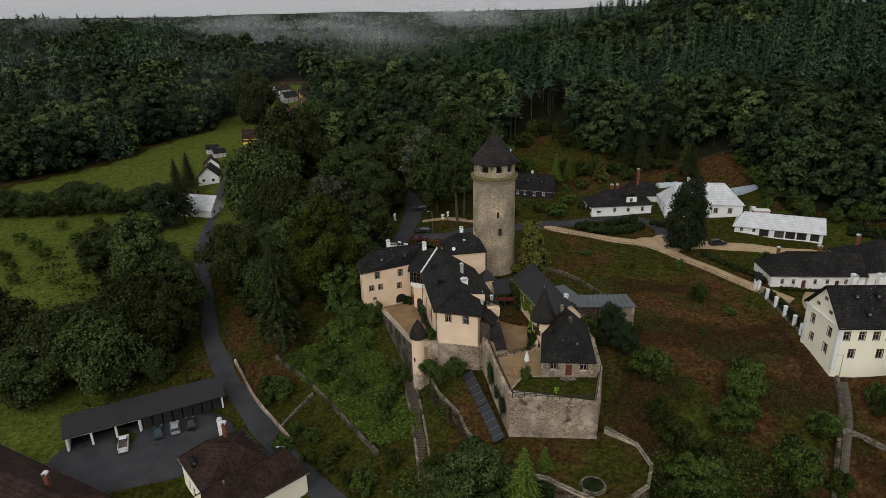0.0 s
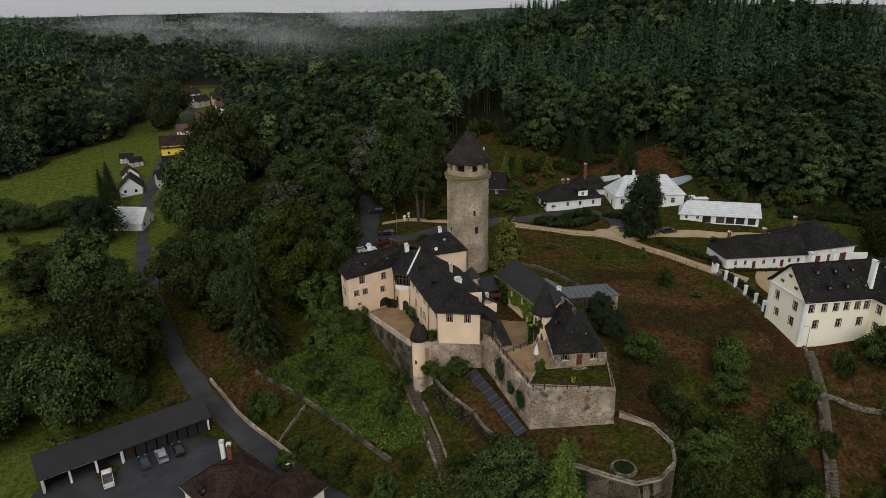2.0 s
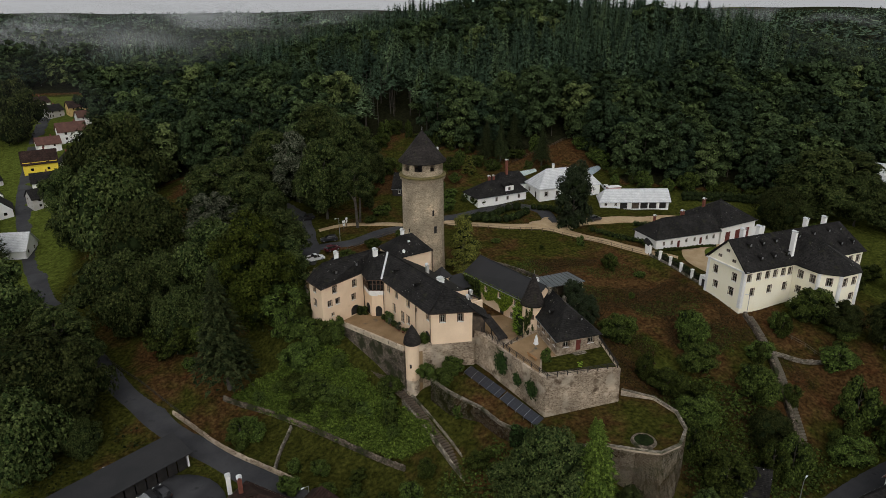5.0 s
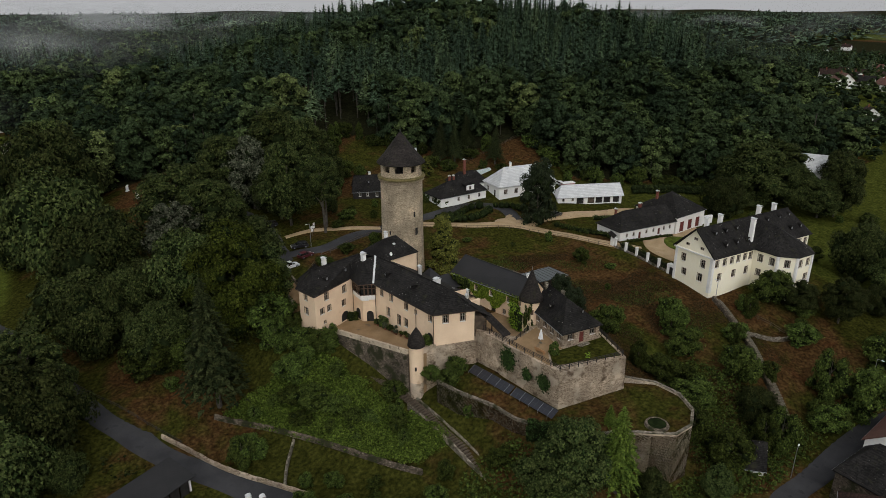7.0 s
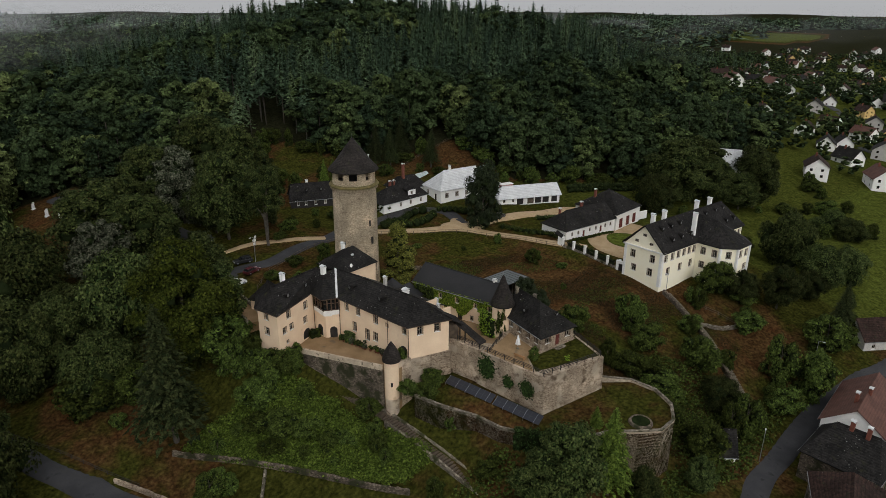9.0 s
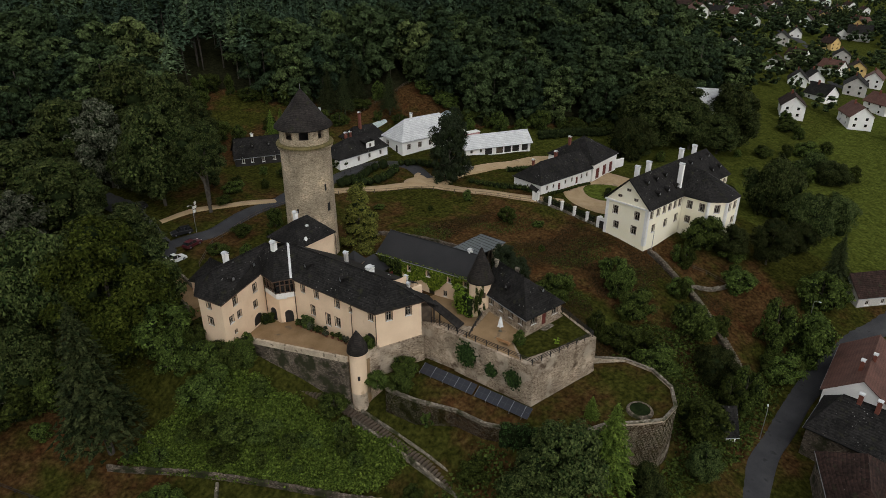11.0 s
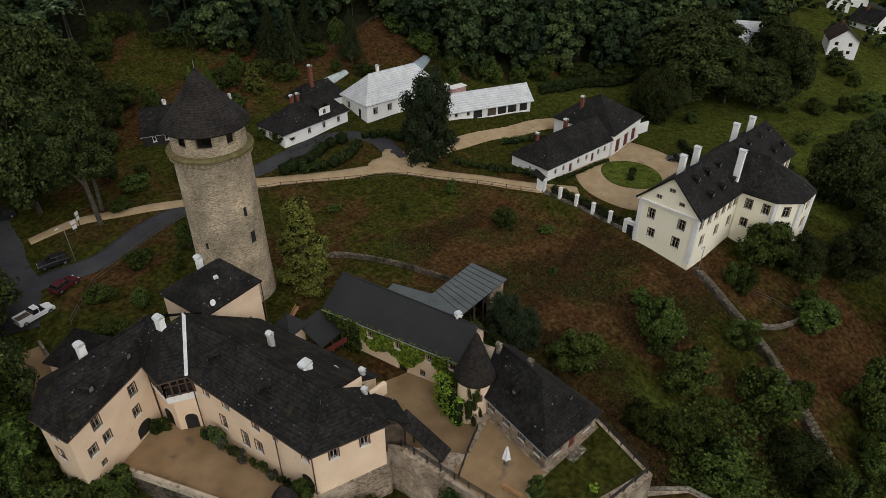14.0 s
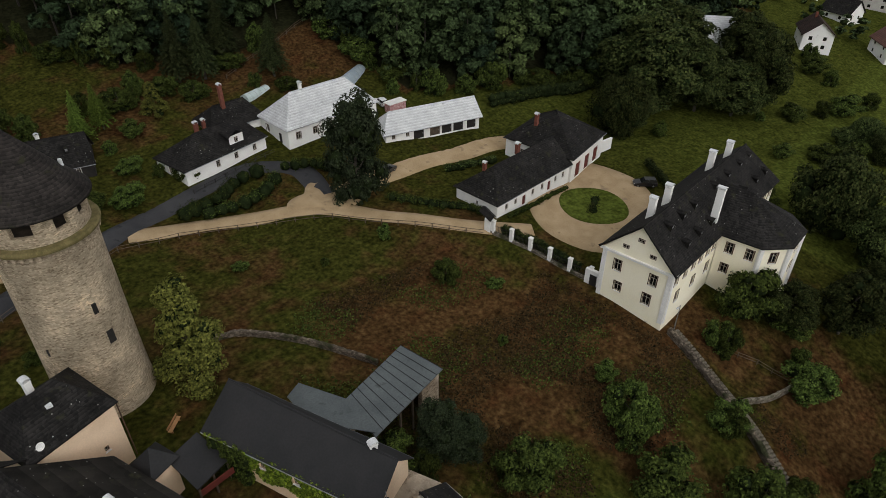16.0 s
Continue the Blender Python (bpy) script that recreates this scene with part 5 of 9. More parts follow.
def make_gatehouse():
    pts = [(-12.2, 146.6), (-7.0, 149.2), (-9.3, 153.8), (-14.5, 151.2)]
    house("gatehouse", "low gatehouse with a dark slate pyramid roof behind the wing", "gatehouse", pts, 15.5, 20.3, 23.5, ((-11.1, 149.9), (-10.4, 150.5)), wall=M_PLASTER, sink=6)
    # bridge to the gate
    bm = bmesh.new()
    a, b = Vector((-16.2, 145.0, 0)), Vector((-15.6, 158.6, 0))
    d = (b - a).normalized()
    nn = Vector((-d.y, d.x, 0))
    prism(bm, [tuple((a + nn * 1.9).xy), tuple((a - nn * 1.9).xy), tuple((b - nn * 1.9).xy), tuple((b + nn * 1.9).xy)], 8, 17.6)
    br = structure("bridge", bm, M_YARD, "narrow stone bridge with an earthen deck to the castle gate", "bridge")
    for s in (-1, 1):
        bm = bmesh.new()
        p, q = a + nn * 1.95 * s, b + nn * 1.95 * s
        prism(bm, [tuple((p + nn * 0.2).xy), tuple((p - nn * 0.2).xy), tuple((q - nn * 0.2).xy), tuple((q + nn * 0.2).xy)], 7, 18.5)
        part("parapet", bm, M_STONE, br)


def make_turret():
    x, y = -5.2, 112.2
    ob = thing("corner_turret", x, y, 8, "slender cream corner turret with a dark conical roof", "turret")
    bm = bmesh.new()
    lathe(bm, x, y, [(1.25, 4), (1.3, 8), (1.3, 11.4)], 28)
    part("stone_foot", bm, M_RUBBLE, ob, "stained stone foot", True)
    bm = bmesh.new()
    lathe(bm, x, y, [(1.33, 11.3), (1.36, 14.5), (1.36, 19.3)], 28)
    part("shaft", bm, M_PLASTER, ob, "", True)
    bm = bmesh.new()
    lathe(bm, x, y, [(1.2, 19.2), (1.72, 19.1), (1.7, 19.3), (1.55, 20.2), (1.0, 21.4), (0.45, 22.3), (0.08, 22.9), (0, 22.95)], 28)
    part("roof", bm, M_SHINGLE, ob, "", True)
    bm = bmesh.new()
    box(bm, x - 0.95, y - 1.2, 14.2, x - 0.6, y - 0.95, 15.0)
    part("window", bm, M_DARKWOOD, ob)


def make_ivy_house():
    pts = [(15.3, 131.8), (20.5, 111.7), (26.6, 113.3), (21.7, 133.6)]
    wins = {0: [(16.2, 4.6, 0.9, 1.3), (11.5, 4.6, 0.9, 1.3), (19.6, 4.7, 0.9, 1.2), (15.2, 1.4, 0.9, 1.2), (18.4, 1.3, 0.8, 1.0), (7.2, 4.6, 0.9, 1.2)], 3: [(2.2, 5.2, 0.7, 0.8)]}
    doors = {0: [(12.2, 1.3, 2.1, M_DARKWOOD), (3.0, 1.0, 2.0, M_WOOD)]}
    ob = house("ivy_clad_range", "long cream range with dark roof, its front overgrown with vines", "outbuilding", pts, 16.4, 22.7, 25.3, ((19.9, 133.1), (24.3, 112.8)), wins, doors, M_PLASTER, M_DARKTIN, gables=(1, 3), sink=4)
    chimney(ob, 24.0, 115.4, 24.2, 25.9, 0.8, 0.55, turn=-14)
    # vines on the front
    rnd = random.Random(5)
    p, q = Vector(pts[0]), Vector(pts[1])
    d = (q - p).normalized()
    nn = Vector((d.y, -d.x))
    verts, faces = [], []
    for _ in range(13000):
        u = rnd.uniform(0.2, 20.4)
        hump = 0.55 + 0.45 * math.sin(u * 0.8 + 1.0) * math.sin(u * 0.33)
        z = 16.3 + 6.3 * rnd.random()
        if u < 5.5 or u > 17.6:
            keep = True
        else:
            keep = z > 21.2 - 3.6 * hump
        if not keep or any(abs(u - w[0]) < 0.6 and abs(z - 16.4 - w[1]) < 0.8 for w in wins[0]):
            continue
        s = rnd.uniform(0.10, 0.24)
        out = rnd.uniform(0.05, 0.55 if u < 5.5 or u > 17.6 else 0.38)
        c = Vector((p.x + d.x * u + nn.x * out, p.y + d.y * u + nn.y * out, z))
        ax = Vector((d.x, d.y, rnd.uniform(-0.6, 0.6))).normalized()
        ay = (Vector((nn.x, nn.y, 0)) * rnd.uniform(-0.8, 0.8) + Vector((0, 0, 1))).normalized()
        i = len(verts)
        verts += [c - ax * s, c - ay * s * 0.9, c + ax * s, c + ay * s]
        faces.append((i, i + 1, i + 2, i + 3))
    me = bpy.data.meshes.new("vine")
    me.from_pydata([tuple(v) for v in verts], [], faces)
    me.materials.append(M_IVY)
    part("vine", me, None, ob, "bright green climbing vine")


def make_round_stair():
    x, y = 18.35, 107.5
    ob = thing("round_stair_tower", x, y, 17, "stout round stair tower with a dark shingled cone", "turret")
    bm = bmesh.new()
    lathe(bm, x, y, [(2.05, 12), (2.0, 18), (1.95, 25.1)], 36)
    part("shaft", bm, M_PLASTER, ob, "", True)
    bm = bmesh.new()
    lathe(bm, x, y, [(1.8, 25.2), (2.45, 24.9), (2.43, 25.15), (1.85, 26.5), (1.0, 28.8), (0.3, 30.7), (0, 31.2)], 36)
    part("roof", bm, M_SHINGLE, ob, "", True)
    bm = bmesh.new()
    tube(bm, (x, y, 31.0), (x, y, 31.8), 0.05, 0.03)
    part("finial", bm, M_STEEL, ob)
    for ang, z in ((-120, 22.8), (-80, 19.5)):
        bm = bmesh.new()
        box(bm, 1.8, -0.3, z - 0.5, 2.03, 0.3, z + 0.5, Matrix.Translation((x, y, 0)) @ pose(0, 0, 0, 0, 0, ang))
        part("window", bm, M_FRAME, ob)


def make_low_house():
    pts = [(18.4, 106.2), (16.6, 95.8), (25.1, 95.1), (26.4, 108.0)]
    wins = {1: [(1.8, 1.9, 1.15, 1.5), (6.9, 1.9, 1.15, 1.5)], 0: [(1.6, 1.9, 0.9, 1.5), (4.2, 1.9, 0.9, 1.5), (6.8, 1.8, 0.9, 1.4), (9.3, 1.9, 0.9, 1.5)], 2: [(3, 1.9, 1.0, 1.4), (8, 1.9, 1.0, 1.4)]}
    doors = {1: [(4.4, 1.1, 2.2, M_REDWOOD)]}
    ob = house("terrace_house", "low rubble-stone house with steep dark slate hipped roof", "house", pts, 20.05, 23.1, 27.2, ((22.3, 107.6), (21.0, 100.2)), wins, doors, M_RUBBLE, M_SLATE, surround=True, sink=6)
    chimney(ob, 22.4, 102.8, 25, 27.3, 0.5, 0.5, M_STONE, 0, M_STONE)
    chimney(ob, 21.6, 106.8, 26, 27.7, 0.5, 0.5, M_STONE, 0, M_STONE)
    roof_vent(ob, 19.2, 102.2, 25.2, -90)
    roof_vent(ob, 22.6, 97.6, 25.1, 0)
    bm = bmesh.new()
    box(bm, 19.4, 94.0, 19.9, 22.0, 95.0, 20.15, None, 0.03)
    part("doorstep", bm, M_STONE, ob)


def make_metal_shelter():
    ob = thing("ruin_shelter", 33, 122, 14, "seamed grey metal roof over a ruined stone wall", "shelter")
    m1, m2, m3, m4 = (39.4, 126.8, 20.5), (39.7, 120.0, 20.7), (28.2, 124.6, 21.6), (26.6, 118.0, 22.0)
    bm = bmesh.new()
    roof_faces(bm, [(m4, m2, m1, m3)], 0.12)
    part("roof", bm, M_TIN, ob, "grey standing-seam sheet roof")
    for k in range(11):
        t = k / 10
        a, b = Vector(m4).lerp(Vector(m2), t), Vector(m3).lerp(Vector(m1), t)
        bm = bmesh.new()
        tube(bm, a + Vector((0, 0, 0.03)), b + Vector((0, 0, 0.03)), 0.045, 0.045, 4)
        part("seam", bm, M_DARKTIN, ob)
    bm = bmesh.new()
    roof_faces(bm, [((24.4, 130.2, 21.2), (23.2, 124.6, 22.4), (26.9, 118.3, 22.3), (28.3, 124.4, 21.8), (26.6, 130.9, 21.2))], 0.12)
    part("lower_roof", bm, M_TIN, ob)
    for wpts, top in (([(36.4, 120.4), (39.4, 120.4), (39.4, 121.1), (36.4, 121.1)], 20.4), ([(38.8, 121.1), (39.4, 121.1), (39.4, 126.4), (38.8, 126.4)], 20.2), ([(28.4, 124.0), (39, 126.0), (39, 126.6), (28.4, 124.6)], 19.8)):
        bm = bmesh.new()
        prism(bm, wpts, 10, top)
        part("ruined_wall", bm, M_RUBBLE, ob)
    for x, y, z in ((27.2, 118.6, 21.7), (31.5, 119.2, 21.2), (34.0, 119.7, 21.0)):
        bm = bmesh.new()
        box(bm, x - 0.1, y - 0.1, 13, x + 0.1, y + 0.1, z)
        part("post", bm, M_WOOD, ob)


def covered(ob, amount):
    """Sets how dry the grass of a terrace is."""
    a = ob.data.attributes.new("cover", "FLOAT", "POINT")
    a.data.foreach_set("value", [amount] * len(ob.data.vertices))


def make_bastion():
    """The high terrace in front, the west terrace and the courtyard."""
    top = [(7.2, 110.4), (8.6, 101.0), (10.4, 89.2), (24.2, 87.2), (27.4, 98), (28.4, 109), (27, 114), (20.4, 111.4), (16.0, 104.6), (12.2, 103.2)]
    bm = bmesh.new()
    prism(bm, top, 5.5, 20.0, 0.5)
    structure("bastion", bm, M_RUBBLE, "high stained rubble bastion wall", "wall")
    lawn = [(15.9, 95.2), (13.4, 95.6), (10.9, 91.6), (23.8, 88.0), (26.6, 97.0), (25.6, 94.8)]
    bm = bmesh.new()
    prism(bm, lawn, 19.7, 20.06)
    covered(structure("lawn_terrace", bm, M_GROUND, "small lawn on the bastion terrace", "lawn"), 0.1)
    bm = bmesh.new()
    prism(bm, [(8.8, 102.6), (10.5, 91.9), (13.3, 95.9), (16.3, 95.5), (17.6, 104.6), (12.4, 102.9)], 19.6, 20.04)
    structure("terrace_paving", bm, M_YARD, "reddish paved seating terrace", "pavement")
    bm = bmesh.new()
    prism(bm, [(8, 109.5), (12.2, 103.0), (16.2, 104.4), (20.8, 111.4), (15.6, 131.6), (10, 134), (6.8, 134.4), (11.0, 116.2)], 9, [17.6, 19.6, 19.4, 17.0, 16.5, 16.5, 16.5, 16.8])
    structure("courtyard_east", bm, M_YARD, "trodden earth courtyard between the castle ranges", "courtyard")
    bm = bmesh.new()
    wt = [(-12.9, 133.6), (-14.4, 132.6), (-6.3, 113.2), (-4.0, 111.4), (-1.6, 111.8), (-4.3, 131.2), (-6.8, 133), (-7.3, 136.4)]
    prism(bm, wt, 5, [15.5, 15.5, 17.0, 17.2, 17.2, 15.7, 15.5, 15.5])
    structure("terrace_west", bm, M_YARD, "sandy terrace in front of the residence", "courtyard")
    # retaining wall and parapet of the west terrace
    a, b = Vector((-14.6, 132.8)), Vector((-6.4, 113.2))
    d = (b - a).normalized()
    nn = Vector((d.y, -d.x))
    bm = bmesh.new()
    pts = [a + nn * -0.3, a + nn * 0.3, b + nn * 0.3, b + nn * -0.3]
    prism(bm, [tuple(p) for p in pts], 3, [15.4, 15.4, 16.9, 16.9], 0.25)
    wall = structure("terrace_wall", bm, M_DARKSTONE, "dark retaining wall below the sandy terrace", "wall")
    n = 10
    for k in range(n):
        p, q = a.lerp(b, k / n), a.lerp(b, (k + 0.985) / n)
        z0, z1 = 15.4 + 1.5 * k / n, 15.4 + 1.5 * (k + 1) / n
        bm = bmesh.new()
        o0, o1 = nn * 0.24, nn * -0.16
        prism(bm, [tuple(p + o1), tuple(p + o0), tuple(q + o0), tuple(q + o1)], z0 - 0.5, [z0 + 1.05, z0 + 1.05, z1 + 1.05, z1 + 1.05])
        part("parapet", bm, M_OLDPLASTER, wall, "weathered plastered parapet")
    # wall between turret and south block
    bm = bmesh.new()
    prism(bm, [(-4.4, 112.4), (-4.1, 111.6), (-1.4, 111.3), (-1.2, 112.0)], 4, 18.4, 0.2)
    part("link_wall", bm, M_RUBBLE, wall)


def fence(name, pts, height, label, step=2.0, lift=None, material=None, bars=2):
    """Posts with rails along a line; each post and rail is a part."""
    ob = thing(name, pts[0][0], pts[0][1], (lift or 0), label, "fence")
    material = material or M_DARKWOOD
    bm = bmesh.new()
    box(bm, -0.06, -0.06, -0.4, 0.06, 0.06, height)
    post = data("post", bm, material)
    for p, q in zip(pts, pts[1:]):
        p, q = Vector(p), Vector(q)
        n = max(1, int((q - p).length / step))
        for k in range(n):
            a, b = p.lerp(q, k / n), p.lerp(q, (k + 1) / n)
            za = gz(a.x, a.y) if lift is None else lift
            zb = gz(b.x, b.y) if lift is None else lift
            placed("post", post, Matrix.Translation((a.x, a.y, za)), ob)
            for r in range(bars):
                h = height * (0.95 - 0.5 * r / max(1, bars - 1))
                bm = bmesh.new()
                tube(bm, (a.x, a.y, za + h), (b.x, b.y, zb + h), 0.05, 0.05, 5)
                part("rail", bm, material, ob)
    return ob


make_tower()
make_residence()
make_gatehouse()
make_turret()
make_ivy_house()
make_round_stair()
make_low_house()
make_metal_shelter()
make_bastion()
fence("terrace_railing", [(8.0, 109.0), (9.2, 100.0), (10.8, 89.7), (23.9, 87.7), (27.0, 97.6)], 1.1, "dark railing along the bastion edge", 1.8, 20.0, None, 3)
fence("yard_fence", [(9.4, 101.6), (12.6, 103.2), (15.8, 104.6)], 1.0, "dark timber fence between yard and terrace", 1.2, 19.9, None, 3)


def make_lower_terrace():
    pts = [(26, 88.5), (30.3, 84.8), (31.2, 80.0), (29.4, 75.6), (25.6, 72.8), (21.6, 72.6), (18.4, 75.0), (14.8, 78.4), (9.6, 81.2), (6.2, 86.8), (3.3, 92.3), (2.0, 97.2), (-1.7, 102.5), (-3.2, 108.0), (-1, 111), (9, 109)]
    tops = [14.2, 13.6, 13.4, 13.3, 13.2, 13.0, 12.9, 12.6, 11.8, 11.2, 11.0, 11.4, 12.4, 12.4, 12.8, 13.0]
    bm = bmesh.new()
    prism(bm, pts, -2, tops)
    covered(structure("lower_terrace", bm, M_GROUND, "grassy lower bastion terrace below the castle", "lawn"), 0.44)
    out = offset(pts, 0.35)
    wall = thing("lower_bastion_wall", 20, 74, 4, "curving old rubble wall round the lower terrace", "wall", "", "structure")
    for i in range(0, 13):
        p, q, a, b = pts[i], pts[i + 1], out[i], out[i + 1]
        bm = bmesh.new()
        z0, z1 = tops[i] + 0.45, tops[i + 1] + 0.45
        prism(bm, [a, b, q, p], -3, [z0, z1, z1, z0])
        part("wall_section", bm, M_PALEWALL if i < 9 else M_STONE, wall)
        bm = bmesh.new()
        c, d = offset(pts, 0.42)[i], offset(pts, 0.42)[i + 1]
        e, f = offset(pts, -0.08)[i], offset(pts, -0.08)[i + 1]
        slab(bm, [(*c, z0 + 0.14), (*d, z1 + 0.14), (*f, z1 + 0.14), (*e, z0 + 0.14)], 0.15)
        part("coping", bm, M_STONE, wall, "flat coping stones")
    # round basin
    bm = bmesh.new()
    lathe(bm, 21.4, 76.6, [(1.5, 13.0), (1.56, 13.30), (1.9, 13.26), (2.1, 12.9)], 32)
    basin = part("stone_rim", bm, M_DARKSTONE, thing("round_basin", 21.4, 76.6, 13.1, "round stone-rimmed pit in dry grass", "basin"))
    # the terrace is not cut: a dark disc stands for the pit's shade
    bm = bmesh.new()
    lathe(bm, 21.4, 76.6, [(0, 13.27), (0.6, 13.26), (1.62, 13.26)], 24)
    part("basin_floor", bm, M_INNER_SHADE, basin.parent, "dark flush disc standing for the shaded pit")


def make_solar(p, q, zp, zq, n):
    """A row of tilted solar panels on a rack, two panels high."""
    p, q = Vector((*p, zp)), Vector((*q, zq))
    ob = thing("solar_array", p.x, p.y, p.z - 0.8, "long tilted rack of dark blue solar panels", "solar panels", "solar arrays below the bastion")
    d = (q - p).normalized()
    side_ = Vector((d.y, -d.x, 0)).normalized()
    up = (-side_ * 0.92 + Vector((0, 0, 0.40))).normalized()
    w, h = (q - p).length / n, 1.0
    nrm = d.cross(up)
    m = Matrix.Identity(4)
    for i in range(3):
        m[i][0], m[i][1], m[i][2] = d[i], up[i], nrm[i]
    bm = bmesh.new()
    box(bm, 0.02, 0.02, -0.03, w - 0.02, h - 0.02, 0.0)
    cell = data("panel", bm, M_SOLAR)
    bm = bmesh.new()
    for a in ((0, 0, w, 0.035), (0, h - 0.035, w, h), (0, 0, 0.035, h), (w - 0.035, 0, w, h)):
        box(bm, a[0], a[1], -0.04, a[2], a[3], 0.012)
    rim = data("panel_rim", bm, M_RIM)
    for r in range(2):
        for k in range(n):
            mm = m.copy()
            mm.translation = p + d * (k * w) + up * (r * h)
            o = placed("panel", cell, mm, ob)
            placed("panel_rim", rim, mm, o)
    for k in range(0, n + 1, 2):
        c = p + d * (k * w)
        bm = bmesh.new()
        tube(bm, c, c + up * 2 * h, 0.04, 0.04, 4)
        tube(bm, c + up * 0.1, (c.x, c.y, c.z - 1.6), 0.04, 0.04, 4)
        t = c + up * 1.9 * h
        tube(bm, t, (t.x, t.y, c.z - 1.6), 0.04, 0.04, 4)
        part("strut", bm, M_STEEL, ob)


make_lower_terrace()
make_solar((3.3, 107.0), (5.6, 97.2), 13.3, 12.9, 9)
make_solar((5.7, 96.8), (7.7, 87.6), 12.9, 12.6, 9)


def rough_piece(parent, name, a, b, za, zb, height, thick, material, rnd, sink=1.2):
    """A short stretch of weathered wall from a to b: uneven top, swollen foot, a ragged crest of loose stones."""
    d = (b - a).normalized()
    nn = Vector((-d.y, d.x))
    bm = bmesh.new()
    n = 3
    rows = []
    for k in range(n + 1):
        t = k / n
        c, z = a.lerp(b, t), za + (zb - za) * t
        inner = 0 < k < n
        h = height * (1 + (rnd.uniform(-0.14, 0.14) if inner else 0))
        w = thick / 2 * (1 + (rnd.uniform(-0.12, 0.16) if inner else 0.03))
        f = w * 1.25
        rows.append([bm.verts.new((c.x + nn.x * o, c.y + nn.y * o, zz)) for o, zz in ((-f, z - sink), (-w, z + h * 0.86), (-w * 0.5, z + h), (w * 0.45, z + h * 1.02), (w, z + h * 0.84), (f, z - sink))])
    for r, q in zip(rows, rows[1:]):
        for k in range(5):
            bm.faces.new((r[k], q[k], q[k + 1], r[k + 1]))
    bm.faces.new(rows[0])
    bm.faces.new(rows[-1][::-1])
    return part(name, bm, material, parent)


def make_stairs():
    """Long outer stair with flanking walls down the west side."""
    line = [(-13.6, 127.5, 10.8), (-9.5, 118.0, 9.4), (-6.9, 111.0, 7.7), (-5.6, 104.0, 6.6), (-4.6, 97.0, 5.6), (-3.6, 88.5, 3.6), (-2.6, 80.5, 1.2)]
    rnd = random.Random(31)
    ob = thing("outer_stairs", -5, 104, 5, "long worn stone stairs between mossy walls", "stairs", "", "structure")
    bm = bmesh.new()
    box(bm, -0.85, -0.24, -0.5, 0.85, 0.24, 0.0, None, 0.02)
    step_data = data("step", bm, M_WOOD)
    for a, b in zip(line, line[1:]):
        a, b = Vector(a), Vector(b)
        n = int((b - a).xy.length / 0.62)
        turn = math.degrees(math.atan2(b.y - a.y, b.x - a.x)) - 90
        for k in range(n):
            c = a.lerp(b, k / n)
            placed("step", step_data, pose(c.x, c.y, c.z + 0.15, 0, 0, turn), ob)
        d = Vector((b.x - a.x, b.y - a.y)).normalized()
        nn = Vector((-d.y, d.x))
        for s in (-1, 1):
            if a.y > 112 and s == -1:
                continue
            p, q = a.xy + nn * 1.1 * s, b.xy + nn * 1.1 * s
            k = max(1, int((q - p).length / 1.7))
            for i in range(k):
                u, v = i / k, (i + 1) / k
                rough_piece(ob, "side_wall", p.lerp(q, u), p.lerp(q, v), a.z + (b.z - a.z) * u, a.z + (b.z - a.z) * v, 0.62 if s > 0 else 0.3, 0.42, M_STONE, rnd, 2.5)



make_stairs()


def wall_line(name, pts, height, label, material=None, thick=0.45, sink=1.2):
    """A free-standing stone wall that follows the land, in sections."""
    ob = thing(name, pts[0][0], pts[0][1], gz(*pts[0]), label, "wall", "", "structure")
    line = spline(pts, 1.5)
    rnd = random.Random(len(pts) * 7 + int(height * 10))
    for a, b in zip(line, line[1:]):
        rough_piece(ob, "wall_section", a, b, gz(a.x, a.y), gz(b.x, b.y), height, thick, material or M_STONE, rnd, sink)
    return ob


wall_line("garden_wall", [(-39.6, 133), (-33, 126), (-27.8, 119.4), (-19, 107), (-12.5, 97.5)], 1.1, "low mossy stone wall across the slope", M_DARKSTONE)
wall_line("road_wall", [(-49.5, 133.5), (-42, 121), (-33.5, 109.5), (-30.5, 105.5)], 0.9, "low pale wall along the lane", M_RUBBLE)
wall_line("cross_wall", [(-33.5, 109.5), (-31.5, 114), (-28.5, 118.6)], 0.8, "short low wall between garden plots", M_STONE)
wall_line("boundary_wall", [(74, 105.2), (70.5, 97), (66.4, 90.5), (62.5, 84), (58, 76), (54, 70.5)], 1.2, "old mossy stone wall running down the slope", M_DARKSTONE, 0.75)
wall_line("boundary_wall", [(66.5, 92), (70, 92.5), (75, 90), (80, 88.2)], 1.0, "low curved retaining wall", M_STONE)
def garden_stairs(pts, label):
    """A long flight of plain steps down a slope."""
    ob = thing("garden_stairs", pts[0][0], pts[0][1], gz(*pts[0]), label, "stairs", "", "structure")
    bm = bmesh.new()
    box(bm, -0.62, -0.24, -0.6, 0.62, 0.24, 0.0, None, 0.03)
    step = data("step", bm, M_STONE)
    line = spline(pts, 0.55)
    for a, b in zip(line, line[1:]):
        placed("step", step, pose(a.x, a.y, gz(a.x, a.y) + 0.22, 0, 0, math.degrees(math.atan2(b.y - a.y, b.x - a.x)) - 90), ob)


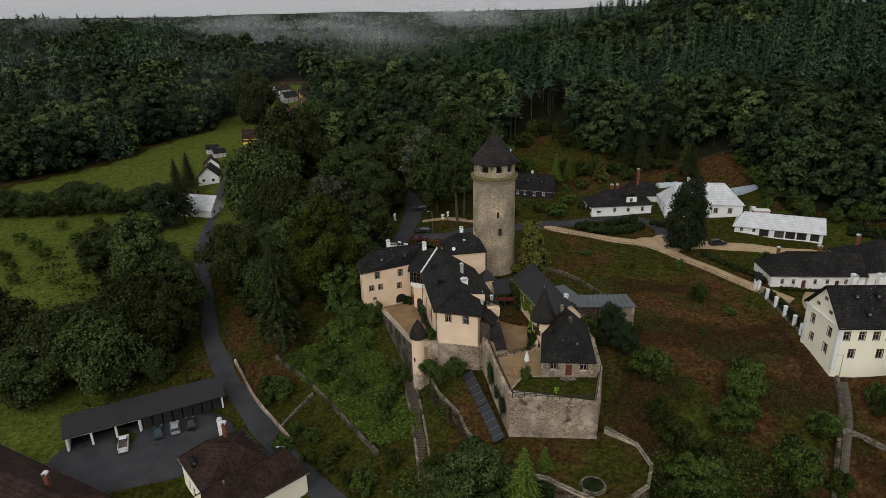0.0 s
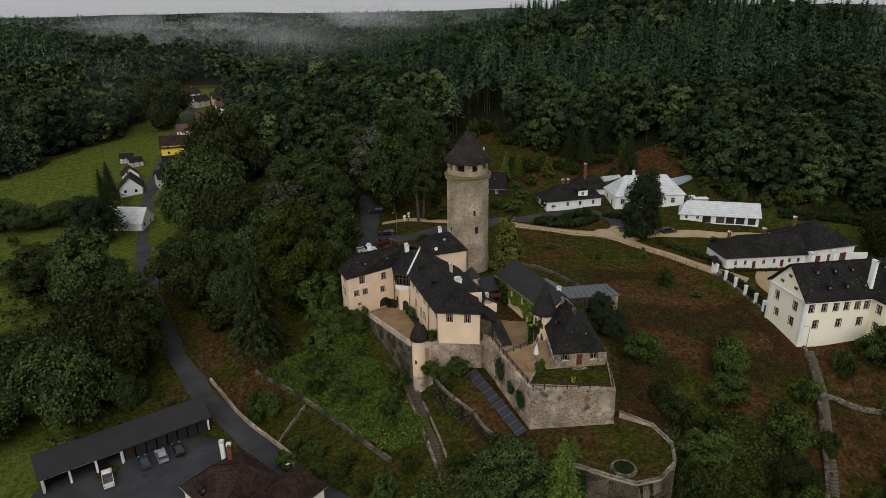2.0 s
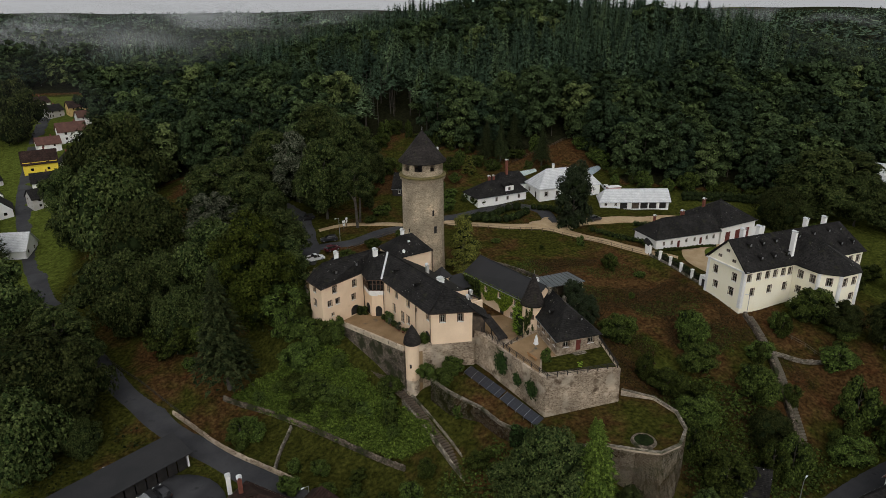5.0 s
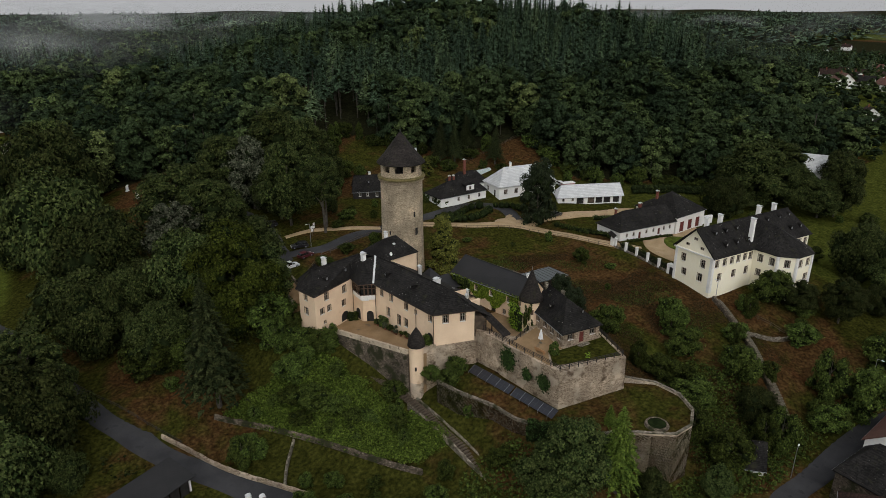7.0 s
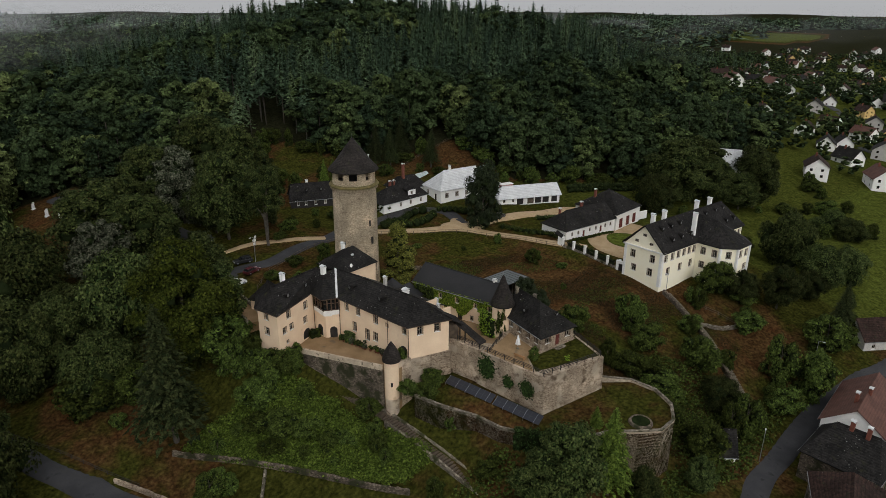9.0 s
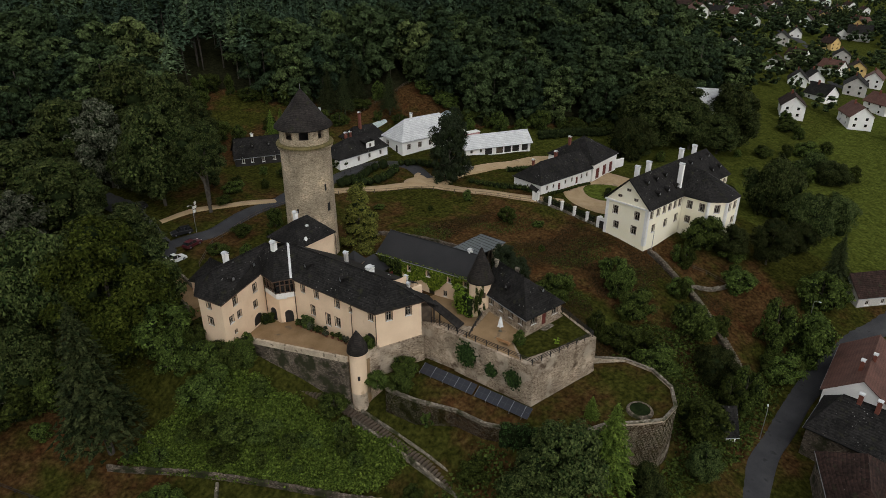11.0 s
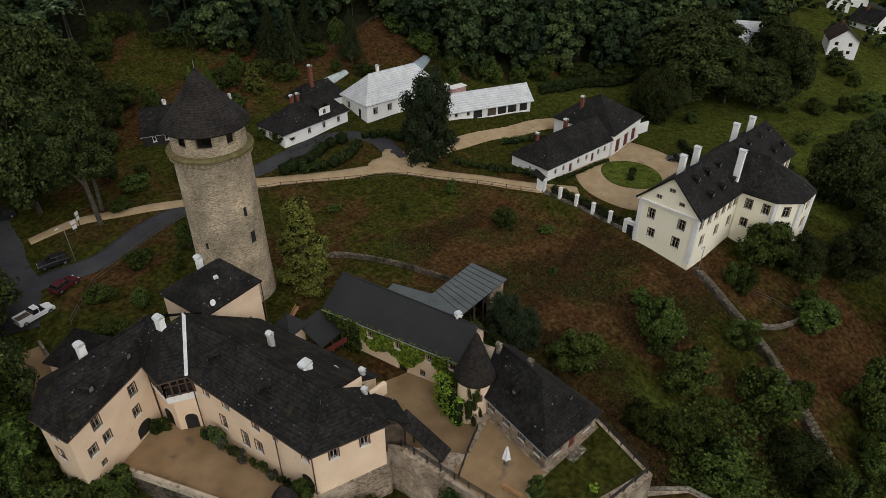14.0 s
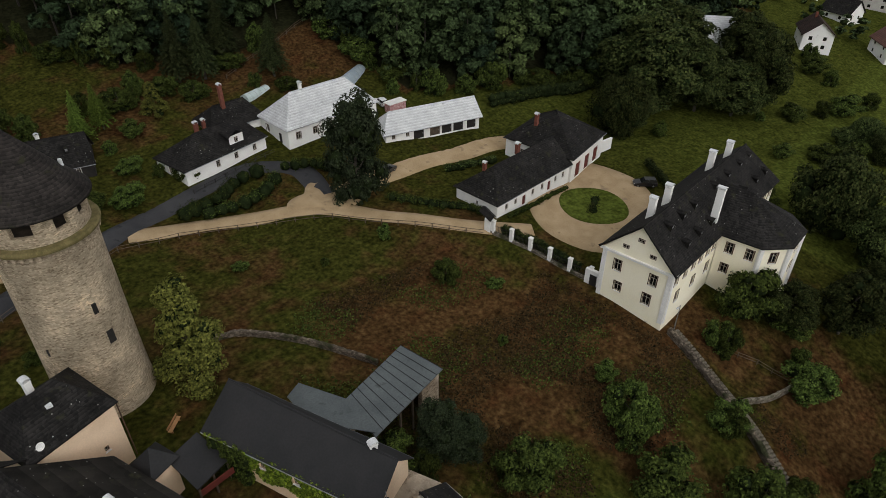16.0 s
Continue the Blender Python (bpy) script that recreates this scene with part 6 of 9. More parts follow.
garden_stairs([(75.2, 104.6), (71.7, 96.6), (67.6, 90.0), (63.6, 83.4), (59.1, 75.4), (55.4, 70.2)], "long worn stone steps beside the old boundary wall")
wall_line("meadow_wall", [(24.5, 149.4), (28.8, 148.3), (33.4, 142.1), (36.4, 135.9), (38.6, 130.5)], 0.9, "ruined dry stone wall in the grass", M_DARKSTONE, 0.6)
wall_line("forecourt_wall", [(73.8, 138.6), (74.6, 130), (74.9, 122), (75.0, 117.8)], 0.6, "low wall under white fence pillars", M_STONE)
# ---------------------------------------------------------------- the villa and its forecourt
def make_villa():
    z0, ze, zr = 13.2, 22.4, 28.3
    p = [(73.3, 117.4), (73.3, 106.4), (110.6, 104.9), (110.9, 116.2)]
    ob = thing("villa", 91, 111, z0, "pale yellow two-storey manor villa with dark slate roof", "villa")
    west = [(2.6, 20.0, 1.15, 1.95), (8.3, 20.0, 1.15, 1.95), (3.2, 16.3, 1.15, 1.7), (7.9, 16.3, 1.25, 2.0)]
    south = [(u, 20.5, 1.05, 1.8) for u in (1.6, 4.4, 7.0, 9.4, 11.8, 13.9)] + [(u, 16.8, 1.1, 1.9) for u in (3.1, 8.3, 13.0)] + [(u, z, 1.1, 1.9) for u in (30.5, 33.5, 36) for z in (20.4, 16.8)]
    east = [(u, z, 1.1, 1.9) for u in (2.5, 5.6, 8.8) for z in (20.4, 16.8)]
    north = [(u, z, 1.1, 1.9) for u in (3, 7, 11, 15, 23, 27, 31, 35) for z in (20.4, 16.8)]
    bm = bmesh.new()
    wall_side(bm, p[0], p[1], z0 - 2, ze, west)
    wall_side(bm, p[1], p[2], z0 - 2, ze, south)
    wall_side(bm, p[2], p[3], z0 - 2, ze, east)
    wall_side(bm, p[3], p[0], z0 - 2, ze, north)
    bm.faces.new([bm.verts.new(v) for v in ((*p[0], ze), (*p[1], ze), (73.3, 111.9, zr - 0.1))])
    part("wall", bm, M_YELLOW, ob)
    for i, hs in ((0, west), (1, south), (2, east), (3, north)):
        for h in hs:
            put_window(ob, p[i], p[(i + 1) % 4], *h, M_FRAME, True)
    for u, z in ((5.5, 25.7), (3.4, 23.8), (7.6, 23.8)):
        put_gable_window(ob, p[0], p[1], u, z, 1.0, 0.65, M_FRAME)
    # white corner strips and cornice
    for bx in ((73.19, 106.38, z0, 73.28, 107.1, ze - 0.35), (73.19, 116.7, z0, 73.28, 117.42, ze - 0.35), (73.32, 106.27, z0, 74.0, 106.36, ze - 0.35)):
        bm = bmesh.new()
        box(bm, *bx)
        part("corner_strip", bm, M_TRIM, ob, "white plaster corner strip")
    bm = bmesh.new()
    box(bm, 72.95, 106.0, ze - 0.35, 73.28, 117.8, ze)
    part("cornice", bm, M_TRIM, ob, "white cornice under the gable")
    bm = bmesh.new()
    box(bm, 73.2, 105.85, ze - 0.35, 88.0, 106.3, ze, None)
    part("cornice", bm, M_TRIM, ob)
    # wing with canted end
    w = [(88.2, 105.7), (88.5, 99.4), (91.6, 96.3), (97.4, 96.2), (100.6, 99.2), (101.0, 105.4)]
    bm = bmesh.new()
    holes = {0: [(1.9, 20.2, 1.1, 1.9), (1.9, 16.4, 1.1, 1.7), (4.9, 20.2, 1.1, 1.9)], 1: [(2.2, 20.2, 1.1, 1.9), (2.2, 16.4, 1.2, 1.6)], 2: [(1.5, 20.2, 1.1, 1.9), (4.3, 20.2, 1.1, 1.9), (4.3, 16.4, 1.2, 1.6)], 3: [(2.2, 20.2, 1.1, 1.9)]}
    for i in range(5):
        wall_side(bm, w[i], w[i + 1], z0 - 3, ze, holes.get(i, []))
    part("wing_wall", bm, M_YELLOW, ob)
    for i, hs in holes.items():
        for h in hs:
            put_window(ob, w[i], w[i + 1], *h, M_FRAME, True)
    for i in (1, 2, 3, 4):
        x, y = w[i]
        bm = bmesh.new()
        lathe(bm, x, y, [(0.42, z0 - 3), (0.42, ze - 0.3)], 8)
        part("corner_strip", bm, M_TRIM, ob)
    wo = offset(w, 0.12)
    for i in range(5):
        bm = bmesh.new()
        tube(bm, (*wo[i], ze - 0.25), (*wo[i + 1], ze - 0.25), 0.18, 0.18, 6)
        part("cornice", bm, M_TRIM, ob)
    # roofs
    e = [(72.8, 118.0), (72.8, 105.8), (111.2, 104.3), (111.5, 116.8)]
    r0, r1 = (72.7, 111.9, zr), (108.2, 110.7, zr)
    bm = bmesh.new()
    roof_faces(bm, [((*e[1], ze - 0.1), (*e[2], ze - 0.1), r1, r0), ((*e[3], ze - 0.1), (*e[0], ze - 0.1), r0, r1), ((*e[2], ze - 0.1), (*e[3], ze - 0.1), r1)])
    part("roof", bm, M_SLATE, ob, "dark slate roof with rows of small hatches")
    eo = offset(w, 0.5)
    top = (94.7, 104.0, 27.0)
    t2 = (94.9, 110.6, 27.6)
    bm = bmesh.new()
    ev = [(*v, ze - 0.12) for v in eo]
    roof_faces(bm, [(ev[0], ev[1], top, t2), (ev[1], ev[2], top), (ev[2], ev[3], top), (ev[3], ev[4], top), (ev[4], ev[5], t2, top)])
    part("wing_roof", bm, M_SLATE, ob)
    for pa, qa in ((r0, r1), ((*e[1], ze), r0), ((*e[0], ze), r0)):
        bm = bmesh.new()
        tube(bm, (pa[0], pa[1], pa[2] + 0.08), (qa[0], qa[1], qa[2] + 0.08), 0.12, 0.12, 6)
        part("ridge", bm, M_SLATE, ob)
    for x, y in ((78.9, 113.6), (83.9, 113.5), (99.0, 113.0), (104.4, 112.2)):
        chimney(ob, x, y, 26, 29.7, 0.85, 1.0)
    chimney(ob, 88.2, 107.2, 23, 29.7, 0.7, 1.1)
    for k, x in enumerate((77.5, 81.5, 85.5, 93.0, 98.0, 103.0, 107.0)):
        for s in (0.3, 0.72) if k not in (3,) else (0.72,):
            y0 = 105.8 - (x - 72.8) * 0.039
            y = y0 + (111.6 - y0) * s
            roof_vent(ob, x + (1.3 if s < 0.5 else 0), y, ze + (zr - ze) * s + 0.25, 0, 1.15)
    # arcade door on the west end
    bm = bmesh.new()
    box(bm, -0.3, -1.6, 0, 0.3, 1.6, 3.0, Matrix.Translation((74.6, 118.6, z0)))
    g = part("garden_gate_wall", bm, M_WHITE, ob, "white wall with an arched gate")
    bm = bmesh.new()
    box(bm, -0.36, -0.6, 0.1, 0.36, 0.6, 2.3, Matrix.Translation((74.6, 118.7, z0)))
    part("gate", bm, M_DARKWOOD, g)


make_villa()

# round lawn of the forecourt with its bed
blob("round_lawn", 95.2, 130.6, lambda a: 6.5, M_GROUND, "round lawn in the gravel forecourt", 0.24, category="lawn")
covered(bpy.data.objects["round_lawn"], -0.25)

# ---------------------------------------------------------------- farm range with coach house
def make_farm():
    a = house("farm_wing", "low white farm wing with dark hipped slate roof", "house", [(77.7, 140.3), (99.2, 138.9), (99.9, 148.4), (78.2, 150.1)], 15.0, 18.4, 22.3, ((82.5, 145.0), (99.4, 143.7)),
              {0: [(2.6, 1.7, 0.8, 1.2), (5.2, 1.7, 0.8, 1.2), (10.2, 1.7, 0.8, 1.2), (13.0, 1.7, 0.8, 1.2), (17.2, 1.7, 0.8, 1.2), (19.6, 1.7, 0.8, 1.2)], 3: [(5, 1.7, 0.5, 0.7)]},
              {0: [(7.6, 1.0, 2.0, M_REDWOOD), (15.2, 1.0, 2.0, M_REDWOOD)]}, M_WHITE, M_SLATE, gables=(1,))
    chimney(a, 81.6, 146.4, 20.5, 23.0, 0.6, 0.6, M_BRICK)
    chimney(a, 91.5, 146.2, 21.0, 23.2, 0.9, 0.7, M_BRICK)
    b = house("coach_house", "white coach house with red arched doors and big dark hipped roof", "house", [(99.6, 138.6), (114.0, 140.0), (113.0, 155.4), (99.0, 154.2)], 14.2, 19.5, 24.2, ((105.6, 146.4), (107.4, 148.0)),
              {3: [(4, 3.0, 0.9, 1.2), (9, 3.0, 0.9, 1.2)]}, {0: [(3.0, 2.2, 3.2, M_REDWOOD), (7.2, 2.2, 3.2, M_REDWOOD), (11.2, 2.2, 3.2, M_REDWOOD)]}, M_WHITE, M_SLATE)
    chimney(b, 102.6, 149.5, 22.0, 24.6, 0.7, 0.7, M_BRICK)
    bm = bmesh.new()
    box(bm, -0.25, -2.2, 0, 0.25, 2.2, 2.6, pose(116.4, 140.6, 14.0, 0, 0, 80), 0.03)
    part("yard_wall", bm, M_WHITE, b)


make_farm()


def make_pillars():
    """White fence pillars of the forecourt with dark railings between."""
    a, b = Vector((73.9, 138.2)), Vector((75.1, 119.6))
    bm = bmesh.new()
    box(bm, -0.3, -0.3, 0, 0.3, 0.3, 2.3, None, 0.03)
    body = data("pillar_shaft", bm, M_WHITE)
    bm = bmesh.new()
    box(bm, -0.38, -0.38, 2.3, 0.38, 0.38, 2.48, None, 0.04)
    cap = data("pillar_cap", bm, M_TRIM)
    n = 5
    for k in range(n + 1):
        c = a.lerp(b, k / n)
        z = gz(c.x, c.y) + 0.25
        ob = thing("fence_pillar", c.x, c.y, z, "square white plastered fence pillar", "pillar", "pillars of the forecourt")
        m = Matrix.Translation((c.x, c.y, z))
        placed("pillar_shaft", body, m, ob)
        placed("pillar_cap", cap, m, ob)
        if k < n:
            d = a.lerp(b, (k + 1) / n)
            z2 = gz(d.x, d.y) + 0.25
            f = thing("iron_railing", c.x, c.y, z, "dark iron railing between white pillars", "railing", "railings of the forecourt")
            for h in (0.5, 1.5):
                bm = bmesh.new()
                tube(bm, (c.x, c.y, z + h), (d.x, d.y, z2 + h), 0.03, 0.03, 5)
                part("rail", bm, M_DARKWOOD, f)
            for j in range(1, 14):
                e = c.lerp(d, j / 14)
                bm = bmesh.new()
                zz = z + (z2 - z) * j / 14
                tube(bm, (e.x, e.y, zz + 0.3), (e.x, e.y, zz + 1.7), 0.025, 0.02, 4)
                part("bar", bm, M_DARKWOOD, f)
    # gate house wall at the path
    ob = thing("gate_wall", 73.9, 139.6, 15.3, "white gate pillar with a dark tiled cap", "wall")
    bm = bmesh.new()
    box(bm, 73.4, 138.6, 15.0, 74.4, 139.8, 17.8, None, 0.03)
    part("pillar_shaft", bm, M_WHITE, ob)
    bm = bmesh.new()
    roof_faces(bm, [((73.0, 138.2, 17.8), (74.0, 138.2, 18.5), (75.0, 141.5, 18.9), (74.0, 141.5, 18.2)), ((75.0, 138.4, 17.8), (74.0, 138.2, 18.5), (75.0, 141.5, 18.9), (76.0, 141.5, 18.2))], 0.08)
    part("cap", bm, M_SLATE, ob)


make_pillars()


# ---------------------------------------------------------------- houses behind the keep
def make_row():
    h = house("gabled_cottage", "white cottage with dark roof and a small dormer", "house", [(45.1, 185.9), (63.4, 187.3), (62.8, 196.0), (44.4, 194.8)], 18.9, 22.0, 25.6, ((50.2, 190.6), (60.5, 191.4)),
              {0: [(7.0, 1.6, 0.9, 1.3), (11.2, 1.6, 0.9, 1.3), (15.6, 1.6, 0.9, 1.3)], 3: [(4.0, 1.6, 0.9, 1.3), (7.4, 1.9, 0.5, 0.7)], 1: [(3, 1.6, 0.8, 1.2)]}, None, M_WHITE, M_SLATE)
    bm = bmesh.new()
    wall_side(bm, (55.6, 187.3), (58.8, 187.5), 22.4, 24.3, [(1.6, 23.3, 0.9, 1.1)])
    d = part("dormer", bm, M_WHITE, h, "white dormer with small window")
    put_window(d, (55.6, 187.3), (58.8, 187.5), 1.6, 23.3, 0.9, 1.1, M_FRAME)
    bm = bmesh.new()
    roof_faces(bm, [((55.2, 186.9, 24.2), (57.2, 186.9, 25.4), (57.0, 191.2, 25.5), (55.0, 190.4, 24.8)), ((59.2, 187.1, 24.2), (57.2, 186.9, 25.4), (57.0, 191.2, 25.5), (59.0, 190.8, 24.8))], 0.1)
    part("dormer_roof", bm, M_SLATE, d)
    chimney(h, 52.4, 192.6, 24.5, 26.8, 0.8, 0.6, M_BRICK)
    chimney(h, 54.2, 192.9, 24.5, 26.7, 0.6, 0.6, M_BRICK)
    g = house("rear_cottage", "dark-roofed annexe with a tall brick chimney", "house", [(57.0, 195.5), (68.5, 194.2), (69.5, 202.5), (58.0, 203.5)], 20.0, 22.6, 25.6, ((60.0, 199.3), (67.0, 198.6)), {1: [(3, 1.5, 0.9, 1.0)]}, None, M_WHITE, M_SLATE)
    chimney(g, 62.0, 198.4, 24.5, 30.0, 0.75, 0.75, M_BRICK)
    w = house("pale_roofed_house", "white house with pale grey hipped roof and arched niches", "house", [(66.7, 184.2), (88.5, 181.6), (90.0, 191.6), (67.4, 194.2)], 19.0, 23.0, 28.0, ((71.2, 188.4), (84.5, 186.8)),
              {0: [(2.4, 1.9, 1.0, 1.5), (6.4, 1.9, 1.0, 1.5), (10.4, 1.9, 1.0, 1.5), (14.4, 1.9, 1.0, 1.5), (18.4, 1.9, 1.0, 1.5)], 3: [(2.6, 1.9, 1.0, 1.5)]}, {3: [(7.0, 1.2, 2.2, M_DARKWOOD)]}, M_WHITE, M_PALEROOF, surround=True)
    chimney(w, 74.2, 188.6, 26.8, 29.4, 0.6, 0.6)
    s = house("stable", "long low stable with pale tiled roof and dark open bays", "stable", [(83.0, 173.4), (103.4, 164.8), (106.2, 171.0), (86.4, 179.4)], 17.0, 19.6, 22.6, ((86.2, 175.8), (104.6, 168.0)),
              {0: [(1.8, 1.5, 0.8, 1.0), (5.0, 1.5, 0.8, 1.0)]}, {0: [(7.6, 2.4, 2.2, M_DARKWOOD), (11.4, 2.4, 2.2, M_WOOD), (14.2, 2.4, 2.2, M_DARKWOOD), (17.0, 2.4, 2.2, M_DARKWOOD), (20.2, 2.2, 2.2, M_DARKWOOD)]}, M_WHITE, M_PALEROOF, gables=(1,), over=0.6)
    b = house("timber_cottage", "black timber cottage with dark roof and white windows", "house", [(22.5, 203.0), (34.8, 198.4), (38.0, 206.0), (25.6, 210.5)], 20.8, 23.4, 27.4, ((25.0, 206.8), (36.0, 202.6)),
              {0: [(2.2, 1.5, 0.7, 1.2), (4.6, 1.5, 0.7, 1.2), (7.6, 1.4, 0.8, 1.5), (10.6, 1.5, 0.8, 1.2)], 1: [(4, 1.5, 0.8, 1.1)]}, None, M_DARKWOOD, M_SLATE, frame_mat=M_TRIM, gables=(1, 3))
    roof_vent(b, 28.0, 202.8, 25.8, -20)
    roof_vent(b, 32.2, 201.3, 25.8, -20)
    chimney(b, 29.6, 205.4, 26.4, 28.4, 0.6, 0.5, M_WHITE)
    # greenhouse tunnels, sheds and stored boards behind
    for x, y, z, l, r, turn, mat_, lab in ((73.5, 204.0, 22.6, 7.0, 1.3, 12, M_POLY, "small arched greenhouse with pale film cover"), (94.5, 196.0, 22.4, 10.0, 1.8, 22, M_BLUETIN, "long arched polytunnel with bluish cover")):
        t = thing("greenhouse", x, y, z, lab, "greenhouse")
        m = pose(x, y, z, 0, 0, turn)
        bm = bmesh.new()
        ends = []
        for xx in (-l / 2, l / 2):
            ends.append([bm.verts.new(m @ Vector((xx, r * math.cos(math.pi * k / 8), r * math.sin(math.pi * k / 8) * 1.1))) for k in range(9)])
            bm.faces.new(ends[-1])
        for k in range(8):
            bm.faces.new((ends[0][k], ends[0][k + 1], ends[1][k + 1], ends[1][k]))
        part("cover", bm, mat_, t)
        for k in range(6):
            bm = bmesh.new()
            for j in range(8):
                a0, a1 = math.pi * j / 8, math.pi * (j + 1) / 8
                xx = -l / 2 + l * k / 5
                tube(bm, m @ Vector((xx, (r + 0.03) * math.cos(a0), (r + 0.03) * math.sin(a0) * 1.1)), m @ Vector((xx, (r + 0.03) * math.cos(a1), (r + 0.03) * math.sin(a1) * 1.1)), 0.03, 0.03, 4)
            part("hoop", bm, M_STEEL, t)
    t = thing("market_booth", 93.5, 180.8, 19.5, "small white-roofed booth with a pink patterned front", "booth")
    m = pose(93.5, 180.8, 19.4, 0, 0, -8)
    bm = bmesh.new()
    box(bm, -2.2, -1.0, 0, 2.2, 1.0, 2.0, m, 0.03)
    part("body", bm, M_PINK, t)
    bm = bmesh.new()
    box(bm, -2.4, -1.2, 2.0, 2.4, 1.2, 2.2, m, 0.05)
    part("roof", bm, M_TRIM, t)


make_row()


def simple_house(name, label, w, d, h, rise, wall, roof, group, windows=True):
    """A gabled house about its own origin; copied over the village."""
    ob = thing(name, 0, 0, 0, label, "house", group)
    pts = [(-w / 2, -d / 2), (w / 2, -d / 2), (w / 2, d / 2), (-w / 2, d / 2)]
    bm = bmesh.new()
    for i in range(4):
        wall_side(bm, pts[i], pts[(i + 1) % 4], -2, h, [(u * math.dist(pts[i], pts[(i + 1) % 4]), z, 1.1, 1.2) for u in (0.25, 0.72) for z in ((1.5,) if h < 3.6 else (1.5, 4.1))])
    for x in (-w / 2, w / 2):
        bm.faces.new([bm.verts.new(v) for v in ((x, -d / 2, h), (x, d / 2, h), (x, 0, h + rise - 0.1))])
    part("wall", bm, wall, ob)
    for i in range(4):
        for u in (0.25, 0.72):
            for z in (1.5,) if h < 3.6 else (1.5, 4.1):
                put_window(ob, pts[i], pts[(i + 1) % 4], u * math.dist(pts[i], pts[(i + 1) % 4]), z, 1.1, 1.2, M_FRAME, name="window_opening")
    bm = bmesh.new()
    o_ = 0.6
    k = rise / (d / 2)
    roof_faces(bm, [((-w / 2 - o_, -d / 2 - o_, h - k * o_), (w / 2 + o_, -d / 2 - o_, h - k * o_), (w / 2 + o_, 0, h + rise), (-w / 2 - o_, 0, h + rise)),
                    ((w / 2 + o_, d / 2 + o_, h - k * o_), (-w / 2 - o_, d / 2 + o_, h - k * o_), (-w / 2 - o_, 0, h + rise), (w / 2 + o_, 0, h + rise))], 0.2)
    part("roof", bm, roof, ob)
    bm = bmesh.new()
    box(bm, w * 0.15, 0.3, h + rise * 0.5, w * 0.15 + 0.7, 1.0, h + rise + 1.0)
    part("chimney", bm, M_BRICK, ob)
    return ob


def put(ob, first, x, y, turn, z=None, s=1.0):
    m = pose(x, y, gz(x, y) if z is None else z, 0, 0, turn) @ Matrix.Diagonal((s, s, s, 1))
    if first:
        ob.matrix_basis = m
        return ob
    return copy_thing(ob, m)


VILLAGE_PLOTS = []


def make_far_village():
    kinds = [
        simple_house("village_house", "white village house with dark gabled roof", 11, 9, 3.4, 4.2, M_WHITE, M_SLATE, "houses of the village"),
        simple_house("village_house", "white village house with brown tiled roof", 12, 9, 5.6, 3.6, M_WHITE, M_BROWNROOF, "houses of the village"),
        simple_house("village_house", "ochre village house with brown tiled roof", 10, 9, 5.4, 3.6, M_OCHRE, M_BROWNROOF, "houses of the village"),
        simple_house("village_house", "white village house with red tiled roof", 13, 9, 5.4, 3.8, M_WHITE, M_REDROOF, "houses of the village"),
        simple_house("village_house", "grey village house with dark roof", 12, 10, 5.2, 3.8, M_GREYWALL, M_SLATE, "houses of the village"),
    ]
    used = set()

    def house_at(k, x, y, turn, s=1.0, z=None):
        VILLAGE_PLOTS.append((x, y))
        put(kinds[k], k not in used, x, y, turn, z, s)
        used.add(k)

    rnd = random.Random(11)
    # the far village in the plain
    for k, x, y, turn in ((1, 224, 129, 25), (0, 265, 131, 70), (3, 237, 109, 35), (2, 359, 143, 20), (0, 307, 148, 30), (1, 366, 177, 80), (4, 299, 127, 15), (4, 392, 161, 20), (0, 330, 193, 60), (0, 287, 149, 20),
                          (3, 351, 153, 75), (1, 342, 207, 40), (4, 409, 203, 15), (1, 459, 244, 50), (0, 515, 240, 30), (3, 334, 128, 10), (2, 424, 178, 65), (0, 448, 208, 20), (1, 318, 172, 10), (3, 270, 108, 60), (0, 480, 190, 40)):
        house_at(k, x, y, turn, 0.95)
    for i in range(90):
        u, v = rnd.random() ** 0.6, rnd.uniform(-1, 1)
        dist = 560 + 780 * u
        ang = radians(69.5 + 7.0 * v - 1.5 * u)
        x, y = dist * math.sin(ang) - 65, dist * math.cos(ang) + 27
        house_at(rnd.choice((0, 0, 1, 1, 2, 3, 4)), x, y, rnd.uniform(0, 180), rnd.uniform(0.95, 1.25))
    # hamlet along the western lane
    for k, x, y, turn, s in ((0, -102.5, 280, 102, 1.0), (0, -107.5, 298, 110, 0.75), (4, -110.5, 319, 30, 0.5), (4, -116, 326, 10, 0.5), (0, -90.5, 306, 8, 0.8), (0, -82.5, 327, 100, 0.95), (3, -94, 360, 15, 0.8), (3, -85, 374, 15, 1.0), (4, -72, 360, 50, 0.6), (3, -80, 404, 20, 0.8), (2, -87, 431, 20, 0.9), (0, -62, 612, 30, 0.8), (1, -108, 452, 40, 0.9), (4, -88.3, 283, 25, 0.8), (2, -71.1, 430.5, 15, 0.8), (4, -99, 432, 40, 0.8), (3, -59.2, 364.1, 70, 0.8)):
        house_at(k, x, y, turn, s)
    y = simple_house("yellow_house", "bright yellow house with dark brown roof", 13, 9, 4.4, 4.6, M_BRIGHT, M_BROWNROOF, "")
    put(y, True, -94.5, 332.5, 8)
    b = simple_house("pale_roofed_barn", "white barn with pale sheet roof beside the lane", 27, 9, 3.0, 4.4, M_WHITE, M_PALEROOF, "")
    put(b, True, -101.0, 246.5, -15)
    b2 = simple_house("pale_roofed_hall", "large pale-roofed hall among tall trees", 24, 11, 8.0, 5.0, M_WHITE, M_PALEROOF, "")
    put(b2, True, 186, 152, 118, 13.5)


make_far_village()


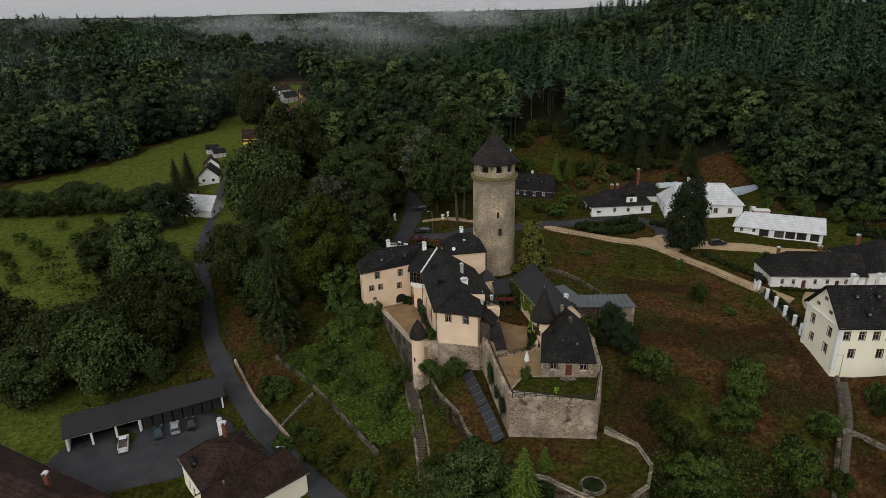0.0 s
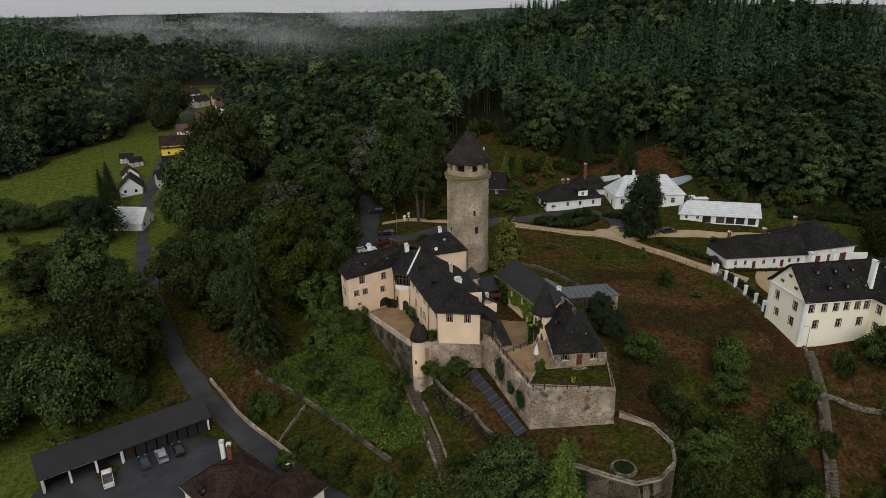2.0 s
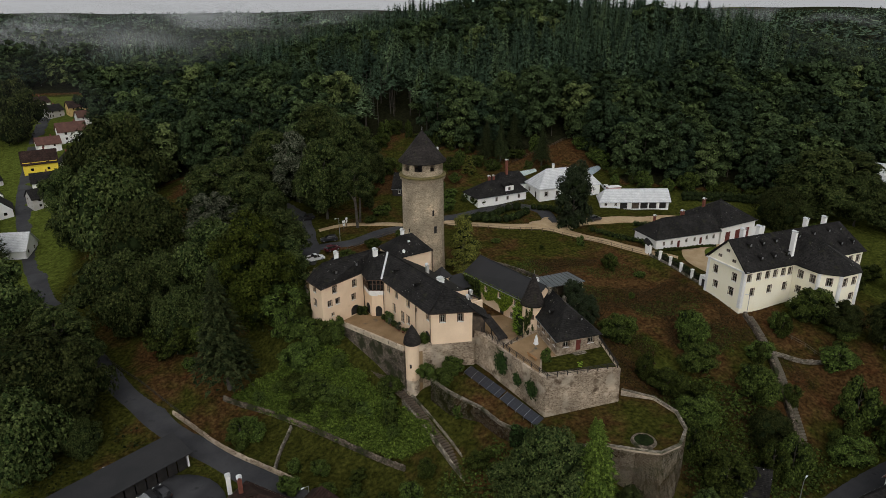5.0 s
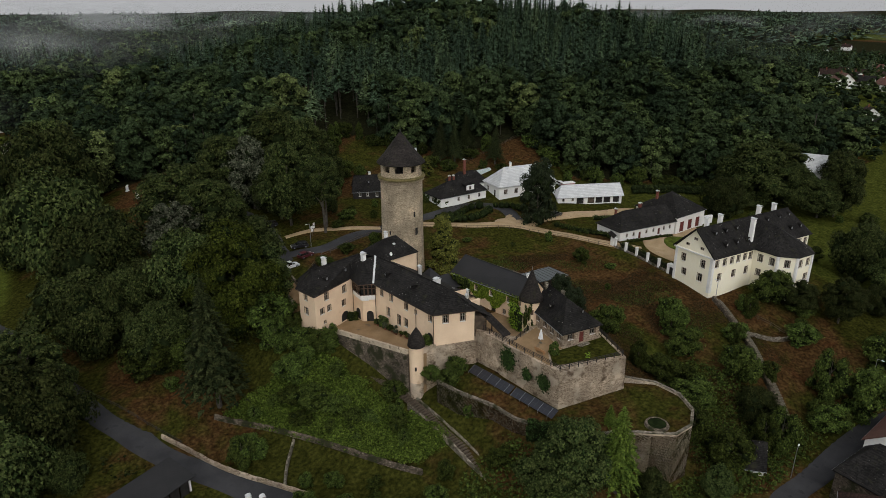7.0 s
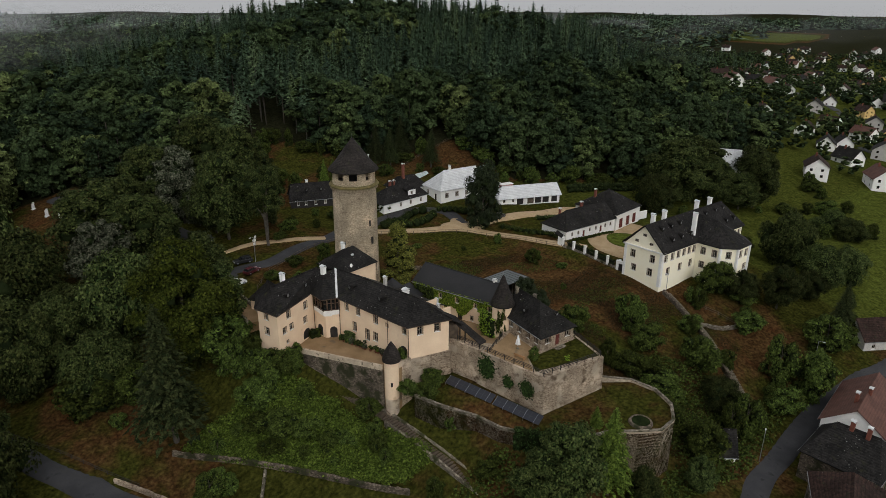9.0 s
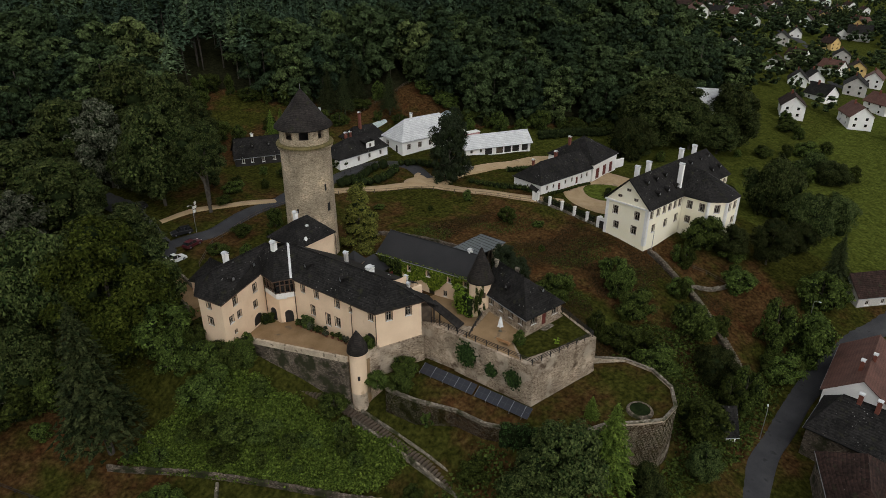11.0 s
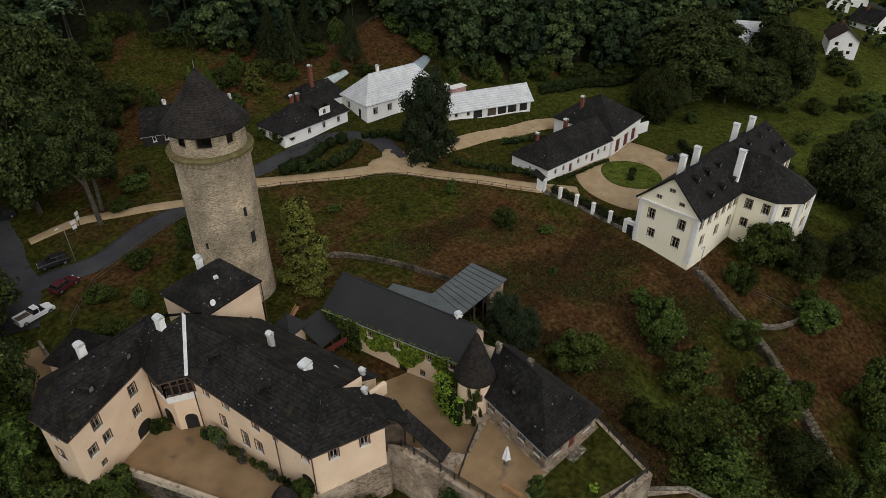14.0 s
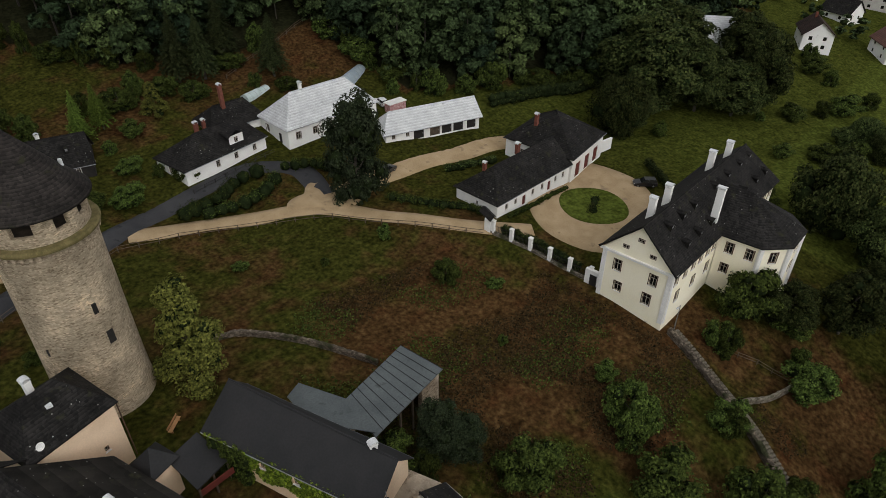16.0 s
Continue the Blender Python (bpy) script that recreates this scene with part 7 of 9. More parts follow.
# ---------------------------------------------------------------- lower village: garage yard and street houses
def make_garage():
    ob = thing("open_garage", -60, 112, 0, "long open garage with dark roof and white posts", "garage")
    a, b = Vector((-73.4, 104.0)), Vector((-47.4, 117.4))
    d = (b - a).normalized()
    nn = Vector((-d.y, d.x))
    L, dep = (b - a).length, 5.4
    m = Matrix.Identity(4)
    for i, v in enumerate(((d.x, nn.x, 0), (d.y, nn.y, 0), (0, 0, 1))):
        m[i][0], m[i][1], m[i][2] = v
    m.translation = (a.x, a.y, 0.05)
    bm = bmesh.new()
    box(bm, 0, dep - 0.2, -1, L, dep, 3.6, m)
    part("back_wall", bm, M_GREYWALL, ob)
    for u in (0, 13.0, L - 0.3):
        bm = bmesh.new()
        box(bm, u, 0.15, -1, u + 0.3, dep - 0.2, 3.3, m)
        part("side_wall", bm, M_WHITE, ob)
    bm = bmesh.new()
    roof_faces(bm, [[tuple(m @ Vector(v)) for v in ((-0.6, -0.7, 3.3), (L + 0.5, -0.7, 3.3), (L + 0.5, dep + 0.5, 4.6), (-0.6, dep + 0.5, 4.6))]], 0.18)
    part("roof", bm, M_DARKTIN, ob, "dark felt mono-pitch roof")
    bm = bmesh.new()
    box(bm, -0.3, -0.3, 2.8, 13.2, 0.0, 3.2, m)
    part("lintel", bm, M_TRIM, ob, "white front beam")
    for u in (0.0, 4.3, 8.6, 12.9):
        bm = bmesh.new()
        box(bm, u - 0.18, -0.3, -0.5, u + 0.18, 0.05, 2.85, m)
        part("post", bm, M_TRIM, ob)
    n = 8
    for k in range(n):
        u0 = 13.4 + (L - 13.8) * k / n
        bm = bmesh.new()
        box(bm, u0 + 0.12, 0.1, 0, u0 + (L - 13.8) / n - 0.12, 0.18, 2.8, m)
        part("door", bm, M_DARKWOOD, ob)
    # chimney stumps on the bank behind
    for u in (7.0, 17.0):
        bm = bmesh.new()
        box(bm, u, dep + 1.2, 0, u + 0.4, dep + 1.6, 3.9, m)
        part("pier", bm, M_GREYWALL, ob)


def make_street_houses():
    h = house("inn", "cream street house with dark hipped roof", "house", [(-47.6, 95.0), (-40.6, 86.4), (-31.6, 94.0), (-38.8, 102.6)], -0.4, 5.2, 8.8, ((-42.5, 94.6), (-37.5, 94.3)), {0: [(3, 1.6, 1.0, 1.4), (3, 4.2, 1.0, 1.4), (7.5, 1.6, 1.0, 1.4), (7.5, 4.2, 1.0, 1.4)], 3: [(3, 4.0, 1.0, 1.4)]}, {0: [(5.2, 1.2, 2.2, M_DARKWOOD)]}, M_YELLOW, M_BROWNROOF)
    chimney(h, -40.0, 97.6, 7.0, 10.4, 0.7, 0.7, M_BRICK)
    chimney(h, -41.6, 99.8, 6.0, 9.6, 0.7, 0.6, M_WHITE)
    roof_vent(h, -43.8, 91.5, 6.6, 40, 1.3)
    h = house("inn_annexe", "long brown-roofed annexe along the lane", "house", [(-38.0, 79.0), (-24.6, 91.5), (-29.0, 97.0), (-42.5, 85.0)], -0.4, 4.4, 8.0, ((-39.0, 83.0), (-28.4, 92.8)), {0: [(4, 1.6, 1.0, 1.4), (10, 1.6, 1.0, 1.4)]}, None, M_YELLOW, M_BROWNROOF, gables=(1, 3))
    bm = bmesh.new()
    tube(bm, (-36.4, 85.0, 6.6), (-36.4, 85.0, 8.2), 0.22, 0.18, 8)
    part("vent_pipe", bm, M_STEEL, h)
    h = house("yard_house", "broad brown-roofed house beside the parking yard", "house", [(-86, 82), (-58, 76.5), (-57.0, 87.0), (-84, 101)], -0.4, 4.0, 7.6, ((-80, 91.5), (-62, 83)), None, None, M_WHITE, M_BROWNROOF)
    chimney(h, -66.0, 86.5, 6.4, 9.2, 0.7, 0.7, M_BRICK)
    # street on the east side
    r = house("gabled_street_house", "street house with brown roof and a white fire gable", "house", [(62.8, 50.4), (80.5, 52.6), (78.6, 63.4), (61.0, 61.2)], -2.0, 4.4, 8.6, ((61.8, 55.8), (79.5, 58.0)), {3: [(3, 1.8, 1.0, 1.4), (8, 1.8, 1.0, 1.4)]}, None, M_WHITE, M_REDROOF, gables=(1, 3))
    chimney(r, 66, 57.4, 7.4, 10.0, 0.8, 0.6, M_BRICK)
    chimney(r, 70, 56.4, 7.0, 9.8, 0.7, 0.6, M_BRICK)
    s = house("slate_street_house", "old street house with mossy dark tiled roof", "house", [(49.4, 47.4), (61.2, 47.6), (60.0, 60.2), (49.2, 59.8)], -2.4, 3.6, 7.2, ((57.6, 50.2), (57.0, 57.4)), None, None, M_DARKSTONE, M_SLATE, gables=())
    chimney(s, 56.6, 52.0, 6.4, 9.2, 0.7, 0.7, M_BRICK)
    chimney(s, 56.8, 54.8, 6.4, 9.0, 0.7, 0.7, M_BRICK)
    s2 = house("brown_street_house", "street house with brown roof and small skylights", "house", [(36.0, 44.0), (48.6, 44.6), (44.2, 56.2), (34.0, 51.0)], -2.6, 3.4, 6.6, ((37.5, 47.8), (45.0, 50.2)), None, None, M_DARKSTONE, M_BROWNROOF)
    for x, y in ((37.4, 50.3), (40.0, 51.5)):
        bm = bmesh.new()
        box(bm, x - 0.5, y - 0.3, 4.0, x + 0.5, y + 0.3, 4.75)
        part("skylight", bm, M_STRIP, s2)
    c = house("roadside_cottage", "small dark cottage hidden beside the street", "house", [(36.1, 73.6), (41.7, 68.0), (46.7, 72.0), (40.9, 78.0)], -2.0, 0.9, 4.3, ((38.7, 75.6), (44.3, 70.2)), None, None, M_WHITE, M_SLATE, gables=(1, 3))
    g = house("grey_cottage", "grey gabled cottage with white window frames", "house", [(99.5, 66.5), (107.5, 61.0), (112.0, 68.0), (104.0, 73.2)], 2.4, 5.6, 9.4, ((101.8, 69.8), (109.8, 64.5)), {3: [(2.4, 1.5, 1.0, 1.2), (5.6, 1.5, 1.0, 1.2), (4.0, 4.6, 1.0, 1.2)], 0: [(2.5, 1.5, 1.0, 1.2), (6.5, 1.5, 1.0, 1.2)]}, None, M_GREYWALL, M_BROWNROOF, frame_mat=M_TRIM, gables=(1, 3))


make_garage()
make_street_houses()
# ---------------------------------------------------------------- trees
def leaf_foliage(name, stops):
    """Leaves of the joined woods: the attribute 'tone' sets each tree's colour, each clump varies."""
    m = bpy.data.materials.new(name)
    m.use_nodes = True
    n, l = m.node_tree.nodes, m.node_tree.links
    bsdf = n["Principled BSDF"]
    at = n.new("ShaderNodeAttribute")
    at.attribute_name = "tone"
    geo = n.new("ShaderNodeNewGeometry")
    ramp = n.new("ShaderNodeValToRGB")
    els = ramp.color_ramp.elements
    els[0].position, els[0].color = stops[0][0], rgb(stops[0][1])
    els[1].position, els[1].color = stops[-1][0], rgb(stops[-1][1])
    for p, c in stops[1:-1]:
        els.new(p).color = rgb(c)
    l.new(at.outputs["Fac"], ramp.inputs["Fac"])
    vr = n.new("ShaderNodeMapRange")
    vr.inputs["To Min"].default_value, vr.inputs["To Max"].default_value = 0.6, 1.45
    l.new(geo.outputs["Random Per Island"], vr.inputs["Value"])
    mx = n.new("ShaderNodeMix")
    mx.data_type, mx.blend_type = "RGBA", "MULTIPLY"
    mx.inputs["Factor"].default_value = 1
    l.new(ramp.outputs["Color"], mx.inputs["A"])
    l.new(vr.outputs["Result"], mx.inputs["B"])
    fn = n.new("ShaderNodeTexNoise")
    fn.inputs["Scale"].default_value, fn.inputs["Detail"].default_value = 1.6, 3
    fc = n.new("ShaderNodeTexCoord")
    l.new(fc.outputs["Object"], fn.inputs["Vector"])
    fr = n.new("ShaderNodeMapRange")
    fr.inputs["From Min"].default_value, fr.inputs["From Max"].default_value = 0.32, 0.68
    fr.inputs["To Min"].default_value, fr.inputs["To Max"].default_value = 0.35, 1.65
    l.new(fn.outputs["Fac"], fr.inputs["Value"])
    fm = n.new("ShaderNodeMix")
    fm.data_type, fm.blend_type = "RGBA", "MULTIPLY"
    fm.inputs["Factor"].default_value = 1.0
    l.new(mx.outputs["Result"], fm.inputs["A"])
    l.new(fr.outputs["Result"], fm.inputs["B"])
    l.new(fm.outputs["Result"], bsdf.inputs["Base Color"])
    bsdf.inputs["Roughness"].default_value = 0.75
    bsdf.inputs["Specular IOR Level"].default_value = 0.02
    return m


M_WOODS = leaf_foliage("woodland_leaves", [(0.0, (0.0155, 0.0259, 0.0139)), (0.45, (0.0310, 0.0471, 0.0201)), (0.8, (0.0517, 0.0725, 0.0263)), (1.0, (0.0787, 0.0994, 0.0352))])
M_FIRS = leaf_foliage("woodland_needles", [(0.0, (0.0301, 0.0500, 0.0327)), (0.6, (0.0552, 0.0872, 0.0492)), (1.0, (0.0966, 0.1346, 0.0664))])


def ico(level):
    bm = bmesh.new()
    bmesh.ops.create_icosphere(bm, subdivisions=level, radius=1.0)
    v = np.array([tuple(x.co) for x in bm.verts])
    f = np.array([[q.index for q in p.verts] for p in bm.faces])
    bm.free()
    return v, f


def crown_lobes(rng, n, h, r, low, shape):
    """Centres and radii of the lobes that make a crown."""
    c = []
    for i in range(n):
        t = (i + 0.5) / n
        z = low + (h - low) * t
        if shape == "round":
            prof = math.sin(math.pi * min(1, 0.12 + 0.80 * t)) ** 0.7
        elif shape == "column":
            prof = 0.9 * math.sin(math.pi * min(1, 0.2 + 0.74 * t)) ** 0.5
        else:
            prof = 1 - 0.85 * t
        a = i * 2.4 + rng.uniform(-0.5, 0.5)
        d = r * prof * math.sqrt(rng.uniform(0.10, 0.80))
        s = r * (0.22 + 0.17 * prof) * rng.uniform(0.7, 1.25)
        c.append((d * math.cos(a), d * math.sin(a), z * 1.0 - s * 0.25, s))
    return np.array(c)


def crown(rng, lobes, leaves, size, level=1, squash=0.85, core=0.66, clumps=8):
    """Small leaves over clumps that sit on lobes, round a dark core: verts, tris, and how many tris are core."""
    v0, f0 = ico(level)
    vs, ts = [], []
    base = 0
    for cx, cy, cz, s in lobes:
        j = 1 + 0.3 * (rng.random(len(v0)) - 0.5)
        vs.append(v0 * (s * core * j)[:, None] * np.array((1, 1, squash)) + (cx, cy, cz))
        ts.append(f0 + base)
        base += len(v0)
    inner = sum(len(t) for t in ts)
    # clumps sit on the upper and outer side of each lobe
    n = len(lobes) * clumps
    d = rng.normal(size=(n, 3))
    d[:, 2] += 0.45
    out = lobes[:, :2] / (np.abs(lobes[:, :2]).max() + 1e-6)
    if clumps > 1:
        d[:, :2] += np.repeat(out, clumps, 0) * 0.5 * (np.abs(out).max() <= 1)
    d /= np.linalg.norm(d, axis=1)[:, None]
    ls = np.repeat(lobes[:, 3], clumps)
    cc = np.repeat(lobes[:, :3], clumps, 0) + d * (ls * 0.62)[:, None] * np.array((1, 1, squash))
    cr = ls * rng.uniform(0.46, 0.74, n)
    w = cr ** 2
    pick_ = rng.choice(n, leaves, p=w / w.sum())
    e = rng.normal(size=(leaves, 3))
    e[:, 2] = e[:, 2] * 0.8 + 0.35
    e += d[pick_] * 0.7
    e /= np.linalg.norm(e, axis=1)[:, None]
    c = cc[pick_] + e * (cr[pick_] * (0.62 + 0.55 * rng.random(leaves)))[:, None] * np.array((1, 1, 0.8))
    nrm = e * 0.8 + d[pick_] * 0.4 + np.array((0, 0, 0.35)) + 0.38 * rng.normal(size=(leaves, 3))
    nrm /= np.linalg.norm(nrm, axis=1)[:, None]
    u = np.cross(nrm, rng.normal(size=(leaves, 3)))
    u /= np.linalg.norm(u, axis=1)[:, None]
    t = np.cross(nrm, u)
    k = size * (0.6 + 0.9 * rng.random(leaves))[:, None]
    tri = np.stack([c - u * k, c + u * k * 0.55 + t * k * 0.75, c + u * k * 0.55 - t * k * 0.75 + nrm * k * 0.25], 1).reshape(-1, 3)
    vs.append(tri)
    ts.append(np.arange(leaves * 3).reshape(-1, 3) + base)
    return np.concatenate(vs), np.concatenate(ts), inner


def conifer(rng, h, r, tiers, per, low=0.08, droop=0.35, sprays=5, fat=0.15):
    """Drooping branches in whorls, each a row of hanging sprays, round a slim dark cone: verts, tris, core tris."""
    m = 7
    a = 2 * math.pi * np.arange(m) / m
    cone = np.column_stack([0.30 * r * np.cos(a), 0.30 * r * np.sin(a), np.full(m, h * low)])
    vs = [cone, np.array([(0, 0, h * 0.98)])]
    ts = [np.array([(k, (k + 1) % m, m) for k in range(m)])]
    i = np.repeat(np.arange(tiers), per)
    t = (i + 0.3) / tiers
    gap = h * (1 - low) / tiers
    n = tiers * per
    a = 2 * math.pi * (np.tile(np.arange(per), tiers) + (i % 3) / 3) / per + rng.uniform(-0.35, 0.35, n)
    long = (r * (1 - t) ** 0.8 + 0.008 * h) * rng.uniform(0.55, 1.18, n)
    z = h * (low + (1 - low) * t) + gap * rng.uniform(-0.8, 0.8, n)
    f = np.tile((np.arange(sprays) + 0.6) / sprays, n)
    a, long, z, t = [np.repeat(q, sprays) for q in (a, long, z, t)]
    k = n * sprays
    f = np.clip(f + rng.uniform(-0.1, 0.1, k), 0.12, 1.02)
    ca, sa = np.cos(a), np.sin(a)
    rad = long * f
    c = np.column_stack([ca * rad, sa * rad, z + 0.14 * long - droop * long * f ** 1.6 * rng.uniform(0.7, 1.2, k)])
    side = np.column_stack([-sa, ca, np.zeros(k)]) * (long * fat * (1.25 - 0.7 * f) * rng.uniform(0.6, 1.5, k) + 0.003 * h)[:, None]
    step = long / sprays * 1.5 + 0.004 * h
    way = np.column_stack([ca, sa, -droop * rng.uniform(0.6, 2.4, k)])
    way += rng.normal(size=(k, 3)) * 0.25
    drop = np.column_stack([np.zeros(k), np.zeros(k), step * rng.uniform(0.1, 0.7, k)])
    tri = np.stack([c + side - drop, c - side - drop * rng.uniform(0.2, 1.4, k)[:, None], c + way * step[:, None] - drop * 0.2], 1).reshape(-1, 3)
    vs.append(tri)
    ts.append(np.arange(k * 3).reshape(-1, 3) + m + 1)
    return np.concatenate(vs), np.concatenate(ts), m


NO_QUADS = np.zeros((0, 4), int)


def mesh_of(name, v, q, t, material, tone=None, inner=None, core=0):
    """A mesh from arrays of verts, quads and tris; the tris of the core (a count, or one flag each) take the inner material."""
    me = bpy.data.meshes.new(name)
    loops = np.concatenate([q.ravel(), t.ravel()]) if len(q) else t.ravel()
    starts = np.concatenate([np.arange(len(q)) * 4, len(q) * 4 + np.arange(len(t)) * 3])
    me.vertices.add(len(v))
    me.vertices.foreach_set("co", np.asarray(v, np.float32).ravel())
    me.loops.add(len(loops))
    me.loops.foreach_set("vertex_index", loops.astype(np.int32))
    me.polygons.add(len(starts))
    me.polygons.foreach_set("loop_start", starts.astype(np.int32))
    me.update()
    if tone is not None:
        a = me.attributes.new("tone", "FLOAT", "POINT")
        a.data.foreach_set("value", np.asarray(tone, np.float32))
    me.materials.append(material)
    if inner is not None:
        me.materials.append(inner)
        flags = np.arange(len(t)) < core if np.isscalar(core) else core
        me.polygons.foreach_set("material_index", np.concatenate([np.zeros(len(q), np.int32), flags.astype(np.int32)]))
    return me


def trunk_mesh(rng, h, r, lobes, material=None):
    bm = bmesh.new()
    tube(bm, (0, 0, -0.8), (0.05 * r, 0, h * 0.35), 0.022 * h, 0.016 * h, 8)
    tube(bm, (0.05 * r, 0, h * 0.35), (0, 0.04 * r, h * 0.8), 0.016 * h, 0.006 * h, 7)
    for cx, cy, cz, s in lobes[:: max(1, len(lobes) // 7)]:
        z0 = min(cz * 0.7, h * 0.6)
        tube(bm, (0.03 * r, 0, z0), (cx * 0.8, cy * 0.8, cz), 0.012 * h, 0.004 * h, 5)
    return data("trunk", bm, material or M_BARK)


def tree_kind(seed, name, label, kind, material, h=16.0, r=6.0, leaves=2600, size=0.42, low=0.2, shape="round", lobes=16, category="tree", group=""):
    """A tree with a trunk and a leafy crown, about its own origin."""
    rng = np.random.default_rng(seed)
    ob = thing(name, 0, 0, 0, label, category, group)
    if kind == "needle":
        v, t, core = conifer(rng, h, r, 44, 15, 0.04 if low < 0.1 else low, 0.42, 10, 0.10)
        tr = trunk_mesh(rng, h, r, np.array([(0, 0, h * 0.6, 1)]))
    else:
        lb = crown_lobes(rng, lobes, h * 0.93, r, h * low, shape)
        v, t, core = crown(rng, lb, 400, size)
        k = r / np.percentile(np.hypot(v[:, 0], v[:, 1]), 96)
        kz = h / v[:, 2].max()
        lb[:, :2] *= k
        lb[:, 2] *= kz
        lb[:, 3] *= k
        v, t, core = crown(np.random.default_rng(seed + 1), lb, leaves, size)
        tr = trunk_mesh(rng, h, r, lb)
    part("trunk", tr, None, ob, "")
    part("crown", mesh_of("crown", v, NO_QUADS, t, material, None, M_INNER_SHADE, core), None, ob, "")
    return ob, h, r


def plant(kind, rows, turn_seed=3):
    """Copies of tree templates at (x, y, height, radius)."""
    rnd = random.Random(turn_seed)
    templates = kind if isinstance(kind, list) else [kind]
    for i, (x, y, h, r, *z) in enumerate(rows):
        ob, h0, r0 = templates[i % len(templates)]
        if templates is BROAD and r / h > 0.48:
            ob, h0, r0 = BROAD_WIDE[i % len(BROAD_WIDE)]
        m = pose(x, y, (z[0] if z else gz(x, y)) - 0.1, rnd.uniform(-2, 2), rnd.uniform(-2, 2), rnd.uniform(0, 360)) @ Matrix.Diagonal((r / r0, r / r0, h / h0, 1))
        if ob.name in PLANTED:
            copy_thing(ob, m)
        else:
            ob.matrix_basis = m
            PLANTED.add(ob.name)


BROAD = [tree_kind(s, "broadleaf_tree", "tall dense green broadleaf tree on the castle slopes", "leaf", M_LEAF, lobes=36, shape=sh, group="broadleaf trees", leaves=17000, size=0.25) for s, sh in ((1, "round"), (2, "round"), (3, "column"), (4, "round"))]
PLANTED = set()
BROAD_WIDE = [tree_kind(s, "broadleaf_tree", "broad spreading green tree on the castle slopes", "leaf", M_LEAF, h=11, r=7, lobes=40, low=0.14, group="broadleaf trees", leaves=17000, size=0.24) for s in (5, 6, 7)]
plant(BROAD, [
    (-21.9, 150.7, 16.5, 6.0), (-51.3, 199.1, 21, 11.0), (-22.3, 193.6, 19.5, 8.3), (-68.2, 230.0, 20, 10.8), (-1.5, 193.5, 24, 8.0),
    (-73.7, 158.4, 15, 7.0), (-59.0, 174.5, 9, 6.6), (-73.8, 140.9, 10.8, 6.9), (-78.8, 149.0, 13.8, 6.1), (0.8, 80.0, 11, 4), (4.4, 77.6, 12, 4.0), (14.6, 70.6, 8, 2.8), (27.5, 67.6, 7.0, 2.6),
     (132.6, 143.7, 11.5, 5.4),
])
plant(BROAD, [
    (-82.4, 166.5, 25, 8.6), (-70.0, 152.8, 21, 7.0), (-96.0, 139.7, 10.8, 6.8), (-91.5, 123.3, 7.2, 6.2), (-106.4, 135.1, 10.8, 6.6),
    (-81.9, 141.2, 11.5, 6.8), (-98.5, 178.8, 14.5, 6.7), (-3.9, 208.3, 25.8, 9.0), (-2.0, 200.9, 17.8, 6.9), (-110.2, 385.6, 17.5, 8.6), (-70.6, 278.9, 11, 6.0),
    (-42, 176, 13, 7.5), (-34, 165, 11, 6), (-60, 212, 16, 9), (-72, 256, 13, 6.5), (-58, 258, 17, 9),
], 4)
plant(BROAD, [
    (-77, 262, 10, 5.5), (-58, 300, 13, 7), (-52, 330, 15, 8),
    (172, 142, 17, 8), (186, 138, 15, 7), (166, 150, 20, 9), (146, 146, 18, 8),  (148, 158, 21, 9),
], 5)
# trees and bushes on the bank below the villa
plant(BROAD, [
    (96.1, 86.3, 11.5, 4.6), (90.4, 93.2, 9.0, 3.6), (108.7, 84.2, 8.0, 4.2), (122, 97.0, 9.0, 4.6), (119.4, 86.1, 6.5, 4.0), (171, 97.8, 5.0, 4.4), (127.1, 82.7, 6.0, 3.6), (113.4, 75.6, 11, 3.6), (164.1, 103, 4.6, 3.4), (163.4, 93.2, 4.2, 3.2),
], 31)
# the park round the villa and the meadow groves
plant(BROAD, [
    (163.2, 125.9, 20, 7), (157.6, 128.3, 15, 6), (166.2, 100.0, 8, 4), (148.6, 144.7, 22, 6.5), (127.5, 143.0, 7.5, 4.2), (152.0, 135.5, 19, 6),
], 21)
plant(BROAD, [
    (-54.4, 165.1, 10, 5), (-44.6, 155.3, 7, 4.5), (-66.0, 129.5, 7.5, 4), (-48.9, 171.9, 8, 5), (11.5, 214.5, 24, 8), (-8.0, 228.0, 20, 7), (5.0, 225.0, 21, 7), (-45.0, 195.0, 16, 7),
], 22)
plant(BROAD, [
    (-67.6, 139.6, 9.8, 4.8), (-77.7, 127.6, 9.5, 6.0), (52.4, 77.4, 7.0, 4.2), (-14.5, 204, 17, 6), (-22, 212, 19, 7), (-18, 201, 15, 5), (-30, 206, 18, 7.5),
    (8, 206, 17, 6), (13, 214, 19, 6.5), (2, 216, 20, 7), (-12, 222, 18, 6.5), (12, 195, 12, 4.2), (18, 212, 14, 5), (-28, 172, 15, 6.5),
    (-20, 166, 13, 5), (-30, 158, 14, 5.5), (-88, 132, 9, 6),
], 9)
HEDGEROW = [(-112, 252, 5.5, 4.2), (-119, 249, 5, 4.4), (-126, 247, 6, 4.8), (-133, 245, 6.5, 5), (-142, 243, 7, 5.2), (-150, 241, 6, 5), (-158, 240, 5, 4.4), (-167, 238, 5.5, 4.6), (-176, 238, 5, 4.4)]
plant(BROAD, HEDGEROW, 10)
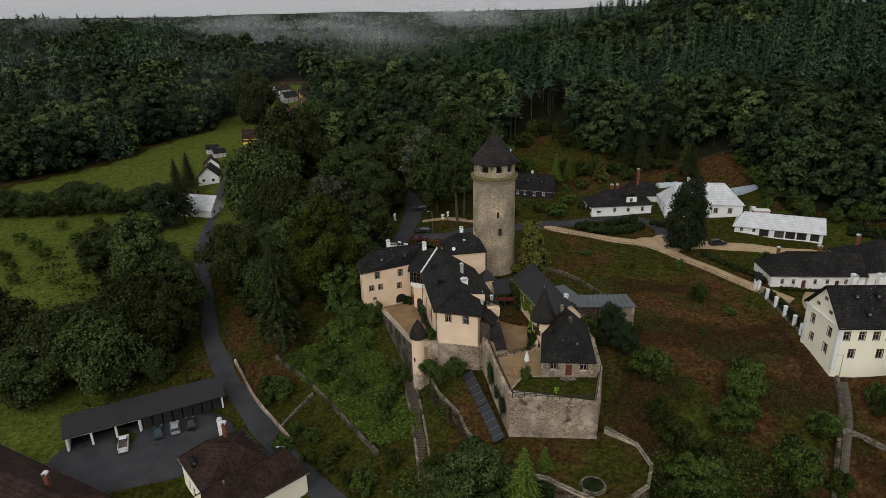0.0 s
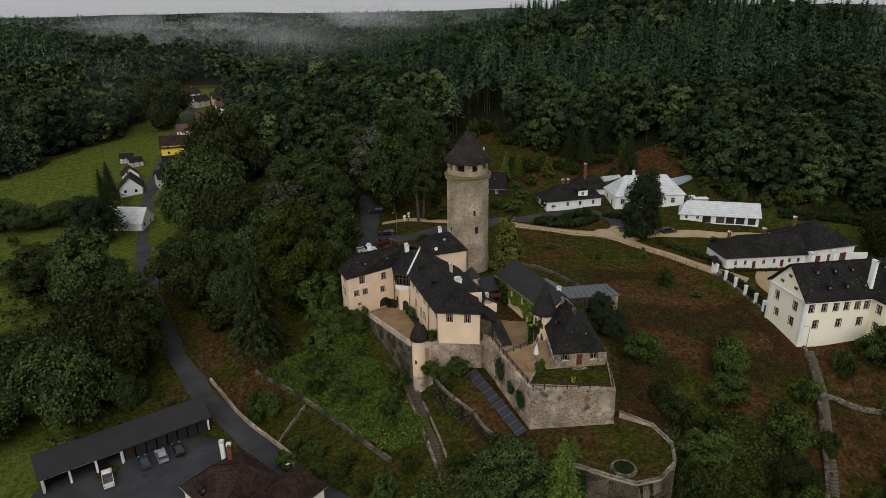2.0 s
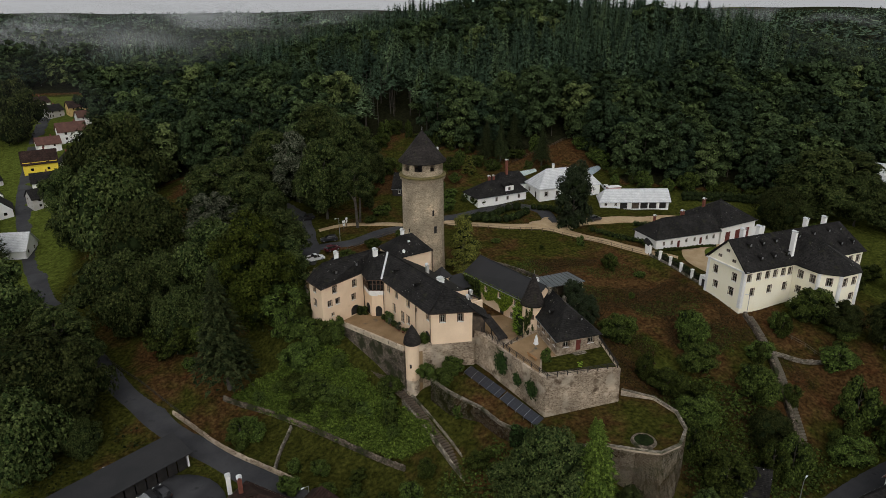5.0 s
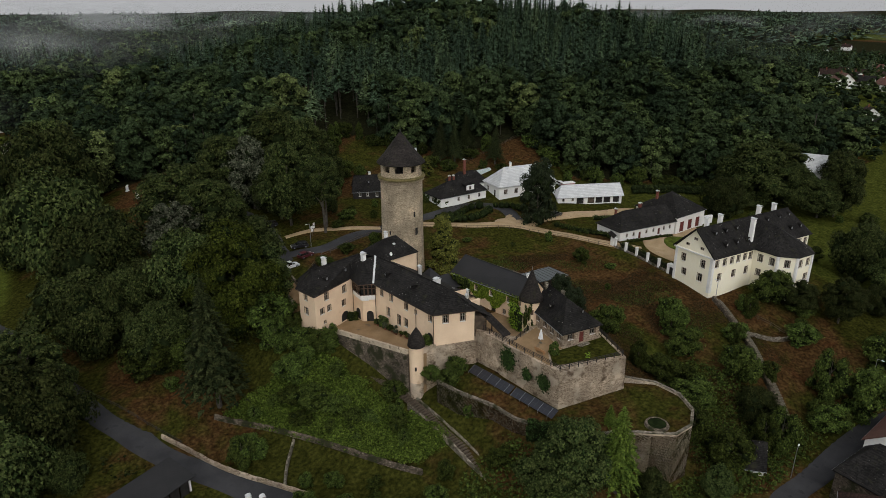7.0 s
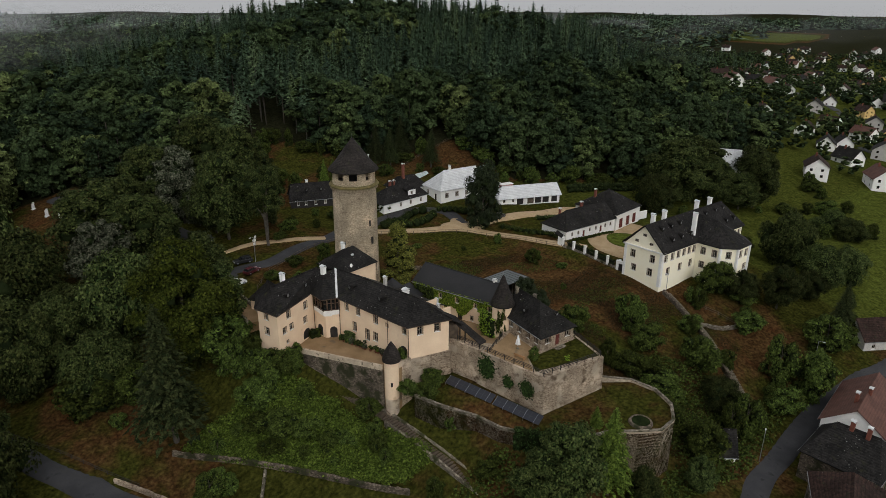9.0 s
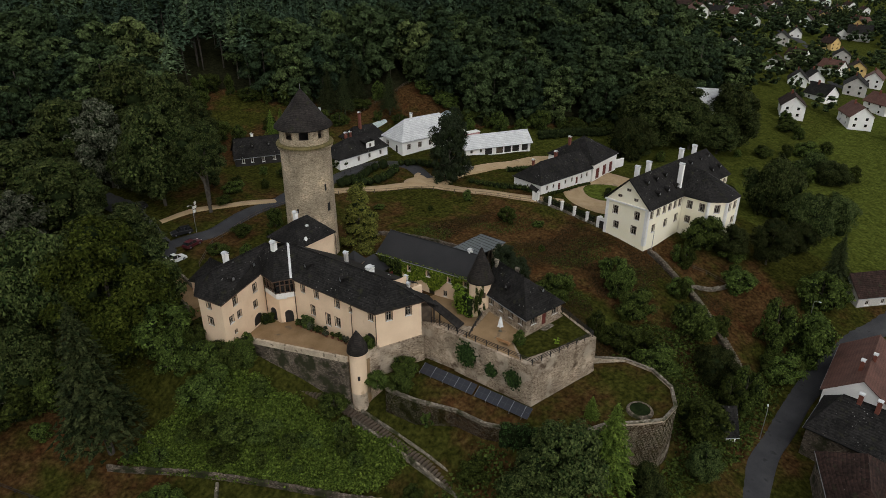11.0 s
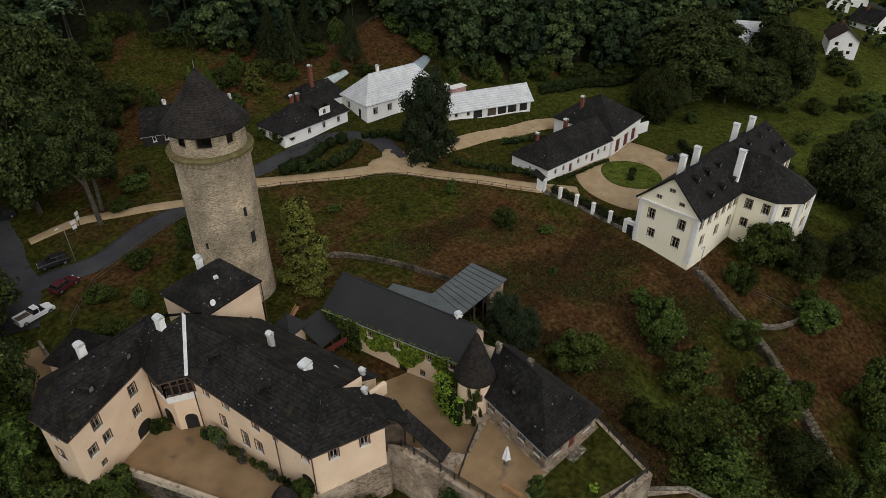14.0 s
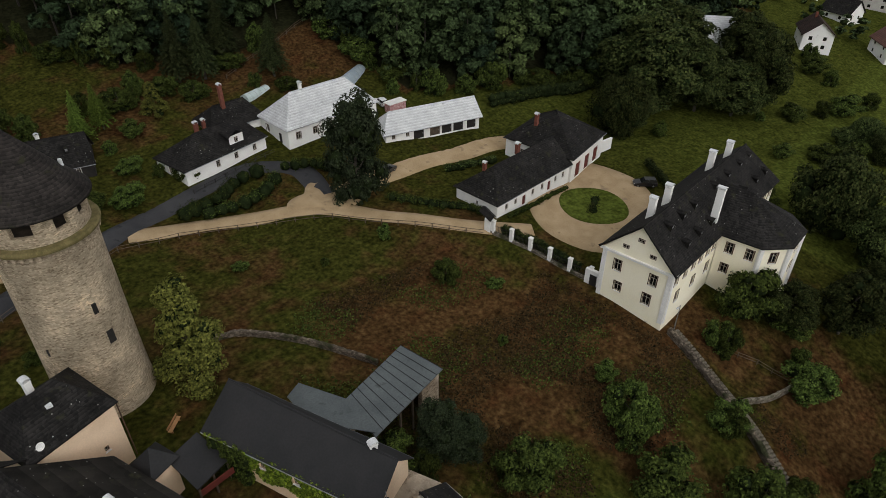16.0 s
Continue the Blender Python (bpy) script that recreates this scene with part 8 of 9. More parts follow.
plant(tree_kind(16, "orchard_tree", "small light green fruit tree in the orchard meadow", "leaf", M_LEAF_BRIGHT, h=5, r=2.8, lobes=14, leaves=2400, size=0.16, low=0.3, group="orchard trees"),
      [(-138, 206, 4.6, 2.6), (-128, 214, 4.4, 2.6), (-120, 206, 4.8, 3.0), (-131, 199, 4.4, 2.8), (-143, 196, 4.6, 2.9), (-136, 189, 4.2, 2.4), (-121, 222, 4.0, 2.2), (-112, 212, 4.6, 2.8), (-147, 213, 4.6, 2.8), (-128, 230, 4, 2.2), (-107, 205, 4.4, 2.6), (-117, 196, 4.4, 2.6), (-106, 222, 4.2, 2.6), (-140, 226, 4.0, 2.4), (-130, 180, 4.0, 2.2), (-152, 203, 4.4, 2.6)])
plant(tree_kind(14, "tall_ash_tree", "tall open tree with pale forked trunks", "leaf", M_LEAF, h=22, r=6, lobes=22, leaves=11000, size=0.22, low=0.46), [(4.4, 181.6, 22, 5.6), (6.4, 186.0, 20, 4.8)])
plant(tree_kind(11, "chestnut_tree", "broad bright green chestnut tree beside the castle", "leaf", M_LEAF_BRIGHT, lobes=48, leaves=32000, size=0.2, low=0.1), [(-28.9, 149.1, 25.0, 9.2)])
plant(tree_kind(12, "flowering_tree", "greyish tree with pale seed clusters", "leaf", M_LEAF_GREY, lobes=38, leaves=17000, size=0.26, low=0.12), [(-34.0, 189.2, 19.5, 7.6), (-6.6, 212.9, 19.0, 6.4)])
plant(tree_kind(15, "dark_tree", "tall dark dense tree beside the lane", "leaf", M_LEAF_DARK, lobes=36, leaves=14000, size=0.24, low=0.08, shape="column"), [(-103.0, 229.0, 17, 6.5)])
plant(tree_kind(13, "copper_tree", "very dark dense copper-leaved tree", "leaf", M_LEAF_DARK, lobes=34, leaves=14000, size=0.24, low=0.08, shape="column"), [(65.3, 162.4, 20.0, 5.4), (33.1, 115.0, 7.6, 3.2), (36.0, 113.0, 5.5, 2.6)])
SPRUCE = tree_kind(21, "spruce_tree", "tall dark spruce with drooping branches", "needle", M_NEEDLE, h=26, r=6.2)
plant(SPRUCE, [(-38.0, 135.2, 28.5, 6.2), (100.3, 72.7, 13.2, 3.0), (143, 100.2, 6.5, 2.4), (-97.5, 234.0, 23.0, 5.4), (-105.5, 264, 17, 4.4), (81, 207, 13, 3.6), (68, 214, 13, 3.4), (63, 216, 14, 3.6), (76, 218, 14, 3.6)])
plant(tree_kind(22, "young_spruce", "light green young conifer below the bastion", "needle", M_LUSH, h=16, r=4.0), [(11.1, 75.0, 17.0, 3.9), (37.9, 209.0, 10, 2.3), (43, 211, 9, 2.4), (15.2, 81.2, 7.5, 2.0)])
plant(tree_kind(23, "golden_conifer", "dense golden-green conical conifer", "leaf", M_NEEDLE_GOLD, h=15, r=4.2, lobes=34, leaves=11000, size=0.2, low=0.06, shape="cone"), [(21.8, 146.4, 14.5, 4.7), (52.9, 208.9, 7.2, 2.2)])
SHRUBS = [tree_kind(s, "shrub", "round dense green shrub on the slope", "leaf", M_BUSH, h=5, r=3, lobes=18, leaves=6000, size=0.155, low=0.12, category="shrub", group="shrubs on the slopes") for s in (31, 32)]
plant(SHRUBS, [
    (50.5, 94.4, 6.4, 4.0), (52.7, 100.2, 6.0, 2.3), (38.9, 106.0, 5.2, 2.8), (36.8, 94.8, 5.0, 2.7), (56.5, 84.9, 6.0, 3.1), (61.8, 81.7, 3.8, 2.7),
    (54.9, 101.9, 6.0, 2.6), (63.6, 91.5, 4.0, 2.1),
    (-47.4, 151.5, 7.0, 4.7), (-38.1, 119.7, 5.0, 3.6), (35.1, 187.3, 3.4, 2.2), (-14.5, 90.0, 4.5, 3.0), (58.9, 136.0, 3.6, 1.7), (59.6, 150.3, 2.6, 1.6),
])
plant(SHRUBS, [
     (-86, 287, 4.5, 4.0),
    (-20.6, 129.5, 3.6, 2.6), (-23, 123, 3.6, 3.0), (-18, 114, 3.4, 2.8), (-24, 130, 4.4, 3.0), (-25, 138, 6, 4), (-24, 144, 7, 4.5), (-11.5, 107.5, 3.4, 2.4), (-19.4, 119, 2.6, 2.2),
], 7)
plant(SHRUBS, [
    (-1.2, 106.6, 2.6, 1.7, 12.3), (-0.4, 101.2, 2.4, 1.6), (1.8, 109.0, 2.6, 1.7, 12.7), (13.6, 94.6, 2.3, 1.4, 20.0), (-2.6, 112.9, 2.6, 1.0, 17.2), (17.2, 106.6, 5.6, 1.5, 18.6), (-1.5, 90.0, 2.4, 1.7), (44, 88, 4, 3), (40, 84, 5, 3.4), (34, 78, 6, 3.6), (36, 72, 6, 3.6),
    (42.7, 83.5, 4.4, 2.6), (39.3, 91.0, 4.2, 2.8), (51, 71, 7.5, 4.2), (63.2, 68.6, 4.6, 2.8), (48, 72.5, 6, 3.4),
    (-32, 104, 2.2, 1.6), (-30, 108, 2.4, 1.8), (-22, 97, 2.0, 1.5), (-18, 93, 2.2, 1.7), (-26, 100, 1.8, 1.3), (-45, 145, 2.4, 2.2), (28, 118, 3.2, 2.4), (30, 114, 3.5, 2.4),
], 8)

plant(SHRUBS, [
    (-9.2, 114.4, 3, 2), (-16.6, 124.2, 3, 2.2), (-3.2, 110.0, 2.4, 1.5, 12.2), (-10.8, 109.9, 4, 2.2), (-15.1, 113.1, 2, 1.6), (-12, 105.2, 2.5, 1.8), (-36.6, 120.3, 4, 2.4), (-29.8, 108.1, 2, 1.2), (-26, 105, 2.5, 1.3), (-9.7, 94.4, 3, 2.2), (-20.1, 100.8, 1.5, 1.2), (-15.2, 130.5, 4, 2.6), (-28.1, 128, 2, 1.6), (-18.7, 111, 1.6, 1.3), (-40.6, 149.5, 6, 3.5), (-33, 128.5, 2.6, 2), (-25.5, 126, 3, 2.2), (-22, 116, 2.2, 1.7), (-26, 121, 2.4, 1.8),
], 23)
plant(SHRUBS, [
    (-21.2, 133.2, 4.4, 2.6), (-20.8, 136.6, 4.6, 2.6), (-18.6, 131.4, 3.8, 2.3), (-22.4, 140, 5.0, 2.8), (-16.4, 129.6, 3.0, 1.9), (175, 112, 3.6, 2.8), (182, 108, 4.2, 3.2), (190, 104, 4.0, 3.0), (168, 117, 3.0, 2.4), (197, 116, 4.0, 3.0), (152, 104, 3.8, 2.8), (158, 99, 4.2, 3.2), (166, 94, 4.4, 3.4), (172, 90, 4.4, 3.2), (146, 112, 2.4, 1.8), (160, 122, 2.2, 1.7),
    (203, 122, 4, 3), (210, 126, 4.2, 3.2), (120, 108, 3.4, 2.4), (112, 105, 3.0, 2.2), (118, 118, 2.6, 2.0), (134, 136, 3.0, 2.4), (30, 190, 2.4, 1.8), (22, 187, 2.2, 1.6), (14, 188, 2.6, 2.0), (17, 192, 2.4, 1.8), (9, 184, 1.8, 1.5),
    (26, 194.6, 2.0, 1.6), (40, 196, 2.6, 1.8), (43, 192, 2.2, 1.6), (46, 188, 2.4, 1.7), (11.9, 165.5, 4.0, 2.6), (4, 166, 2.2, 1.8), (8, 161, 1.8, 1.4), (-4, 162, 2.0, 1.6), (0, 157, 2.6, 2.0), (-6, 153, 2.6, 1.9), (2, 151, 2.0, 1.6), (64, 130, 1.4, 1.1), (48, 152, 1.2, 1.0), (38, 160, 1.2, 1.0), (55, 122, 1.4, 1.1), (60, 108, 1.8, 1.3),
], 12)


plant(tree_kind(33, "golden_bush", "small bright yellow-green bush on the terrace lawn", "leaf", M_IVY, h=1.2, r=0.5, lobes=8, leaves=900, size=0.07, low=0.1, category="shrub"), [(18.1, 90.6, 1.1, 0.5, 20.06)])
plant(SHRUBS, [
    (86.9, 98.6, 7, 3.3), (77.8, 97.8, 4.8, 2.6), (80.9, 86.2, 4.2, 2.9), (84.4, 89, 3.4, 2.2), (91.1, 72.1, 7.3, 3.9), (69.9, 73.6, 9.3, 4.9), (72.7, 67.9, 8.6, 3.7), (83.5, 70.1, 4, 2.2), (63.9, 69.2, 4, 2.8), (62.9, 71.7, 4.1, 1.9), (64.9, 92.3, 3.3, 2), (56.7, 85.5, 5.4, 2.4), (89.9, 92.8, 2.9, 2.6), (78.2, 99.1, 4.1, 3), (102.3, 72, 4.6, 2.9),
], 32)
# undergrowth and young trees along the edge of the wood
plant(SHRUBS, [
    (-9.4, 250.4, 4.1, 2.2), (-5.2, 245, 6.2, 3.3), (1.7, 241.1, 4.6, 2.4), (4.6, 236.9, 3.4, 3.5), (12, 231.3, 5.7, 2.3), (16.4, 229.4, 5.4, 3.4), (23.1, 232.4, 4.9, 3.1), (26, 237.3, 4.4, 2.1), (31.3, 240.5, 4.7, 2.5), (35.2, 246.7, 6, 3.4), (38.8, 247.3, 4.9, 2.7), (43.2, 242.6, 5.8, 2.1), (46.9, 236.6, 3.6, 2.9), (50.7, 232.5, 6.5, 2.3), (54.5, 228.6, 5, 2.4), (59.8, 223.5, 3.8, 2.9), (66.5, 221.4, 2.7, 2.4), (70.5, 215.4, 3.4, 2.5), (74.5, 214.9, 2.7, 3.1), (83.7, 215.9, 5.4, 3.5), (101.6, 209.9, 4.1, 3.5), (100.9, 204.3, 3.7, 2.3), (100.7, 200.8, 4, 3.5), (100.7, 195.7, 2.7, 2.3), (102.4, 189.2, 3.7, 2.2), (103.3, 183.5, 3.3, 2.1), (105.2, 180, 5.2, 2.2), (112.6, 176.2, 3.5, 3.6), (118.9, 173.3, 5.6, 2.7), (127.5, 170.7, 3.5, 2.7), (130.6, 168.1, 3.5, 3.4), (138.5, 165.2, 2.6, 2.4), (141.7, 163.4, 3.4, 3.4), (146.4, 161.2, 6.2, 2.9),
], 24)
plant(SHRUBS, [
    (48, 214, 4, 2.6), (53, 217, 4.5, 3), (58, 214, 3.5, 2.4), (42, 217, 4, 3), (62, 209, 3.4, 2.2), (31, 216, 4.5, 3), (26, 220, 5, 3.2), (22, 214, 3.6, 2.4), (16, 206, 3, 2.2), (40, 203, 2.4, 1.8), (46, 206, 2.6, 1.9), (75, 206, 3, 2.2), (80, 201, 2.6, 2), (98, 186, 3, 2.2), (101, 190, 3.4, 2.4), (90, 190, 2, 1.5),
], 25)


def scatter_woods():
    """Joined woods: leafy and needle trees with their own tones."""
    rng = np.random.default_rng(77)
    leafy, upper, firs, far_leafy, far_firs, horizon = [], [], [], [], [], []
    for s in range(6):
        g = np.random.default_rng(200 + s)
        lb = crown_lobes(g, 22, 0.95, 0.29, 0.12, "round" if s % 3 else "column")
        leafy.append(crown(g, lb, 3000, 0.025, 0, 0.95, 0.64, 6))
        upper.append(crown(g, lb[::2] * (1, 1, 1, 1.25), 1150, 0.038, 0, 0.95, 0.66, 5))
        firs.append(conifer(g, 1.0, 0.20, 20, 9, 0.10, 0.42, 5, 0.20))
    for s in range(3):
        g = np.random.default_rng(300 + s)
        far_leafy.append(crown(g, crown_lobes(g, 8, 0.9, 0.36, 0.2, "round"), 150, 0.062, 0, 0.9, 0.86, 4))
        far_firs.append(conifer(g, 1.0, 0.2, 8, 6, 0.10, 0.6, 2, 0.3))
        horizon.append(conifer(g, 1.0, 0.24, 5, 5, 0.10, 0.6, 1, 0.5))

    pines = [conifer(np.random.default_rng(400 + s), 1.0, 0.16, 12, 9, 0.52, 0.35, 5, 0.22) for s in range(3)]

    def trunks(rows, share):
        """Bare lower stems of the trees that stand at the edge of the wood."""
        vs, ts = [], []
        for i, (x, y, z, h) in enumerate(rows):
            r, top = 0.012 * h, h * share
            lean = rng.normal(size=2) * 0.02 * h
            for k in range(5):
                a = 2 * math.pi * k / 5
                c, s = math.cos(a), math.sin(a)
                vs += [(x + r * c, y + r * s, z - 1), (x + lean[0] + r * 0.6 * c, y + lean[1] + r * 0.6 * s, z + top)]
                b, d = 10 * i + 2 * k, 10 * i + 2 * ((k + 1) % 5)
                ts += [(b, d, d + 1), (b, d + 1, b + 1)]
        me = mesh_of("forest_trunks", np.array(vs), NO_QUADS, np.array(ts), M_STEM)
        tagged(new("forest_trunks", me), "bare pale stems at the edge of the wood", "forest", "", "stuff")

    def join(name, templates, rows, material, label):
        vs, ts, tone, dark = [], [], [], []
        base = 0
        for x, y, z, h, wide, turn, tn, k in rows:
            v, t, core = templates[int(k) % len(templates)]
            c, s = math.cos(turn), math.sin(turn)
            xy = np.stack([v[:, 0] * c - v[:, 1] * s, v[:, 0] * s + v[:, 1] * c], 1) * h * wide
            vs.append(np.column_stack([xy + (x, y), v[:, 2] * h + z - 0.4]).astype(np.float32))
            ts.append(t + base)
            tone.append(np.full(len(v), tn, np.float32))
            dark.append(np.arange(len(t)) < core)
            base += len(v)
        me = mesh_of(name, np.concatenate(vs), NO_QUADS, np.concatenate(ts), material, np.concatenate(tone), M_INNER_SHADE, np.concatenate(dark))
        ob = new(name, me)
        tagged(ob, label, "forest", "", "stuff")

    def rows_in(x0, x1, y0, y1, step, keep):
        gx, gy = np.meshgrid(np.arange(x0, x1, step), np.arange(y0, y1, step))
        x = gx.ravel() + rng.uniform(-0.48, 0.48, gx.size) * step
        y = gy.ravel() + rng.uniform(-0.48, 0.48, gy.size) * step
        k = keep(x, y)
        return x[k], y[k]

    def sector(x, y):
        a = np.degrees(np.arctan2(x + 20, y - 10))
        return (a > -42) & (a < 82)

    near = lambda x, y: wooded(x, y) & (np.hypot(x - 20, y - 150) < 330) & sector(x, y) & ~((np.hypot(x - 158, y - 136) < 15))
    x, y = rows_in(-260, 330, 140, 480, 7.0, near)
    z = land(x, y)
    patch = np.array([noise.noise((a / 60, b / 60, 3.0)) for a, b in zip(x, y)])
    needle = (z > 36) & (patch > -0.08) | (patch > 0.22) & (x < 100)
    n = len(x)
    tone = np.clip(0.42 + 0.30 * rng.normal(size=n), 0, 1)
    hl, hf = rng.uniform(13, 24, n), rng.uniform(16, 28, n)
    turn = rng.uniform(0, 6.28, n)
    kk = rng.integers(0, 6, n)
    gap = (np.abs(x - 41) < 15) & (y < 292) & (y > 240)
    needle |= gap
    a = needle & ~gap
    join("conifer_forest", firs, np.column_stack([x, y, z, hf, np.ones(n), turn, tone, kk])[a], M_FIRS, "dense dark spruce forest covering the hill")
    b = ~needle
    keep = rng.random(n) < 0.93
    rows = np.column_stack([x, y, z, hl, rng.uniform(0.9, 1.3, n), turn, tone, kk])
    join("pine_stand", pines, np.column_stack([x, y, z, rng.uniform(20, 27, n), np.ones(n), turn, tone, kk])[gap], M_FIRS, "tall pines with bare stems at the edge of the wood")
    rim = (~wooded(x, y - 14) | ~wooded(x + 6, y - 12)) & ~gap & (y < 275)
    trunks(np.column_stack([x, y, z, hl])[rim | gap], 0.85)
    close = np.hypot(x - 20, y - 150) < 190
    join("broadleaf_forest", leafy, rows[b & keep & close], M_WOODS, "mixed green broadleaf forest on the lower hillside")
    join("upper_broadleaf_forest", upper, rows[b & keep & ~close], M_WOODS, "mixed green broadleaf forest higher on the hills")
    far = lambda x, y: wooded(x, y) & (np.hypot(x - 20, y - 150) >= 330) & (np.hypot(x, y) < 1150) & sector(x, y)
    x, y = rows_in(-700, 1150, 150, 1150, 12.0, far)
    n = len(x)
    z = land(x, y)
    patch = np.array([noise.noise((a / 90, b / 90, 8.0)) for a, b in zip(x, y)])
    tone = np.clip(0.42 + 0.3 * rng.normal(size=n), 0, 1)
    rows = np.column_stack([x, y, z, rng.uniform(15, 23, n), rng.uniform(0.95, 1.3, n), rng.uniform(0, 6.28, n), tone, rng.integers(0, 3, n)])
    join("far_conifer_forest", far_firs, rows[patch > -0.05], M_FIRS, "distant dark spruce woods")
    join("far_broadleaf_forest", far_leafy, rows[patch <= -0.05], M_WOODS, "distant green broadleaf woods")
    # trees and gardens between the houses of the plain
    town = lambda x, y: (x > 175) & (np.hypot(x, y) < 1250) & sector(x, y) & ~wooded(x, y) & (np.array([noise.noise((a / 45, b / 45, 1.0)) for a, b in zip(x, y)]) > -0.12)
    x, y = rows_in(175, 1150, 40, 620, 13.5, town)
    free = np.ones(len(x), bool)
    for hx, hy in VILLAGE_PLOTS:
        free &= np.hypot(x - hx, y - hy) > 9.5
    x, y = x[free], y[free]
    n = len(x)
    rows = np.column_stack([x, y, land(x, y), rng.uniform(6, 14, n), rng.uniform(1.1, 1.5, n), rng.uniform(0, 6.28, n), np.clip(0.5 + 0.3 * rng.normal(size=n), 0, 1), rng.integers(0, 3, n)])
    join("village_trees", far_leafy, rows, M_WOODS, "garden trees among the distant village houses")
    x, y = rows_in(-1800, 2600, 700, 2700, 42, lambda x, y: (np.hypot(x, y) >= 1100) & (np.hypot(x, y) < 2700) & sector(x, y))
    n = len(x)
    rows = np.column_stack([x, y, land(x, y), rng.uniform(18, 28, n), rng.uniform(2.4, 3.4, n), rng.uniform(0, 6.28, n), np.clip(0.42 + 0.3 * rng.normal(size=n), 0, 1), rng.integers(0, 3, n)])
    join("horizon_forest", horizon, rows, M_FIRS, "wooded ridges on the horizon")


scatter_woods()
# ---------------------------------------------------------------- cars
def car(label, paint_, kind="hatch", group=""):
    """A parked car about its own origin, nose towards +x."""
    L = {"hatch": 4.2, "suv": 4.6, "pickup": 5.2}[kind]
    ob = thing("car" if kind != "pickup" else "pickup_truck", 0, 0, 0, label, "car" if kind != "pickup" else "truck", group)
    W, h0, h1 = 0.88, 0.28, 0.92 if kind == "hatch" else 1.02
    bm = bmesh.new()
    # side profile swept across, drawn in towards the roof
    prof = [(-L / 2, h0), (-L / 2 - 0.02, 0.62), (-L / 2 + 0.08, h1), (L / 2 - 1.15, h1), (L / 2 - 0.15, h1 - 0.2), (L / 2, 0.6), (L / 2 - 0.03, h0)]
    rows = []
    for y, k in ((-W, 0.96), (-W * 0.97, 1.0), (W * 0.97, 1.0), (W, 0.96)):
        rows.append([bm.verts.new((x * (0.985 if abs(y) == W else 1), y, z * k)) for x, z in prof])
    for a, b in zip(rows, rows[1:]):
        for i in range(len(prof)):
            j = (i + 1) % len(prof)
            bm.faces.new((a[i], a[j], b[j], b[i]))
    bm.faces.new(rows[0])
    bm.faces.new(rows[-1][::-1])
    body = part("body", bm, paint_, ob)
    c0, c1, top = {"hatch": (-L / 2 + 0.15, L / 2 - 1.2, 1.44), "suv": (-L / 2 + 0.12, L / 2 - 1.3, 1.66), "pickup": (-0.55, L / 2 - 1.25, 1.72)}[kind]
    bm = bmesh.new()
    lo = [(c0, -W * 0.94), (c1, -W * 0.94), (c1, W * 0.94), (c0, W * 0.94)]
    hi = [(c0 + 0.35, -W * 0.74), (c1 - 0.75, -W * 0.74), (c1 - 0.75, W * 0.74), (c0 + 0.35, W * 0.74)]
    v0 = [bm.verts.new((x, y, h1 - 0.02)) for x, y in lo]
    v1 = [bm.verts.new((x, y, top - 0.06)) for x, y in hi]
    for i in range(4):
        bm.faces.new((v0[i], v0[(i + 1) % 4], v1[(i + 1) % 4], v1[i]))
    bm.faces.new(v1)
    part("glasshouse", bm, M_GLASS, ob, "dark tinted windows")
    bm = bmesh.new()
    box(bm, c0 + 0.33, -W * 0.75, top - 0.07, c1 - 0.73, W * 0.75, top, None, 0.03)
    part("roof", bm, paint_, ob)
    for s in (-1, 1):
        bm = bmesh.new()
        tube(bm, (c0 + (c1 - c0) * 0.52, s * W * 0.945, h1), (c0 + (c1 - c0) * 0.52, s * W * 0.75, top - 0.03), 0.05, 0.05, 4)
        part("pillar", bm, paint_, ob)
    if kind == "pickup":
        for y0, y1 in ((-W, -W + 0.06), (W - 0.06, W)):
            bm = bmesh.new()
            box(bm, -L / 2, y0, h1, -0.6, y1, h1 + 0.34)
            part("bed_side", bm, paint_, ob)
        bm = bmesh.new()
        box(bm, -L / 2 - 0.03, -W + 0.06, h1, -L / 2 + 0.03, W - 0.06, h1 + 0.34)
        part("tailgate", bm, paint_, ob)
        bm = bmesh.new()
        box(bm, -L / 2 + 0.05, -W + 0.08, h1 + 0.01, -0.62, W - 0.08, h1 + 0.05)
        part("bed", bm, M_WOOD, ob)
    for x in (-L / 2 + 0.8, L / 2 - 0.82):
        for s in (-1, 1):
            bm = bmesh.new()
            tube(bm, (x, s * (W - 0.16), 0.33), (x, s * (W + 0.03), 0.33), 0.33, 0.33, 16)
            wheel = part("wheel", bm, M_RUBBER, ob, "black tyre")
            bm = bmesh.new()
            tube(bm, (x, s * (W + 0.025), 0.33), (x, s * (W + 0.045), 0.33), 0.2, 0.18, 12)
            part("rim", bm, M_STEEL, wheel)
    for s in (-1, 1):
        bm = bmesh.new()
        box(bm, L / 2 - 0.16, s * 0.62 - 0.16, 0.62, L / 2 + 0.01, s * 0.62 + 0.16, 0.74, None, 0.02)
        part("headlight", bm, M_STRIP, ob)
        bm = bmesh.new()
        box(bm, -L / 2 - 0.03, s * 0.7 - 0.1, 0.66, -L / 2 + 0.08, s * 0.7 + 0.1, 0.82, None, 0.02)
        part("tail_light", bm, M_REDWOOD, ob)
    return ob


def park(ob, x, y, turn, z=None, first=True):
    m = pose(x, y, (gz(x, y) + 0.13) if z is None else z, 0, 0, turn)
    if first:
        ob.matrix_basis = m
        return ob
    return copy_thing(ob, m)


